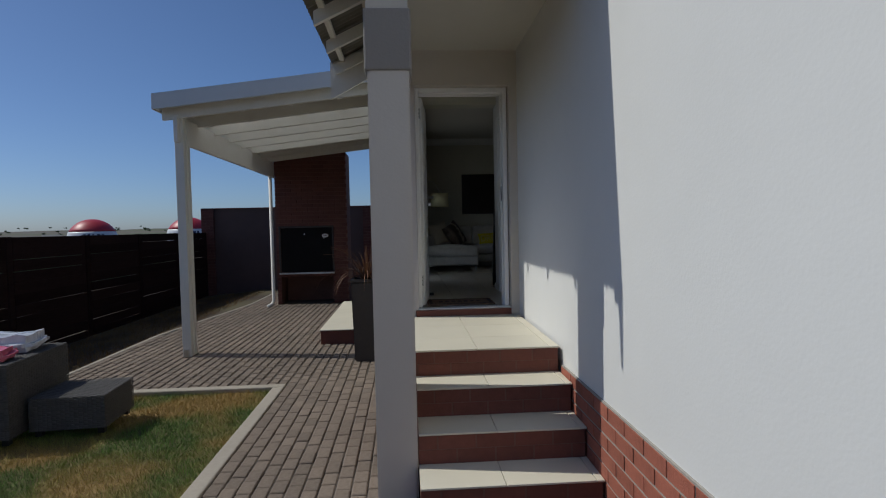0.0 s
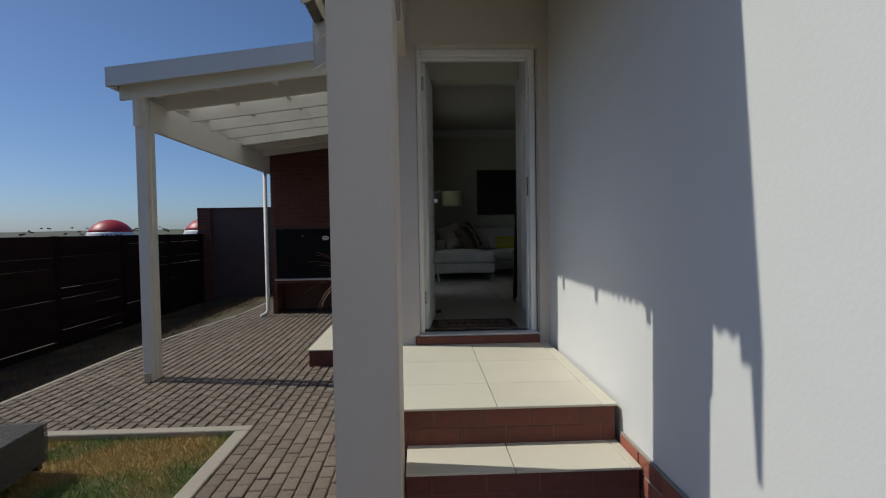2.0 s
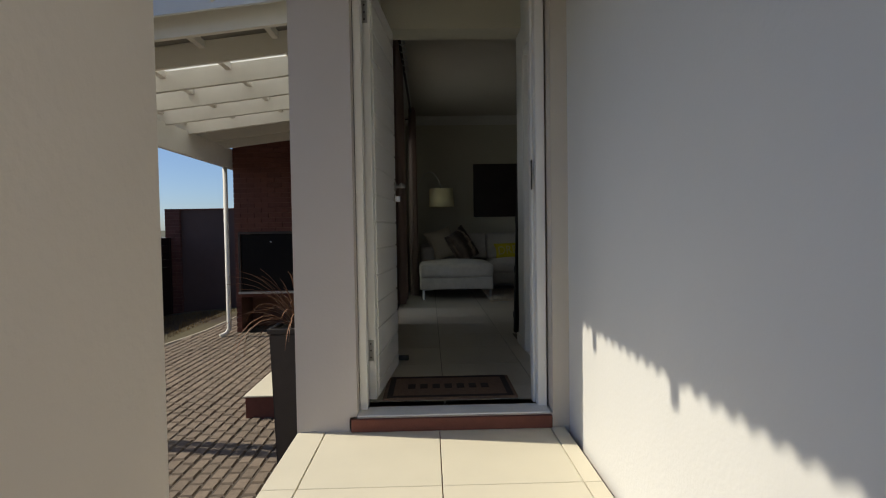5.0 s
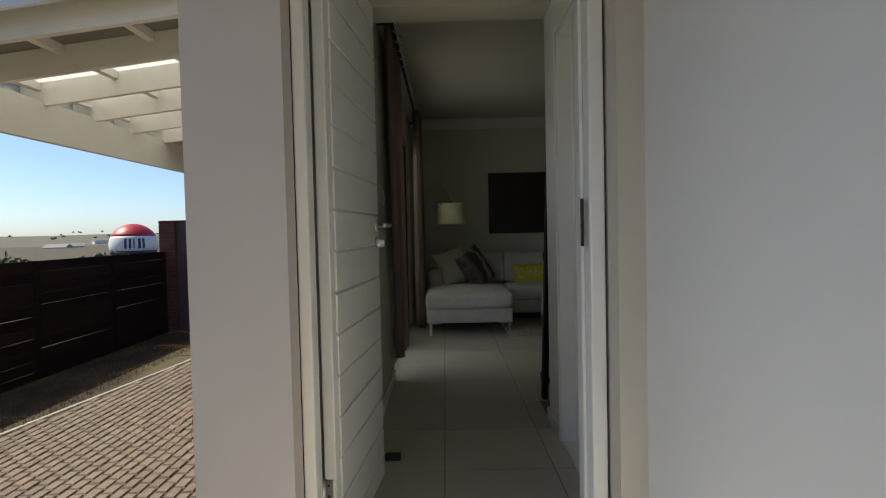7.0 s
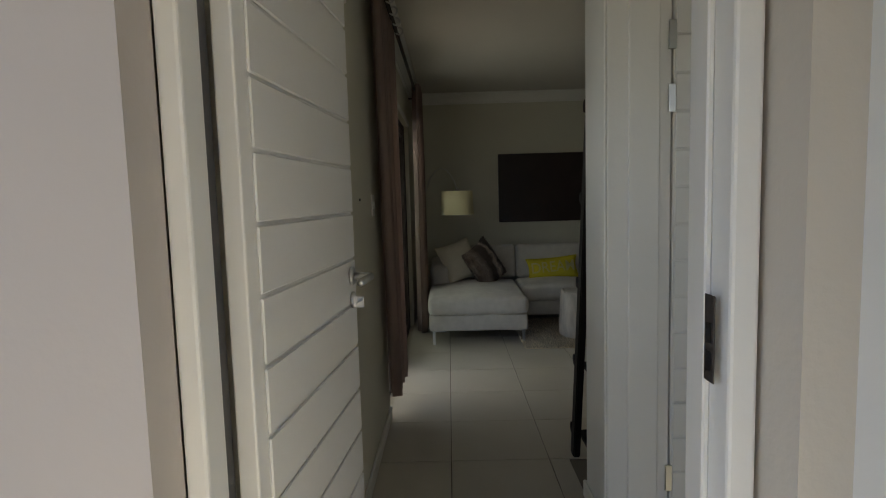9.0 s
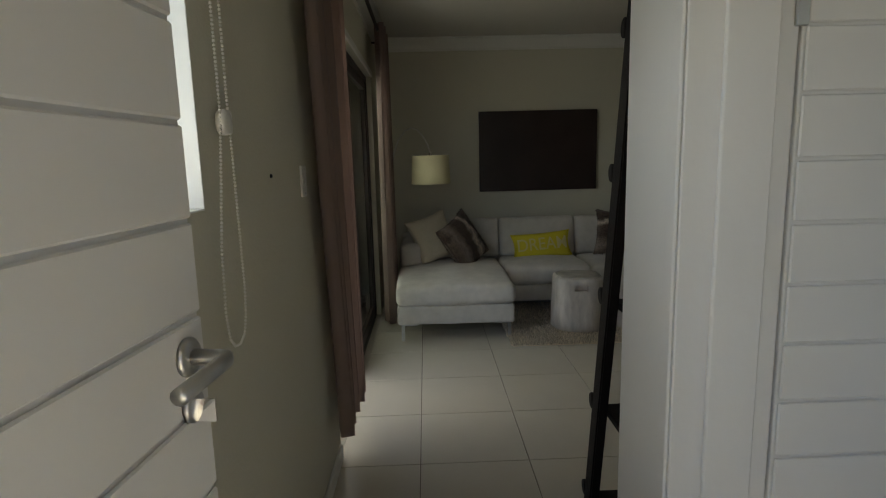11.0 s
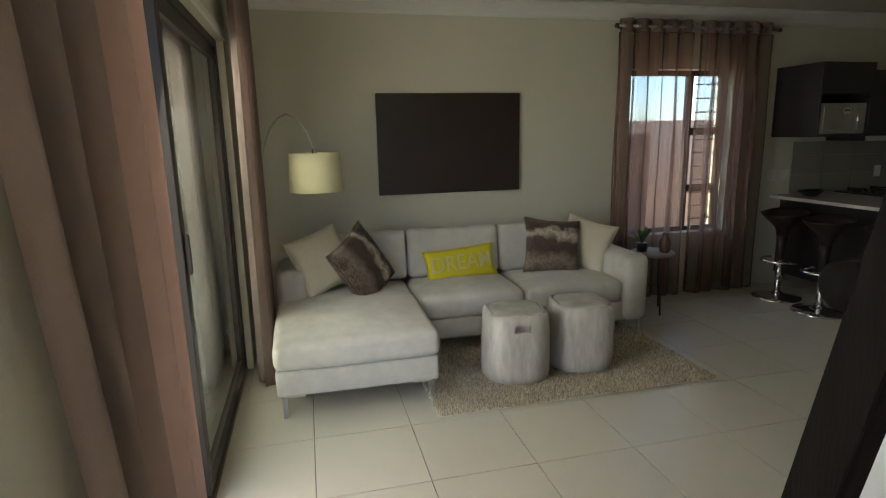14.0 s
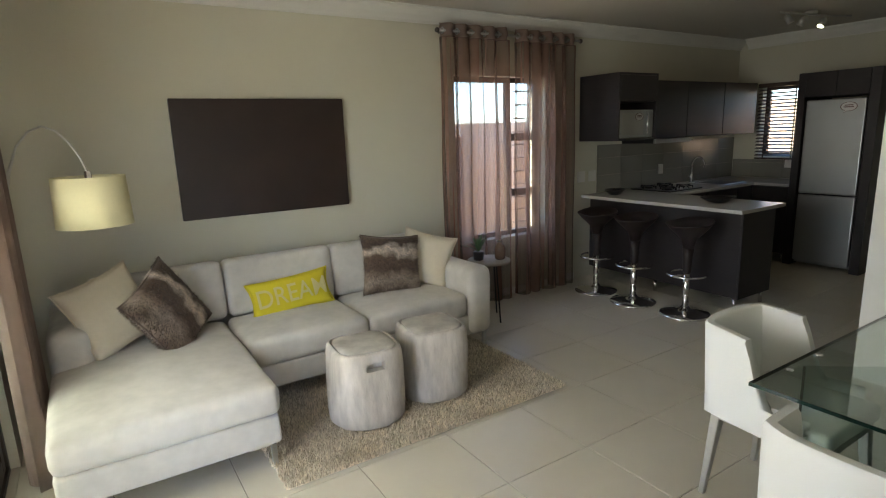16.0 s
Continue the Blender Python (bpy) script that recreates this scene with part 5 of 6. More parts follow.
def speech_sticker(parent, x, y, z, size, axis):
    """Blank white speech bubble with a dark rim and unreadable bars."""
    n = 28

    def place(u, v_, d):
        return (x + u, y - d, z + v_) if axis == "y" else (x - d, y - u, z + v_)
    for k, (sc, d, m_) in enumerate(((1.0, 0.001, "sticker_ink"), (0.90, 0.0022, "sticker"))):
        out = bmesh.new()
        vs = [out.verts.new(place(size * sc * math.cos(a), size * 0.6 * sc * math.sin(a), d)) for a in [2 * math.pi * i / n for i in range(n)]]
        out.faces.new(vs)
        t = [out.verts.new(place(size * sc * q[0], size * sc * q[1], d)) for q in ((-0.45, -0.5), (-0.62, -0.88), (-0.15, -0.57))]
        out.faces.new(t)
        child("bubble", out, m_, parent)
    for r, wd_ in ((0.18, 0.5), (-0.05, 0.6)):
        out = bmesh.new()
        vs = [out.verts.new(place(size * u, size * (r + v_), 0.0034)) for u, v_ in ((-wd_, -0.06), (wd_, -0.06), (wd_, 0.06), (-wd_, 0.06))]
        out.faces.new(vs)
        child("printed_bar", out, "sticker_ink", parent)


stk = tagged(empty("speech_sticker", 7.25, 5.75, 1.63, 0, "white speech bubble sticker on the microwave door", "sticker"))
speech_sticker(stk, 7.27, 5.752, 1.635, 0.06, "y")
for x0, x1 in ((7.518, 8.19), (8.193, 8.86), (8.863, 9.53)):
    c = tagged(empty("wall_cabinet", (x0 + x1) / 2, 6.05, UB, 0, "dark glossy wenge wall cabinet over the worktop", "cabinet", "kitchen wall cabinets"))
    child("body", bbox(x0, x1, 5.885, W - 0.002, UB, UT - 0.045, 0.002, 1), "wenge", c)
    child("door", bbox(x0 + 0.002, x1 - 0.002, 5.862, 5.883, UB + 0.002, UT - 0.047, 0.002, 1), "wenge", c)
hood = tagged(empty("extractor_hood", 7.86, 6.0, UB - 0.05, 0, "slim dark extractor hood under the wall cabinets", "extractor"))
child("body", bbox(7.56, 8.16, 5.80, 6.19, UB - 0.045, UB - 0.002, 0.004), "black", hood)
child("steel_lip", bbox(7.56, 8.16, 5.775, 5.798, UB - 0.045, UB - 0.004, 0.003), "steel", hood)
hob = tagged(empty("gas_hob", 7.98, 5.93, CT, 0, "black gas hob with cast iron pan supports", "hob"))
child("plate", bbox(7.70, 8.26, 5.68, 6.16, CT + 0.001, CT + 0.012, 0.004), "black", hob)
for x in (7.84, 8.12):
    for y in (5.80, 6.04):
        bm = lathe([(0.045, CT + 0.012), (0.04, CT + 0.025), (0.02, CT + 0.028)], 16)
        bm.transform(Matrix.Translation((x, y, 0)))
        child("burner", bm, "black", hob, "", True)
        bm = bmesh.new()
        for d in (0, math.pi / 2):
            box(bm, -0.095, 0.095, -0.006, 0.006, 0.034, 0.044, Matrix.Translation((x, y, CT)) @ Matrix.Rotation(d, 4, "Z"))
        for dx, dy in ((0.09, 0), (-0.09, 0), (0, 0.09), (0, -0.09)):
            box(bm, x + dx - 0.006, x + dx + 0.006, y + dy - 0.006, y + dy + 0.006, CT + 0.012, CT + 0.034)
        child("pan_support", bm, "black", hob)
for k in range(4):
    bm = lathe([(0.016, CT + 0.012), (0.015, CT + 0.03), (0.012, CT + 0.032)], 14)
    bm.transform(Matrix.Translation((7.86 + k * 0.08, 5.715, 0)))
    child("knob", bm, "steel", hob, "", True)
sink = tagged(empty("kitchen_sink", 8.9, 5.9, CT, 0, "steel inset sink in the quartz worktop", "sink"))
child("rim", bbox(8.66, 9.10, 5.68, 6.08, CT + 0.001, CT + 0.005, 0.002, 1), "steel", sink)
# flat black sheet on the rim paints the bowl's shade; no hollow below
child("bowl", bbox(8.69, 9.07, 5.71, 6.05, CT + 0.0055, CT + 0.0075, 0.001, 1), "black", sink, "flat black sheet standing for shade in the sink bowl")
tap = tagged(empty("mixer_tap", 8.72, 6.12, CT, 0, "chromed swan-neck kitchen mixer tap", "tap"))
bm = bmesh.new()
tube(bm, [(0, 0, 0), (0, 0, 0.20)] + [(0.075 - 0.075 * math.cos(a), -0.03 * (1 - math.cos(a)), 0.20 + 0.09 * math.sin(a)) for a in [0.3 * k for k in range(1, 11)]] + [(0.15, -0.06, 0.17)], 0.012, 12)
part("spout", bm, "chrome", tap, "", True)
part("body", lathe([(0.026, 0), (0.026, 0.01), (0.019, 0.02), (0.019, 0.10), (0.016, 0.11)], 20), "chrome", tap, "", True)
bm = bmesh.new()
tube(bm, [(-0.015, 0, 0.07), (-0.07, 0, 0.085)], 0.006, 8)
part("lever", bm, "chrome", tap, "", True)
for x, w_ in ((6.99, 0.055), (7.15, 0.055), (8.257, 0.04)):
    s_ = tagged(empty("wall_socket", x, W - 0.012 if x > 7.2 else W, 1.06, 0, "white socket plate on the kitchen wall", "socket", "kitchen socket plates"))
    part("plate", bbox(-w_, w_, -0.009, 0, -0.055, 0.055, 0.003), "white_plastic", s_)
    part("rocker", bbox(-0.012, 0.012, -0.0135, -0.0095, -0.02, 0.02, 0.002, 1), "white_plastic", s_)
s_ = tagged(empty("wall_socket", KX - 0.012, 5.52, 1.06, 0, "white socket plate on the kitchen end wall", "socket", "kitchen socket plates"))
part("plate", bbox(-0.009, 0, -0.055, 0.055, -0.055, 0.055, 0.003), "white_plastic", s_)
for x, y, rz, lab in ((7.23, 5.98, 20, "black shallow bowl on the bar top"), (7.33, 4.95, -30, "black oval fruit dish on the bar top")):
    b_ = tagged(empty("dish", x, y, CT, rz, lab, "dish"))
    bm = lathe([(0.05, 0.002), (0.075, 0.006), (0.13, 0.035), (0.155, 0.052), (0.150, 0.055), (0.12, 0.038), (0.06, 0.012), (0.01, 0.010)], 28)
    bm.transform(Matrix.Diagonal((1, 0.62, 1, 1)))
    part("bowl", bm, "black", b_, "", True)
fr = tagged(empty("fridge_freezer", 9.4, 4.85, 0, 0, "tall brushed steel fridge freezer in a dark housing", "fridge"))
FX, FY0, FY1 = 9.135, 4.60, 5.135
child("body", bbox(FX + 0.05, 9.70, FY0, FY1, 0.03, 1.745, 0.006), "fridge", fr)
child("upper_door", bbox(FX, FX + 0.047, FY0, FY1, 0.79, 1.745, 0.012, 3), "fridge", fr)
child("lower_door", bbox(FX, FX + 0.047, FY0, FY1, 0.06, 0.775, 0.012, 3), "fridge", fr)
child("door_gap", bbox(FX + 0.015, FX + 0.049, FY0 + 0.01, FY1 - 0.01, 0.776, 0.789, 0.001, 1), "black", fr)
stk = tagged(empty("speech_sticker", FX, 4.80, 1.66, 0, "white speech bubble sticker on the fridge door", "sticker"))
speech_sticker(stk, FX - 0.001, 4.745, 1.665, 0.075, "x")
hs_ = tagged(empty("fridge_housing", 9.45, 4.87, 0, 0, "dark wenge tall housing around the fridge", "cabinet"))
for name, b in (("side_panel", (9.12, KX - 0.003, 5.15, 5.222, 0, 2.02)), ("side_panel", (9.12, KX - 0.003, 4.49, 4.58, 0, 2.02)), ("top_box", (9.14, KX - 0.003, 4.58, 5.15, 1.775, 2.02))):
    child(name, bbox(*b, 0.003), "wenge", hs_)
for y0, y1 in ((4.582, 4.864), (4.867, 5.148)):
    child("flap_door", bbox(9.12, 9.138, y0, y1, 1.778, 2.018, 0.002, 1), "wenge", hs_)

kw = tagged(empty("window_3", KX + 0.1, 5.66, KWB, 0, "dark framed kitchen window with slatted blinds", "window"), kind="structure")
for b in ((KX + 0.1, KX + 0.14, KW0, KW1, KWB, KWB + 0.04), (KX + 0.1, KX + 0.14, KW0, KW1, KWT - 0.04, KWT), (KX + 0.1, KX + 0.14, KW0, KW0 + 0.04, KWB + 0.04, KWT - 0.04), (KX + 0.1, KX + 0.14, KW1 - 0.04, KW1, KWB + 0.04, KWT - 0.04)):
    child("window_frame", bbox(*b, 0.003), "alu", kw)
g = child("pane", bbox(KX + 0.117, KX + 0.123, KW0 + 0.035, KW1 - 0.035, KWB + 0.035, KWT - 0.035, 0), "glass", kw)
g.visible_shadow = False
vb = tagged(empty("venetian_blind", KX - 0.03, 5.66, KWB, 0, "dark wooden venetian blind with open slats", "blind"))
child("head_rail", bbox(KX - 0.055, KX - 0.004, KW0 - 0.03, KW1 + 0.03, KWT - 0.01, KWT + 0.035, 0.003), "blind", vb)
ns = 20
for k in range(ns):
    z = KWB + 0.0 + (KWT - KWB - 0.02) * (k + 0.5) / ns
    bm = bmesh.new()
    box(bm, -0.022, 0.022, KW0 - 0.025, KW1 + 0.025, -0.0012, 0.0012, Matrix.Translation((KX - 0.03, 0, z)) @ Matrix.Rotation(radians(-22), 4, "Y"))
    child("slat", bm, "blind", vb)
child("bottom_rail", bbox(KX - 0.052, KX - 0.008, KW0 - 0.025, KW1 + 0.025, KWB - 0.03, KWB - 0.012, 0.003), "blind", vb)
for y in (KW0 + 0.08, KW1 - 0.08):
    child("ladder_tape", bbox(KX - 0.056, KX - 0.0545, y - 0.008, y + 0.008, KWB - 0.02, KWT, 0), "blind", vb)

for k, (x, y) in enumerate(((6.755, 5.78), (6.735, 5.33), (6.79, 4.85))):
    st = tagged(empty("bar_stool", x, y, 0, (200, 185, 170)[k], "brown moulded bar stool on a chromed pedestal", "bar stool", "stools at the breakfast bar"))
    part("base", lathe([(0.20, 0), (0.205, 0.008), (0.19, 0.018), (0.10, 0.032), (0.045, 0.05), (0.03, 0.07)], 40), "chrome", st, "", True)
    bm = bmesh.new()
    tube(bm, [(0, 0, 0.06), (0, 0, 0.37)], 0.027, 16)
    part("pedestal", bm, "chrome", st, "", True)
    bm = bmesh.new()
    tube(bm, [(0.15 * math.cos(a), 0.15 * math.sin(a), 0.345) for a in [-2.2 + 4.4 * j / 24 for j in range(25)]], 0.010, 8)
    tube(bm, [(0.0, 0, 0.345), (0.15, 0, 0.345)], 0.009, 8)
    part("footrest", bm, "chrome", st, "", True)
    part("lift_cover", lathe([(0.030, 0.355), (0.034, 0.37), (0.037, 0.47), (0.046, 0.565)], 24), "seat_brown", st, "dark brown gas lift cover", True)
    out = bmesh.new()
    n = 36
    rows = []
    for r, z, inner in ((0.046, 0.56, 0), (0.052, 0.60, 0), (0.066, 0.64, 0), (0.105, 0.68, 0), (0.15, 0.712, 0), (0.18, 0.742, 0), (0.188, 0.752, 0), (0.182, 0.757, 1), (0.15, 0.732, 1), (0.10, 0.712, 1), (0.03, 0.706, 1)):
        ring = []
        for i in range(n):
            a = 2 * math.pi * i / n
            up = 0.055 * max(0, -math.cos(a)) ** 1.5 * max(0, (r - 0.1) / 0.11) + 0.02 * abs(math.sin(a)) * max(0, (r - 0.1) / 0.11)
            ring.append(out.verts.new((r * math.cos(a) * 0.95, r * math.sin(a), z + up)))
        rows.append(ring)
    for a, b in zip(rows, rows[1:]):
        for i in range(n):
            out.faces.new((a[i], a[(i + 1) % n], b[(i + 1) % n], b[i]))
    out.faces.new(rows[-1])
    out.faces.new(rows[0][::-1])
    part("seat", out, "seat_brown", st, "dark brown bucket seat", True)

spot = tagged(empty("spot_light_bar", 8.6, 4.85, CEIL, 0, "ceiling light bar with small steel spotlights", "light"))
bm = bmesh.new()
tube(bm, [(8.10, 4.95, CEIL - 0.035), (8.35, 4.90, CEIL - 0.035), (8.65, 4.86, CEIL - 0.035), (8.95, 4.74, CEIL - 0.035)], 0.009, 8)
child("bar", bm, "steel", spot, "", True)
bm = lathe([(0.05, 0), (0.05, 0.02), (0.045, 0.03)], 20)
bm.transform(Matrix.Translation((8.5, 4.88, CEIL - 0.030)))
child("ceiling_rose", bm, "steel", spot, "", True)
M["bulb"] = mat("lit_bulb", (1.0, 0.86, 0.62), 0.3, emit=5.0)
for k, (x, y, d) in enumerate(((8.16, 4.93, (0.2, -0.5, -1)), (8.42, 4.89, (-0.3, 0.4, -1)), (8.70, 4.85, (-0.5, 0.2, -1)))):
    dv = Vector(d).normalized()
    out = bmesh.new()
    p = Vector((x, y, CEIL - 0.05))
    tube(out, [p, p + dv * 0.02, p + dv * 0.085], [0.012, 0.028, 0.032], 16)
    h_ = child("spot_head", out, "steel", spot, "", True)
    out = bmesh.new()
    tube(out, [p + dv * 0.0855, p + dv * 0.088], 0.024, 16)
    child("bulb", out, "bulb" if k == 2 else "white_plastic", spot)

# splashback tiles of the kitchen
for r in range(3):
    z0, z1 = CT + 0.002 + r * 0.178, CT + 0.002 + (r + 1) * 0.178
    x = 7.22
    while x < KX - 0.02:
        x1 = min(x + 0.36, KX - 0.012)
        t_ = bbox(x + 0.001, x1 - 0.001, W - 0.010, W - 0.0015, z0 + 0.001, min(z1, UB - 0.047) - 0.001, 0.001, 1)
        ob = part("splash_tile", t_, "splash", bpy.data.objects["wall_north"])
        x += 0.36
    y = 5.24
    while y < W - 0.03:
        y1 = min(y + 0.36, W - 0.011)
        top_z = min(z1, KWB - 0.035 if y1 > KW0 - 0.05 else z1)
        if top_z > z0 + 0.02:
            part("splash_tile", bbox(KX - 0.010, KX - 0.0015, y + 0.001, y1 - 0.001, z0 + 0.001, top_z - 0.001, 0.001, 1), "splash", bpy.data.objects["wall_kitchen"])
        y += 0.36

# ---- pergola over the patio ----
PX, PY0, PY1, PS = -0.69, 2.18, 7.35, 0.121


def perg_z(x):
    return 2.17 + PS * (x + 0.76)


def slab(x0, x1, y0, y1, low, high):
    """A board that follows the pergola's fall: low and high are heights over its line."""
    out = bmesh.new()
    vs = [out.verts.new((x, y, perg_z(x) + h)) for x, y, h in ((x0, y0, low), (x1, y0, low), (x1, y1, low), (x0, y1, low), (x0, y0, high), (x1, y0, high), (x1, y1, high), (x0, y1, high))]
    for f in ((3, 2, 1, 0), (4, 5, 6, 7), (0, 1, 5, 4), (1, 2, 6, 5), (2, 3, 7, 6), (3, 0, 4, 7)):
        out.faces.new([vs[i] for i in f])
    return out


perg = tagged(empty("pergola", PX, 4.7, G, 0, "white painted timber pergola with a translucent sheet roof", "pergola"), kind="structure")
child("fascia", slab(-0.905, LW_OUT - 0.01, PY0 - 0.02, PY0 + 0.012, 0.135, 0.325), "fascia", perg, "pale grey painted fascia board")
child("fascia_end", slab(-0.905, -0.875, PY0 + 0.0125, PY1, 0.135, 0.325), "fascia", perg)
child("edge_beam", bbox(PX - 0.025, PX + 0.025, PY0 + 0.12, PY1, 1.915, 2.25, 0.006), "timber_white", perg)
child("edge_beam", bbox(LW_OUT - 0.05, LW_OUT - 0.003, PY0 + 0.12, PY1, 2.36, 2.56, 0.006), "timber_white", perg)
rafters = [2.36, 3.00, 3.66, 4.32, 4.98, 5.64, 6.30, 6.96]
for y in rafters:
    child("rafter", slab(-0.86, LW_OUT - 0.055, y - 0.025, y + 0.025, 0.03, 0.225), "timber_white", perg)
for k, x in enumerate((-0.70, -0.05, 0.60, 1.25, 1.80)):
    for a, b in zip(rafters, rafters[1:]):
        child("purlin", slab(x - 0.025, x + 0.025, a + 0.026, b - 0.026, 0.16, 0.225), "timber_white", perg)
child("roof_sheet", slab(-0.87, LW_OUT - 0.005, PY0 + 0.015, rafters[1] + 0.02, 0.228, 0.236), "roof_sheet", perg, "grey opaque roof sheet")
for a, b in zip(rafters[1:], rafters[2:] + [PY1]):
    clear_sheet = a < 5.5
    child("translucent_sheet" if clear_sheet else "roof_sheet", slab(-0.87, LW_OUT - 0.005, a + 0.021, b + 0.019, 0.228, 0.234), "poly" if clear_sheet else "roof_sheet", perg, "milky translucent roof sheet" if clear_sheet else "grey opaque roof sheet")
for y in (2.44, 2.56):
    child("post", bbox(PX - 0.055, PX + 0.055, y - 0.045, y + 0.045, G, 2.22, 0.006), "timber_white", perg)
child("post_plate", bbox(PX - 0.03, PX + 0.03, 2.36, 2.39, G, G + 0.10, 0.004), "steel", perg)
pipe = tagged(empty("downpipe", -0.67, 6.95, G, 0, "white rainwater downpipe with a bent shoe", "downpipe"))
bm = bmesh.new()
tube(bm, [(-0.67, 6.95, 1.914), (-0.67, 6.95, -0.68), (-0.70, 6.91, -0.75), (-0.77, 6.83, -0.785)], 0.036, 12)
child("pipe", bm, "timber_white", pipe, "", True)
lamp_w = tagged(empty("wall_lantern", LW_OUT - 0.06, 3.2, 1.75, 0, "small black bulkhead lamp on the house wall", "light"))
part("body", bbox(-0.05, 0.06, -0.06, 0.06, -0.10, 0.10, 0.02, 3), "black", lamp_w, "", True)

# ---- braai, boundary wall, fence ----
BRX0, BRX1, BRY = -0.66, 0.86, 7.28
br = tagged(empty("braai_fireplace", 0.1, BRY, G, 0, "tall red brick built-in braai with a dark firebox", "fireplace"))
ox0, ox1 = -0.575, 0.535
core = bmesh.new()
for b in ((BRX0 + 0.01, ox0, BRY + 0.02, BRY + 0.8, G, 2.45), (ox1, BRX1 - 0.01, BRY + 0.02, BRY + 0.8, G, 2.45), (ox0, ox1, BRY + 0.02, BRY + 0.8, 0.85, 2.45), (ox0, ox1, BRY + 0.02, BRY + 0.8, -0.20, -0.12), (ox0, ox1, BRY + 0.6, BRY + 0.8, -0.12, 0.85), (ox0, ox1, BRY + 0.6, BRY + 0.8, G, -0.2)):
    box(core, *b)
child("core", core, "riser_bed", br)
vs_b, fs_b = [], []
z = G
row = 0
while z < 2.42:
    x = BRX0 - (0.115 if row % 2 else 0)
    while x < BRX1:
        a, b = max(x, BRX0), min(x + 0.222, BRX1)
        zc = z + 0.037
        for lo, hi in ([(a, b)] if not (0.85 > zc > -0.12 or zc < -0.2) else [(a, min(b, ox0)), (max(a, ox1), b)]):
            if hi - lo > 0.03:
                k = len(vs_b)
                for zz in (z, z + 0.073):
                    vs_b += [(lo, BRY, zz), (hi, BRY, zz), (hi, BRY + 0.022, zz), (lo, BRY + 0.022, zz)]
                fs_b += [tuple(k + i for i in f) for f in ((0, 1, 5, 4), (4, 5, 6, 7), (3, 2, 1, 0), (0, 4, 7, 3), (1, 2, 6, 5))]
        x += 0.23
    z += 0.083
    row += 1
vs_b = [tuple(Vector(p) - br.matrix_basis.translation) for p in vs_b]
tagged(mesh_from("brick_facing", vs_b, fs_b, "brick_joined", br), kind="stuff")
child("firebox_lining", bbox(ox0, ox1, BRY + 0.55, BRY + 0.598, -0.12, 0.85, 0), "matt_black", br, "soot-black firebox")
for b in ((ox0 - 0.03, ox1 + 0.03, BRY - 0.012, BRY - 0.002, 0.835, 0.875), (ox0 - 0.03, ox0 + 0.01, BRY - 0.012, BRY - 0.002, -0.15, 0.835), (ox1 - 0.01, ox1 + 0.03, BRY - 0.012, BRY - 0.002, -0.15, 0.835)):
    child("steel_frame", bbox(*b, 0.003, 1), "planter", br, "dark steel frame")
child("steel_shelf", bbox(ox0 - 0.03, ox1 + 0.03, BRY - 0.05, BRY + 0.4, -0.16, -0.125, 0.004), "steel", br, "brushed steel shelf")
child("roll_door", bbox(ox0 + 0.012, ox1 - 0.012, BRY + 0.012, BRY + 0.018, -0.11, 0.83, 0.002, 1), "matt_black", br, "black steel braai door")
stk = tagged(empty("speech_sticker", 0.38, BRY, 0.68, 0, "white speech bubble sticker on the braai door", "sticker"))
speech_sticker(stk, 0.38, BRY + 0.011, 0.66, 0.075, "y")
bm = lathe([(0.014, 0), (0.014, 0.02)], 10)
bm.transform(pose(-0.06, BRY + 0.012, 0.70, 90, 0, 0))
child("door_knob", bm, "chrome", br, "", True)

bw = tagged(empty("boundary_wall", 0, 11.2, G, 0, "dark plastered boundary wall with brick piers", "wall"), kind="structure")
child("panel", bbox(-3.25, 9.0, 11.16, 11.34, -1.4, 1.415, 0.01), "dark_render", bw)
for x in (-3.58, 0.9, 5.4):
    z, row = -1.2, 0
    c_ = bbox(x + 0.008, x + 0.322, 11.068, 11.392, -1.4, 1.44, 0)
    child("pier_core", c_, "riser_bed", bw)
    vs_p, fs_p = [], []
    while z < 1.42:
        for lo, hi in ([(x, x + 0.218), (x + 0.226, x + 0.33)] if row % 2 else [(x, x + 0.104), (x + 0.112, x + 0.33)]):
            k = len(vs_p)
            for zz in (z, z + 0.074):
                vs_p += [(lo, 11.06, zz), (hi, 11.06, zz), (hi, 11.4, zz), (lo, 11.4, zz)]
            fs_p += [tuple(k + i for i in f) for f in ((0, 1, 5, 4), (4, 5, 6, 7), (3, 2, 1, 0), (0, 4, 7, 3), (1, 2, 6, 5), (2, 3, 7, 6))]
        z += 0.083
        row += 1
    vs_p = [tuple(Vector(p) - bw.matrix_basis.translation) for p in vs_p]
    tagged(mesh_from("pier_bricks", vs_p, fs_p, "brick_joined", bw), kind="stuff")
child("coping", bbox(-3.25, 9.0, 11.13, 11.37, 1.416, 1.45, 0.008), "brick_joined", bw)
far_bw = structure("terracotta_boundary_wall", bbox(1.5, 22, 12.6, 12.8, -1.4, 1.72, 0.01), "far_wall", "terracotta plastered garden wall outside the window", "wall")
side_bw = structure("terracotta_side_wall", bbox(12.6, 12.8, -4, 12.5, -1.4, 1.5, 0.01), "far_wall", "terracotta plastered garden wall outside the kitchen", "wall")

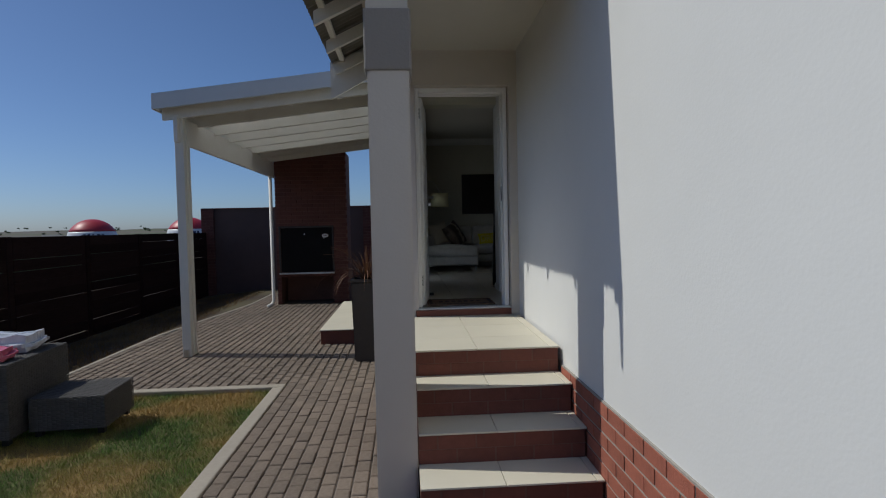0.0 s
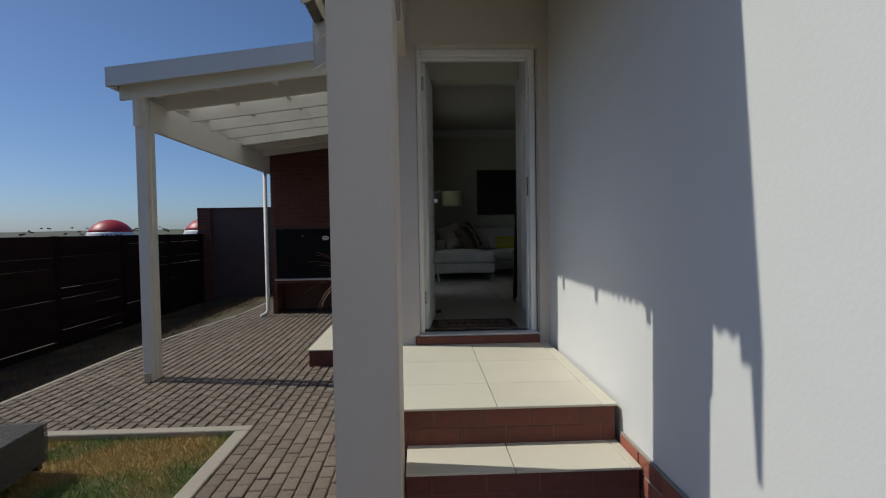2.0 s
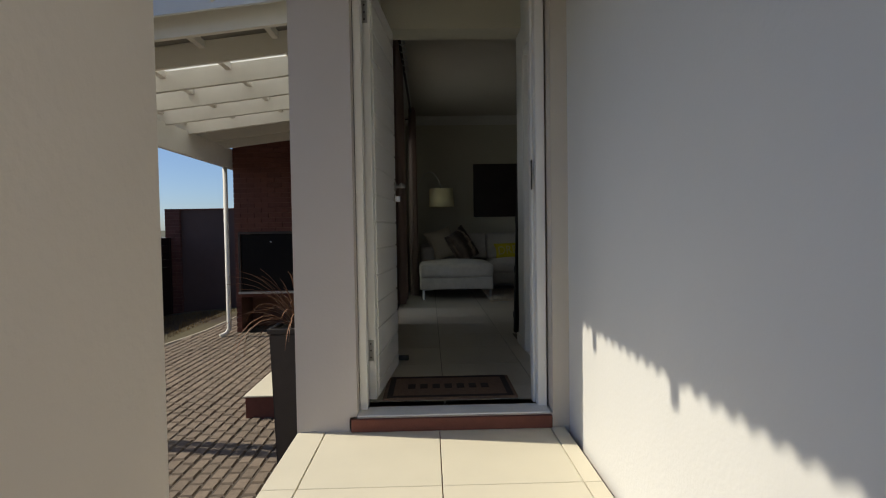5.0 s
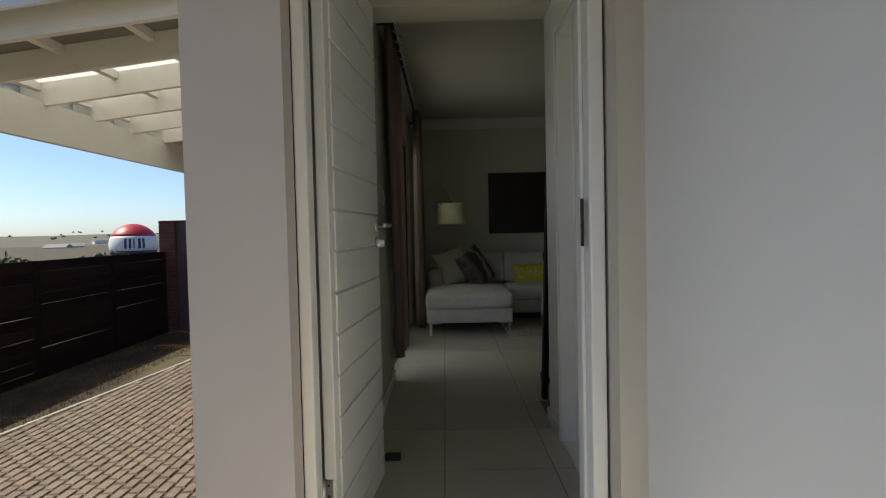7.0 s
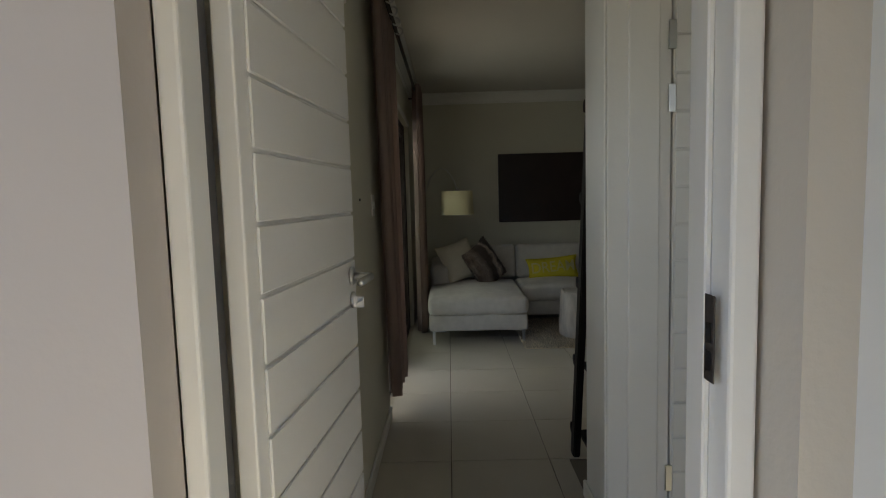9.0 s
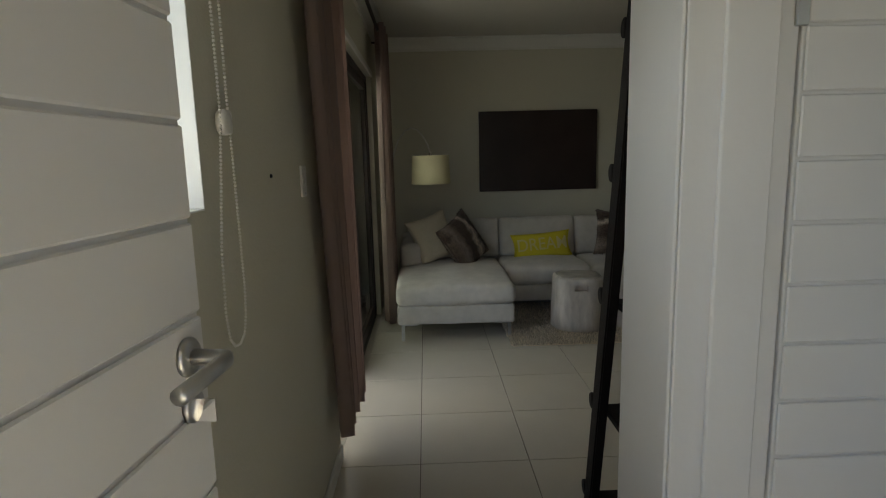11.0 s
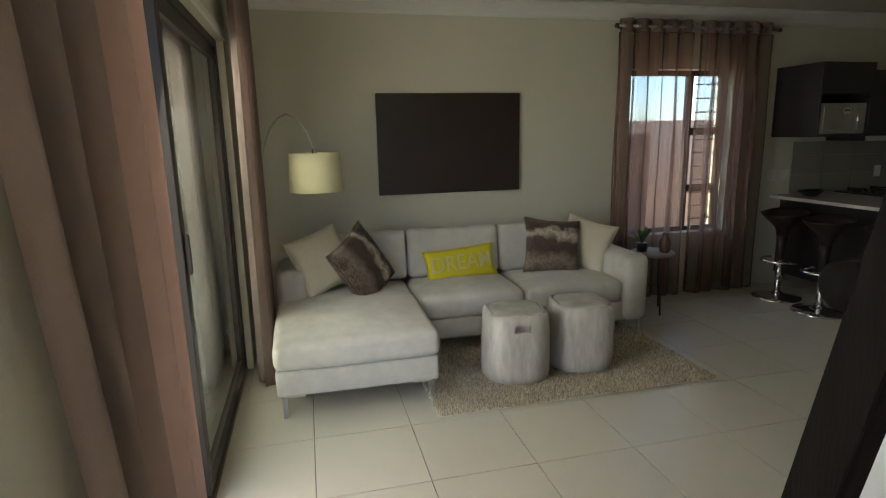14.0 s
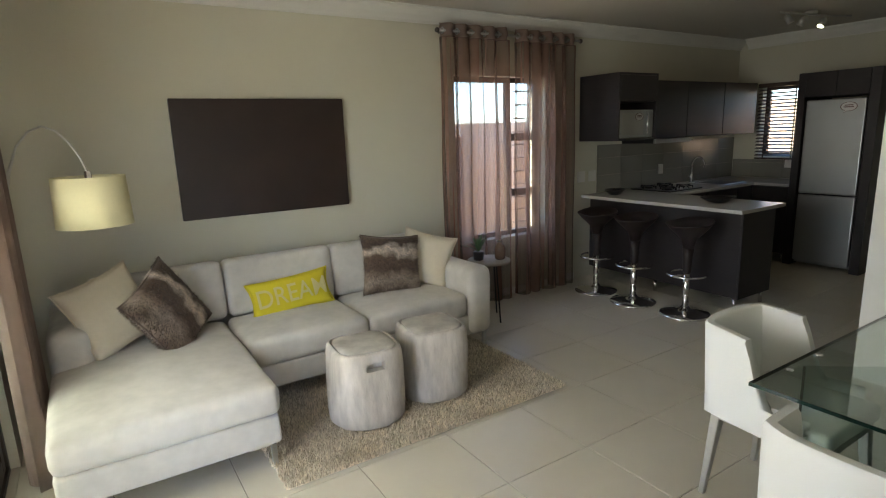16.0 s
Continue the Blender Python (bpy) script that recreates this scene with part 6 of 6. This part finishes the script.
fence = tagged(empty("slat_fence", -3.5, 2.5, -1.05, 0, "dark stained horizontal timber slat fence on posts", "fence"), kind="structure")
fy, k = 11.05, 0
rr = random.Random(31)
FT = 0.775
while fy > -7.5:
    child("post", bbox(-3.53, -3.452, fy - 0.055, fy + 0.055, -1.3, FT + 0.002, 0.006), "timber_dark", fence)
    nb = 11
    for r in range(nb):
        z0 = -1.04 + r * (FT + 1.04) / nb
        gap = rr.choice((0.002, 0.002, 0.003, 0.003, 0.009)) if r < 8 else 0.002
        dz = rr.uniform(-0.004, 0.004)
        m_ = Matrix.Rotation(rr.uniform(-0.003, 0.003), 4, "X")
        out = bbox(-0.012, 0.012, -0.885, 0.885, 0, (FT + 1.04) / nb - gap, 0.002, 1, m_)
        out.transform(Matrix.Translation((-3.47, fy - 0.96, z0 + dz)))
        child("slat", out, "timber_dark", fence)
    fy -= 1.92

# ---- patio step, planter ----
ps = tagged(empty("patio_step", 1.4, 4.4, G, 0, "patio steps with white tile treads and dark brick risers", "steps"), kind="structure")
child("lower_riser", bbox(0.92, LW_OUT - 0.002, 2.90, 5.9, G - 0.05, G + 0.185, 0.004), "riser", ps)
for k in range(6):
    child("tread_tile", bbox(0.905, 1.45, 2.885 + k * 0.503, 2.885 + (k + 1) * 0.503 - 0.004, G + 0.186, G + 0.20, 0.003, 1), "tile_out", ps)
child("upper_riser", bbox(1.46, LW_OUT - 0.002, 3.0, 5.8, G + 0.186, G + 0.385, 0.004), "riser", ps)
for k in range(6):
    child("tread_tile", bbox(1.445, LW_OUT - 0.003, 2.985 + k * 0.47, 2.985 + (k + 1) * 0.47 - 0.004, G + 0.386, G + 0.40, 0.003, 1), "tile_out", ps)
child("threshold", bbox(LW_OUT - 0.30, LW_OUT - 0.002, SL0, SL1, G + 0.401, -0.02, 0.004), "riser", ps)
pl = tagged(empty("tall_planter", 1.64, 1.97, G, 0, "tall dark square planter with spiky bronze leaves", "planter"))
out = bmesh.new()
for f, (h_, w_) in enumerate(((0, 0.15), (0.95, 0.175))):
    for dx, dy in ((-1, -1), (1, -1), (1, 1), (-1, 1)):
        out.verts.new((dx * w_, dy * w_, h_))
out.verts.ensure_lookup_table()
for f in ((3, 2, 1, 0), (4, 5, 6, 7), (0, 1, 5, 4), (1, 2, 6, 5), (2, 3, 7, 6), (3, 0, 4, 7)):
    out.faces.new([out.verts[i] for i in f])
bmesh.ops.bevel(out, geom=out.edges[:], offset=0.012, segments=2, affect="EDGES")
part("box", out, "planter", pl)
for b in ((-0.185, 0.185, -0.185, -0.150, 0.95, 0.985), (-0.185, 0.185, 0.150, 0.185, 0.95, 0.985), (-0.185, -0.150, -0.15, 0.15, 0.95, 0.985), (0.150, 0.185, -0.15, 0.15, 0.95, 0.985)):
    part("rim", bbox(*b, 0.005), "planter", pl)
part("potting_soil", bbox(-0.15, 0.15, -0.15, 0.15, 0.95, 0.965, 0), "soil", pl)
rr = random.Random(17)
for k in range(70):
    a, tilt, ln_ = rr.uniform(0, 6.283), rr.uniform(0.05, 1.15) ** 1.0, rr.uniform(0.32, 0.62)
    bm = bmesh.new()
    prev = None
    w0 = rr.uniform(0.007, 0.012)
    for j in range(8):
        s_ = j / 7
        bend = tilt + 0.9 * s_ * s_ * tilt
        r_ = math.sin(min(bend, 2.2)) * ln_ * s_
        zz = 0.96 + math.cos(min(bend, 2.2)) * ln_ * s_
        w_ = w0 * (1 - s_) ** 0.7 + 0.0006
        px, py = r_ * math.cos(a) + 0.03 * math.cos(a), r_ * math.sin(a) + 0.03 * math.sin(a)
        rowv = [bm.verts.new((px - w_ * math.sin(a), py + w_ * math.cos(a), zz + 0.003)), bm.verts.new((px, py, zz)), bm.verts.new((px + w_ * math.sin(a), py - w_ * math.cos(a), zz + 0.003))]
        if prev:
            bm.faces.new((prev[0], prev[1], rowv[1], rowv[0]))
            bm.faces.new((prev[1], prev[2], rowv[2], rowv[1]))
        prev = rowv
    part("leaf", bm, "leaf_bronze", pl, "", True)

# ---- garden furniture on the lawn ----


def woven_panel(out, origin, u, v_, nrm, nu, nv):
    """Over-and-under strands of a rattan panel."""
    o, u, v_, nrm = Vector(origin), Vector(u), Vector(v_), Vector(nrm).normalized()
    for j in range(nv):
        for i in range(nu):
            up = (i + j) % 2
            a, b = i / nu, (i + 1) / nu
            c, d = (j + 0.08) / nv, (j + 0.92) / nv
            h_ = nrm * (0.006 if up else 0.002)
            p = [o + u * (a + 0.02 / nu) + v_ * c + h_ * 0.3, o + u * (b - 0.02 / nu) + v_ * c + h_ * 0.3, o + u * (b - 0.02 / nu) + v_ * d + h_ * 0.3, o + u * (a + 0.02 / nu) + v_ * d + h_ * 0.3]
            m_ = [o + u * (a + 0.3 / nu) + v_ * (c + 0.2 / nv) + h_, o + u * (b - 0.3 / nu) + v_ * (c + 0.2 / nv) + h_, o + u * (b - 0.3 / nu) + v_ * (d - 0.2 / nv) + h_, o + u * (a + 0.3 / nu) + v_ * (d - 0.2 / nv) + h_]
            p, m_ = [out.verts.new(q) for q in p], [out.verts.new(q) for q in m_]
            out.faces.new(m_)
            for q in range(4):
                out.faces.new((p[q], p[(q + 1) % 4], m_[(q + 1) % 4], m_[q]))


def rattan_block(name, x0, x1, y0, y1, z0, z1, rz, label, category):
    cx_, cy_ = (x0 + x1) / 2, (y0 + y1) / 2
    th = tagged(empty(name, cx_, cy_, z0, rz, label, category))
    hx, hy, h_ = (x1 - x0) / 2, (y1 - y0) / 2, z1 - z0
    part("frame", bbox(-hx + 0.006, hx - 0.006, -hy + 0.006, hy - 0.006, 0.05, h_ - 0.006, 0.02, 2), "rattan", th)
    for o, u, v_, nrm, uu, vv in (((-hx, -hy, 0.05), (2 * hx, 0, 0), (0, 0, h_ - 0.05), (0, -1, 0), 2 * hx, h_), ((hx, -hy, 0.05), (0, 2 * hy, 0), (0, 0, h_ - 0.05), (1, 0, 0), 2 * hy, h_), ((-hx, hy, 0.05), (0, -2 * hy, 0), (0, 0, h_ - 0.05), (-1, 0, 0), 2 * hy, h_), ((-hx, -hy, h_), (2 * hx, 0, 0), (0, 2 * hy, 0), (0, 0, 1), 2 * hx, 2 * hy)):
        out = bmesh.new()
        woven_panel(out, o, u, v_, nrm, max(4, int(uu / 0.032)), max(4, int(vv / 0.018)))
        part("woven_panel", out, "rattan", th, normals=False)
    for sx in (-1, 1):
        for sy in (-1, 1):
            part("foot", bbox(sx * (hx - 0.05) - 0.025, sx * (hx - 0.05) + 0.025, sy * (hy - 0.05) - 0.025, sy * (hy - 0.05) + 0.025, 0, 0.06, 0.004), "black", th)
    return th


rattan_block("rattan_footstool", -0.86, -0.30, -0.32, 0.22, G, -0.49, 4, "dark grey woven rattan footstool on the lawn", "footstool")
rattan_block("rattan_sofa", -2.2, -0.90, -0.55, 0.30, G, -0.18, 4, "dark grey woven rattan garden sofa on the lawn", "sofa")


def wrapped_pack(x, y, z, w, d, h_, rz, material, label, seed):
    th = tagged(empty("wrapped_cushion", x, y, z, rz, label, "cushion"))
    out = bmesh.new()
    box(out, -w / 2, w / 2, -d / 2, d / 2, 0, h_)
    bmesh.ops.bevel(out, geom=out.edges[:], offset=h_ * 0.4, segments=4, affect="EDGES")
    bmesh.ops.subdivide_edges(out, edges=[e for e in out.edges if e.calc_length() > 0.06], cuts=5, use_grid_fill=True)
    for v_ in out.verts:
        q = v_.co * 9 + Vector((seed, 0, 0))
        v_.co += Vector((noise.noise(q), noise.noise(q + Vector((5, 0, 0))), 1.0 * max(-0.3, noise.noise(q + Vector((9, 3, 0)))))) * 0.032
        v_.co.z = max(v_.co.z, 0)
    part("wrapped_cover", out, material, th)
    return th


wrapped_pack(-1.27, 0.05, -0.172, 0.58, 0.42, 0.13, 10, "plastic_wrap", "plastic wrapped outdoor cushion on the rattan sofa", 3)
wrapped_pack(-1.17, -0.34, -0.172, 0.46, 0.28, 0.09, -6, "pink_wrap", "pink outdoor cushion in clear wrapping", 8)

# ---- far balloons, hills, shrubs ----


def balloon(x, y, z, r, rz, label):
    th = tagged(empty("advertising_balloon", x, y, z - r, rz, label, "balloon", "far advertising balloons"))

    def zone(a0, a1, m_, name, lab):
        prof = [(max(0.02, r * math.cos(a)), r + r * 0.95 * math.sin(a)) for a in [a0 + (a1 - a0) * k / 9 for k in range(10)]]
        part(name, lathe(prof, 36), m_, th, lab, True)
    zone(0.42, 1.56, "bal_red", "crown", "red upper part")
    zone(-0.28, 0.4199, "bal_white", "band", "white band")
    zone(-1.2, -0.2801, "bal_blue", "skirt", "dark lower part")
    for k, (u, w_) in enumerate(((-0.36, 0.10), (-0.18, 0.10), (0.0, 0.05), (0.18, 0.12), (0.36, 0.10))):
        out = bmesh.new()
        a = -math.pi / 2 + u
        for s_, c_ in ((0.02, 0.30), (-0.14, 0.06)):
            vs = [out.verts.new((r * 1.012 * math.cos(b) * math.cos(v_), r * 1.012 * math.sin(b) * math.cos(v_), r + r * 0.96 * math.sin(v_))) for b, v_ in ((a, s_ - 0.02), (a + w_, s_ - 0.02), (a + w_, c_), (a, c_))]
            out.faces.new(vs)
        part("printed_bar", out, "bal_blue", th, "dark printed bar", normals=False)
    out = bmesh.new()
    tube(out, [(0, 0, 0.3), (0, 0, -3.5)], 0.05, 6)
    part("tether", out, "black", th)
    return th


balloon(-79.5, 145, -0.75, 5.8, 28, "far red and white advertising balloon")
balloon(-55.0, 145, -0.45, 5.5, 20, "far red and white advertising balloon behind the pergola")

rnd = np.random.default_rng(8)


def leaf_cloud(name, centres, radii, per, size, material, label, category, kind="stuff"):
    vs, fs = [], []
    for (cx_, cy_, cz_), (rx_, ry_, rz_) in zip(centres, radii):
        p = rnd.normal(size=(per, 3))
        p /= np.linalg.norm(p, axis=1)[:, None]
        p *= rnd.uniform(0.45, 1.05, (per, 1))
        c = p * (rx_, ry_, rz_) + (cx_, cy_, cz_)
        d1 = rnd.normal(size=(per, 3)) * size
        d2 = rnd.normal(size=(per, 3)) * size
        k = len(vs)
        vs += np.stack([c - d1, c + d2 * 0.6, c + d1, c - d2 * 0.6], 1).reshape(-1, 3).tolist()
        fs += (k + np.arange(4 * per).reshape(-1, 4)).tolist()
    return tagged(mesh_from(name, vs, fs, material), label, category, "", kind)


cs, rs_ = [], []
for k in range(26):
    y = rnd.uniform(16, 40)
    cs.append((-(4.8 + (y - 5) * 0.55) + rnd.uniform(-3, 5), y, -1.2 - 0.04 * min(y - 14, 40) + rnd.uniform(0.2, 1.5)))
    rs_.append((rnd.uniform(0.7, 1.6), rnd.uniform(0.7, 1.5), rnd.uniform(0.5, 1.0)))
leaf_cloud("shrub_belt", cs, rs_, 260, 0.10, "tree_far", "dusty green shrubs beyond the fence", "shrubs")
bm = bmesh.new()
n = 90
rows = []
for j, (d, base) in enumerate(((160, -5.0), (320, -6.5), (520, -2.0), (700, 4.0), (880, 7.5))):
    row = []
    for i in range(n + 1):
        a = radians(70 + 80 * i / n)
        hgt = base + (0 if j < 2 else (j - 1) * 2.2 * noise.noise(Vector((i * 0.09, j * 1.7, 2))))
        row.append(bm.verts.new((d * math.cos(a), d * math.sin(a), hgt)))
    rows.append(row)
for a, b in zip(rows, rows[1:]):
    for i in range(n):
        bm.faces.new((a[i], a[i + 1], b[i + 1], b[i]))
structure("hills", bm, "hill", "dry grassy hillside on the horizon", "backdrop")
cs, rs_ = [], []
for k in range(70):
    a = radians(rnd.uniform(96, 146))
    d = rnd.uniform(520, 860)
    cs.append((d * math.cos(a), d * math.sin(a), (d - 520) * 0.028 + rnd.uniform(-1, 2)))
    q = rnd.uniform(0.5, 1.1)
    rs_.append((q * 2.2, q * 2.2, q * rnd.uniform(0.6, 1.0)))
leaf_cloud("far_trees", cs, rs_, 50, 0.4, "tree_far", "scattered dark trees on the far hillside", "trees")
for k in range(14):
    a = radians(rnd.uniform(112, 140))
    d = rnd.uniform(330, 520)
    x, y = d * math.cos(a), d * math.sin(a)
    ho = tagged(empty("far_house", x, y, -5.5 + (d - 330) * 0.02, rnd.uniform(0, 90), "small pale far house with a grey roof", "house", "far houses on the hillside"))
    part("wall", bbox(-5, 5, -3.5, 3.5, -3, 2.6, 0), "bal_white", ho)
    out = bmesh.new()
    vs = [out.verts.new(p) for p in ((-5.4, -4, 2.6), (5.4, -4, 2.6), (5.4, 4, 2.6), (-5.4, 4, 2.6), (-5.2, 0, 4.2), (5.2, 0, 4.2))]
    for f in ((0, 1, 5, 4), (2, 3, 4, 5), (0, 4, 3), (1, 2, 5), (3, 2, 1, 0)):
        out.faces.new([vs[i] for i in f])
    part("roof", out, "roof_sheet", ho)

structure("boundary_wall_kitchen", bbox(KX + 1.7, KX + 1.9, 2.0, 9.5, G - 0.2, 1.85, 0.01), "far_wall", "terracotta plastered boundary wall outside the kitchen window", "wall")

# ---- lawn ----
N = 100000
gx = np.concatenate([rnd.uniform(-2.6, 0.75, N), rnd.uniform(-3.35, -1.75, 34000)])
gy = np.concatenate([rnd.uniform(-2.6, 0.81, N), rnd.uniform(0.95, 10.6, 34000)])
keep_ = np.ones(len(gx), bool)
keep_[:N] &= rnd.random(N) < np.clip(0.45 + 0.5 * (gx[:N] + 2.2) / 3 + 0.25 * (gy[:N] + 2) / 3, 0.35, 1)
keep_[N:] &= rnd.random(34000) < 0.6
keep_[N:] &= gx[N:] < np.where(gy[N:] < 4, -1.8, np.minimum(-1.8 + 0.14 * (gy[N:] - 4), -1.32))
gx, gy = gx[keep_], gy[keep_]
n = len(gx)
base = np.where(gx < -1.9, G - 0.075 - 0.13 * np.minimum(1, (-1.9 - gx) / 1.5), G - 0.075)
base = np.where((gy < 0.9), G - 0.035, base)
hh = rnd.uniform(0.018, 0.045, n) * np.where(gy > 0.9, 2.0, 1.0)
aa = rnd.uniform(0, 2 * np.pi, n)
lx, ly = rnd.normal(0, 0.017, n), rnd.normal(0, 0.017, n)
wd = rnd.uniform(0.0014, 0.0028, n)
v = np.empty((n, 3, 3))
v[:, 0] = np.stack([gx - wd * np.cos(aa), gy - wd * np.sin(aa), base], 1)
v[:, 1] = np.stack([gx + wd * np.cos(aa), gy + wd * np.sin(aa), base], 1)
v[:, 2] = np.stack([gx + lx, gy + ly, base + hh], 1)
for sel, name, m_, lab in ((gy <= 0.9, "lawn_grass", "grass_a", "patchy short lawn grass, green and straw coloured"), (gy > 0.9, "verge_grass", "dry_grass", "dry brown grass along the timber fence")):
    w_ = v[sel]
    tagged(mesh_from(name, w_.reshape(-1, 3).tolist(), np.arange(3 * len(w_)).reshape(-1, 3).tolist(), m_), lab, "grass", "", "stuff")
bm = bmesh.new()
gn = 40
gv = [[bm.verts.new((-3.2 + 3.95 * i / gn, -7.0 + 7.81 * j / gn, G - 0.038 + 0.006 * noise.noise(Vector((i * 0.7, j * 0.7, 0))))) for i in range(gn + 1)] for j in range(gn + 1)]
for a, b in zip(gv, gv[1:]):
    for i in range(gn):
        bm.faces.new((a[i], a[i + 1], b[i + 1], b[i]))
M["turf"] = mat("turf", (0.10, 0.10, 0.032), 1.0, grain=0.35, scale=30, stain=0.2, stain_scale=1.4, bump=0.8, bump_scale=60, second=(0.26, 0.165, 0.06))
structure("lawn_bed", bm, "turf", "short dry lawn between the kerbs", "lawn")

# ---- brick plinth of the house wall ----
east = bpy.data.objects["wall_east"]
plinth = structure("plinth_bed", bbox(RW - 0.012, RW + 0.01, -9.0, -1.02, G - 0.1, -0.195, 0), "mortar", "mortar bed of the brick plinth", "plinth")
course = 0.0862
cache = {}


def piece(name, key, make, material, parent, place):
    """One more object on a shared mesh."""
    if key not in cache:
        out = make()
        bmesh.ops.recalc_face_normals(out, faces=out.faces[:])
        me_ = bpy.data.meshes.new(name)
        out.to_mesh(me_)
        out.free()
        me_.materials.append(M[material])
        cache[key] = me_
    ob = new(name, cache[key])
    ob.parent = parent
    ob.matrix_basis = place
    return ob


rr = random.Random(5)
for r in range(7):
    z = G + 0.0 + r * course
    y = -1.03 - (0.113 if r % 2 else 0.0)
    while y > -4.6:
        piece("brick", "plinth", lambda: bbox(-0.0055, 0.0, -0.216, 0.0, 0.0, 0.0755, 0.002, 1), "brick", plinth, Matrix.Translation((RW - 0.0125 + rr.uniform(-0.001, 0.001), y, z + 0.004)))
        y -= 0.227

# ---- floor tiles ----
jx = [2.15 + 0.5 * k for k in range(17)]
jy = [0.45 + 0.5 * k for k in range(13)]
for a in jx:
    for b in jy:
        x0, x1, y0, y1 = max(a, D0 - 0.04), min(a + 0.5, KX), max(b, 0.58), min(b + 0.5, W)
        if y0 < HALL_END - 0.05:
            x1 = min(x1, HX)
        if b < HALL_END < b + 0.5 and a + 0.5 > HX:
            if a < HX:
                pass
            else:
                y0 = HALL_END
        if x1 - x0 < 0.02 or y1 - y0 < 0.02:
            continue
        piece("floor_tile", ("t", round(x1 - x0, 3), round(y1 - y0, 3)), lambda: bbox(0.002, x1 - x0 - 0.002, 0.002, y1 - y0 - 0.002, -0.006, 0.0, 0.0015, 1), "tile", floor, Matrix.Translation((x0, y0, 0)))

# ---- pavers ----
PW, PL = 0.100, 0.165
near, vs_f, fs_f = 0, [], []
rr = random.Random(77)
cells = []
i = 0
x = LW_OUT - PW
while x > -1.75:
    y = -3.6 - (PL / 2 if i % 2 else 0)
    while y < 9.4:
        yc, xc = y + PL / 2, x + PW / 2
        inside = xc > 0.9 if yc < 0.93 else xc > edge_x(yc) + 0.03
        hidden = (0.93 < xc < 1.97 and 2.95 < yc < 5.85) or (yc > BRY and BRX0 < xc < BRX1 and yc < BRY + 0.8)
        if inside and not hidden:
            cells.append((x, y))
        y += PL
    x -= PW
    i += 1
for x, y in cells:
    tilt = (rr.uniform(-0.022, 0.022), rr.uniform(-0.022, 0.022))
    dz = rr.uniform(-0.004, 0.003)
    if near < 300 and 0.86 < x < 1.9 and -2.2 < y < 1.1:
        near += 1
        piece("paver", "paver", lambda: bbox(0.003, PW - 0.003, 0.003, PL - 0.003, -0.024, 0.0, 0.012, 3), "paver", pavement, Matrix.Translation((x, y, G + dz)) @ Euler((tilt[0], tilt[1], 0)).to_matrix().to_4x4())
    else:
        k = len(vs_f)
        for (ax, bx, ay, by, h_) in ((0.003, PW - 0.003, 0.004, PL - 0.004, -0.018), (0.015, PW - 0.015, 0.017, PL - 0.017, 0.0)):
            vs_f += [(x + ax, y + ay, G + dz + h_), (x + bx, y + ay, G + dz + h_ + tilt[1] * 0.1), (x + bx, y + by, G + dz + h_), (x + ax, y + by, G + dz + h_ + tilt[0] * 0.2)]
        fs_f += [tuple(k + q for q in f) for f in ((4, 5, 6, 7), (0, 1, 5, 4), (1, 2, 6, 5), (2, 3, 7, 6), (3, 0, 4, 7))]
tagged(mesh_from("paving_blocks", vs_f, fs_f, "paver_far", pavement), kind="stuff")
for k in range(28):
    y = 0.95 + 0.3 * k
    a = Vector((edge_x(y), y, 0))
    b = Vector((edge_x(y + 0.295), y + 0.295, 0))
    out = bbox(-0.06, 0.0, 0, (b - a).length, G - 0.08, G + 0.004, 0.008, 1)
    out.transform(Matrix.Translation((a.x, a.y, 0)) @ Matrix.Rotation(-math.atan2(b.x - a.x, b.y - a.y), 4, "Z"))
    part("edging_stone", out, "kerb", pavement)
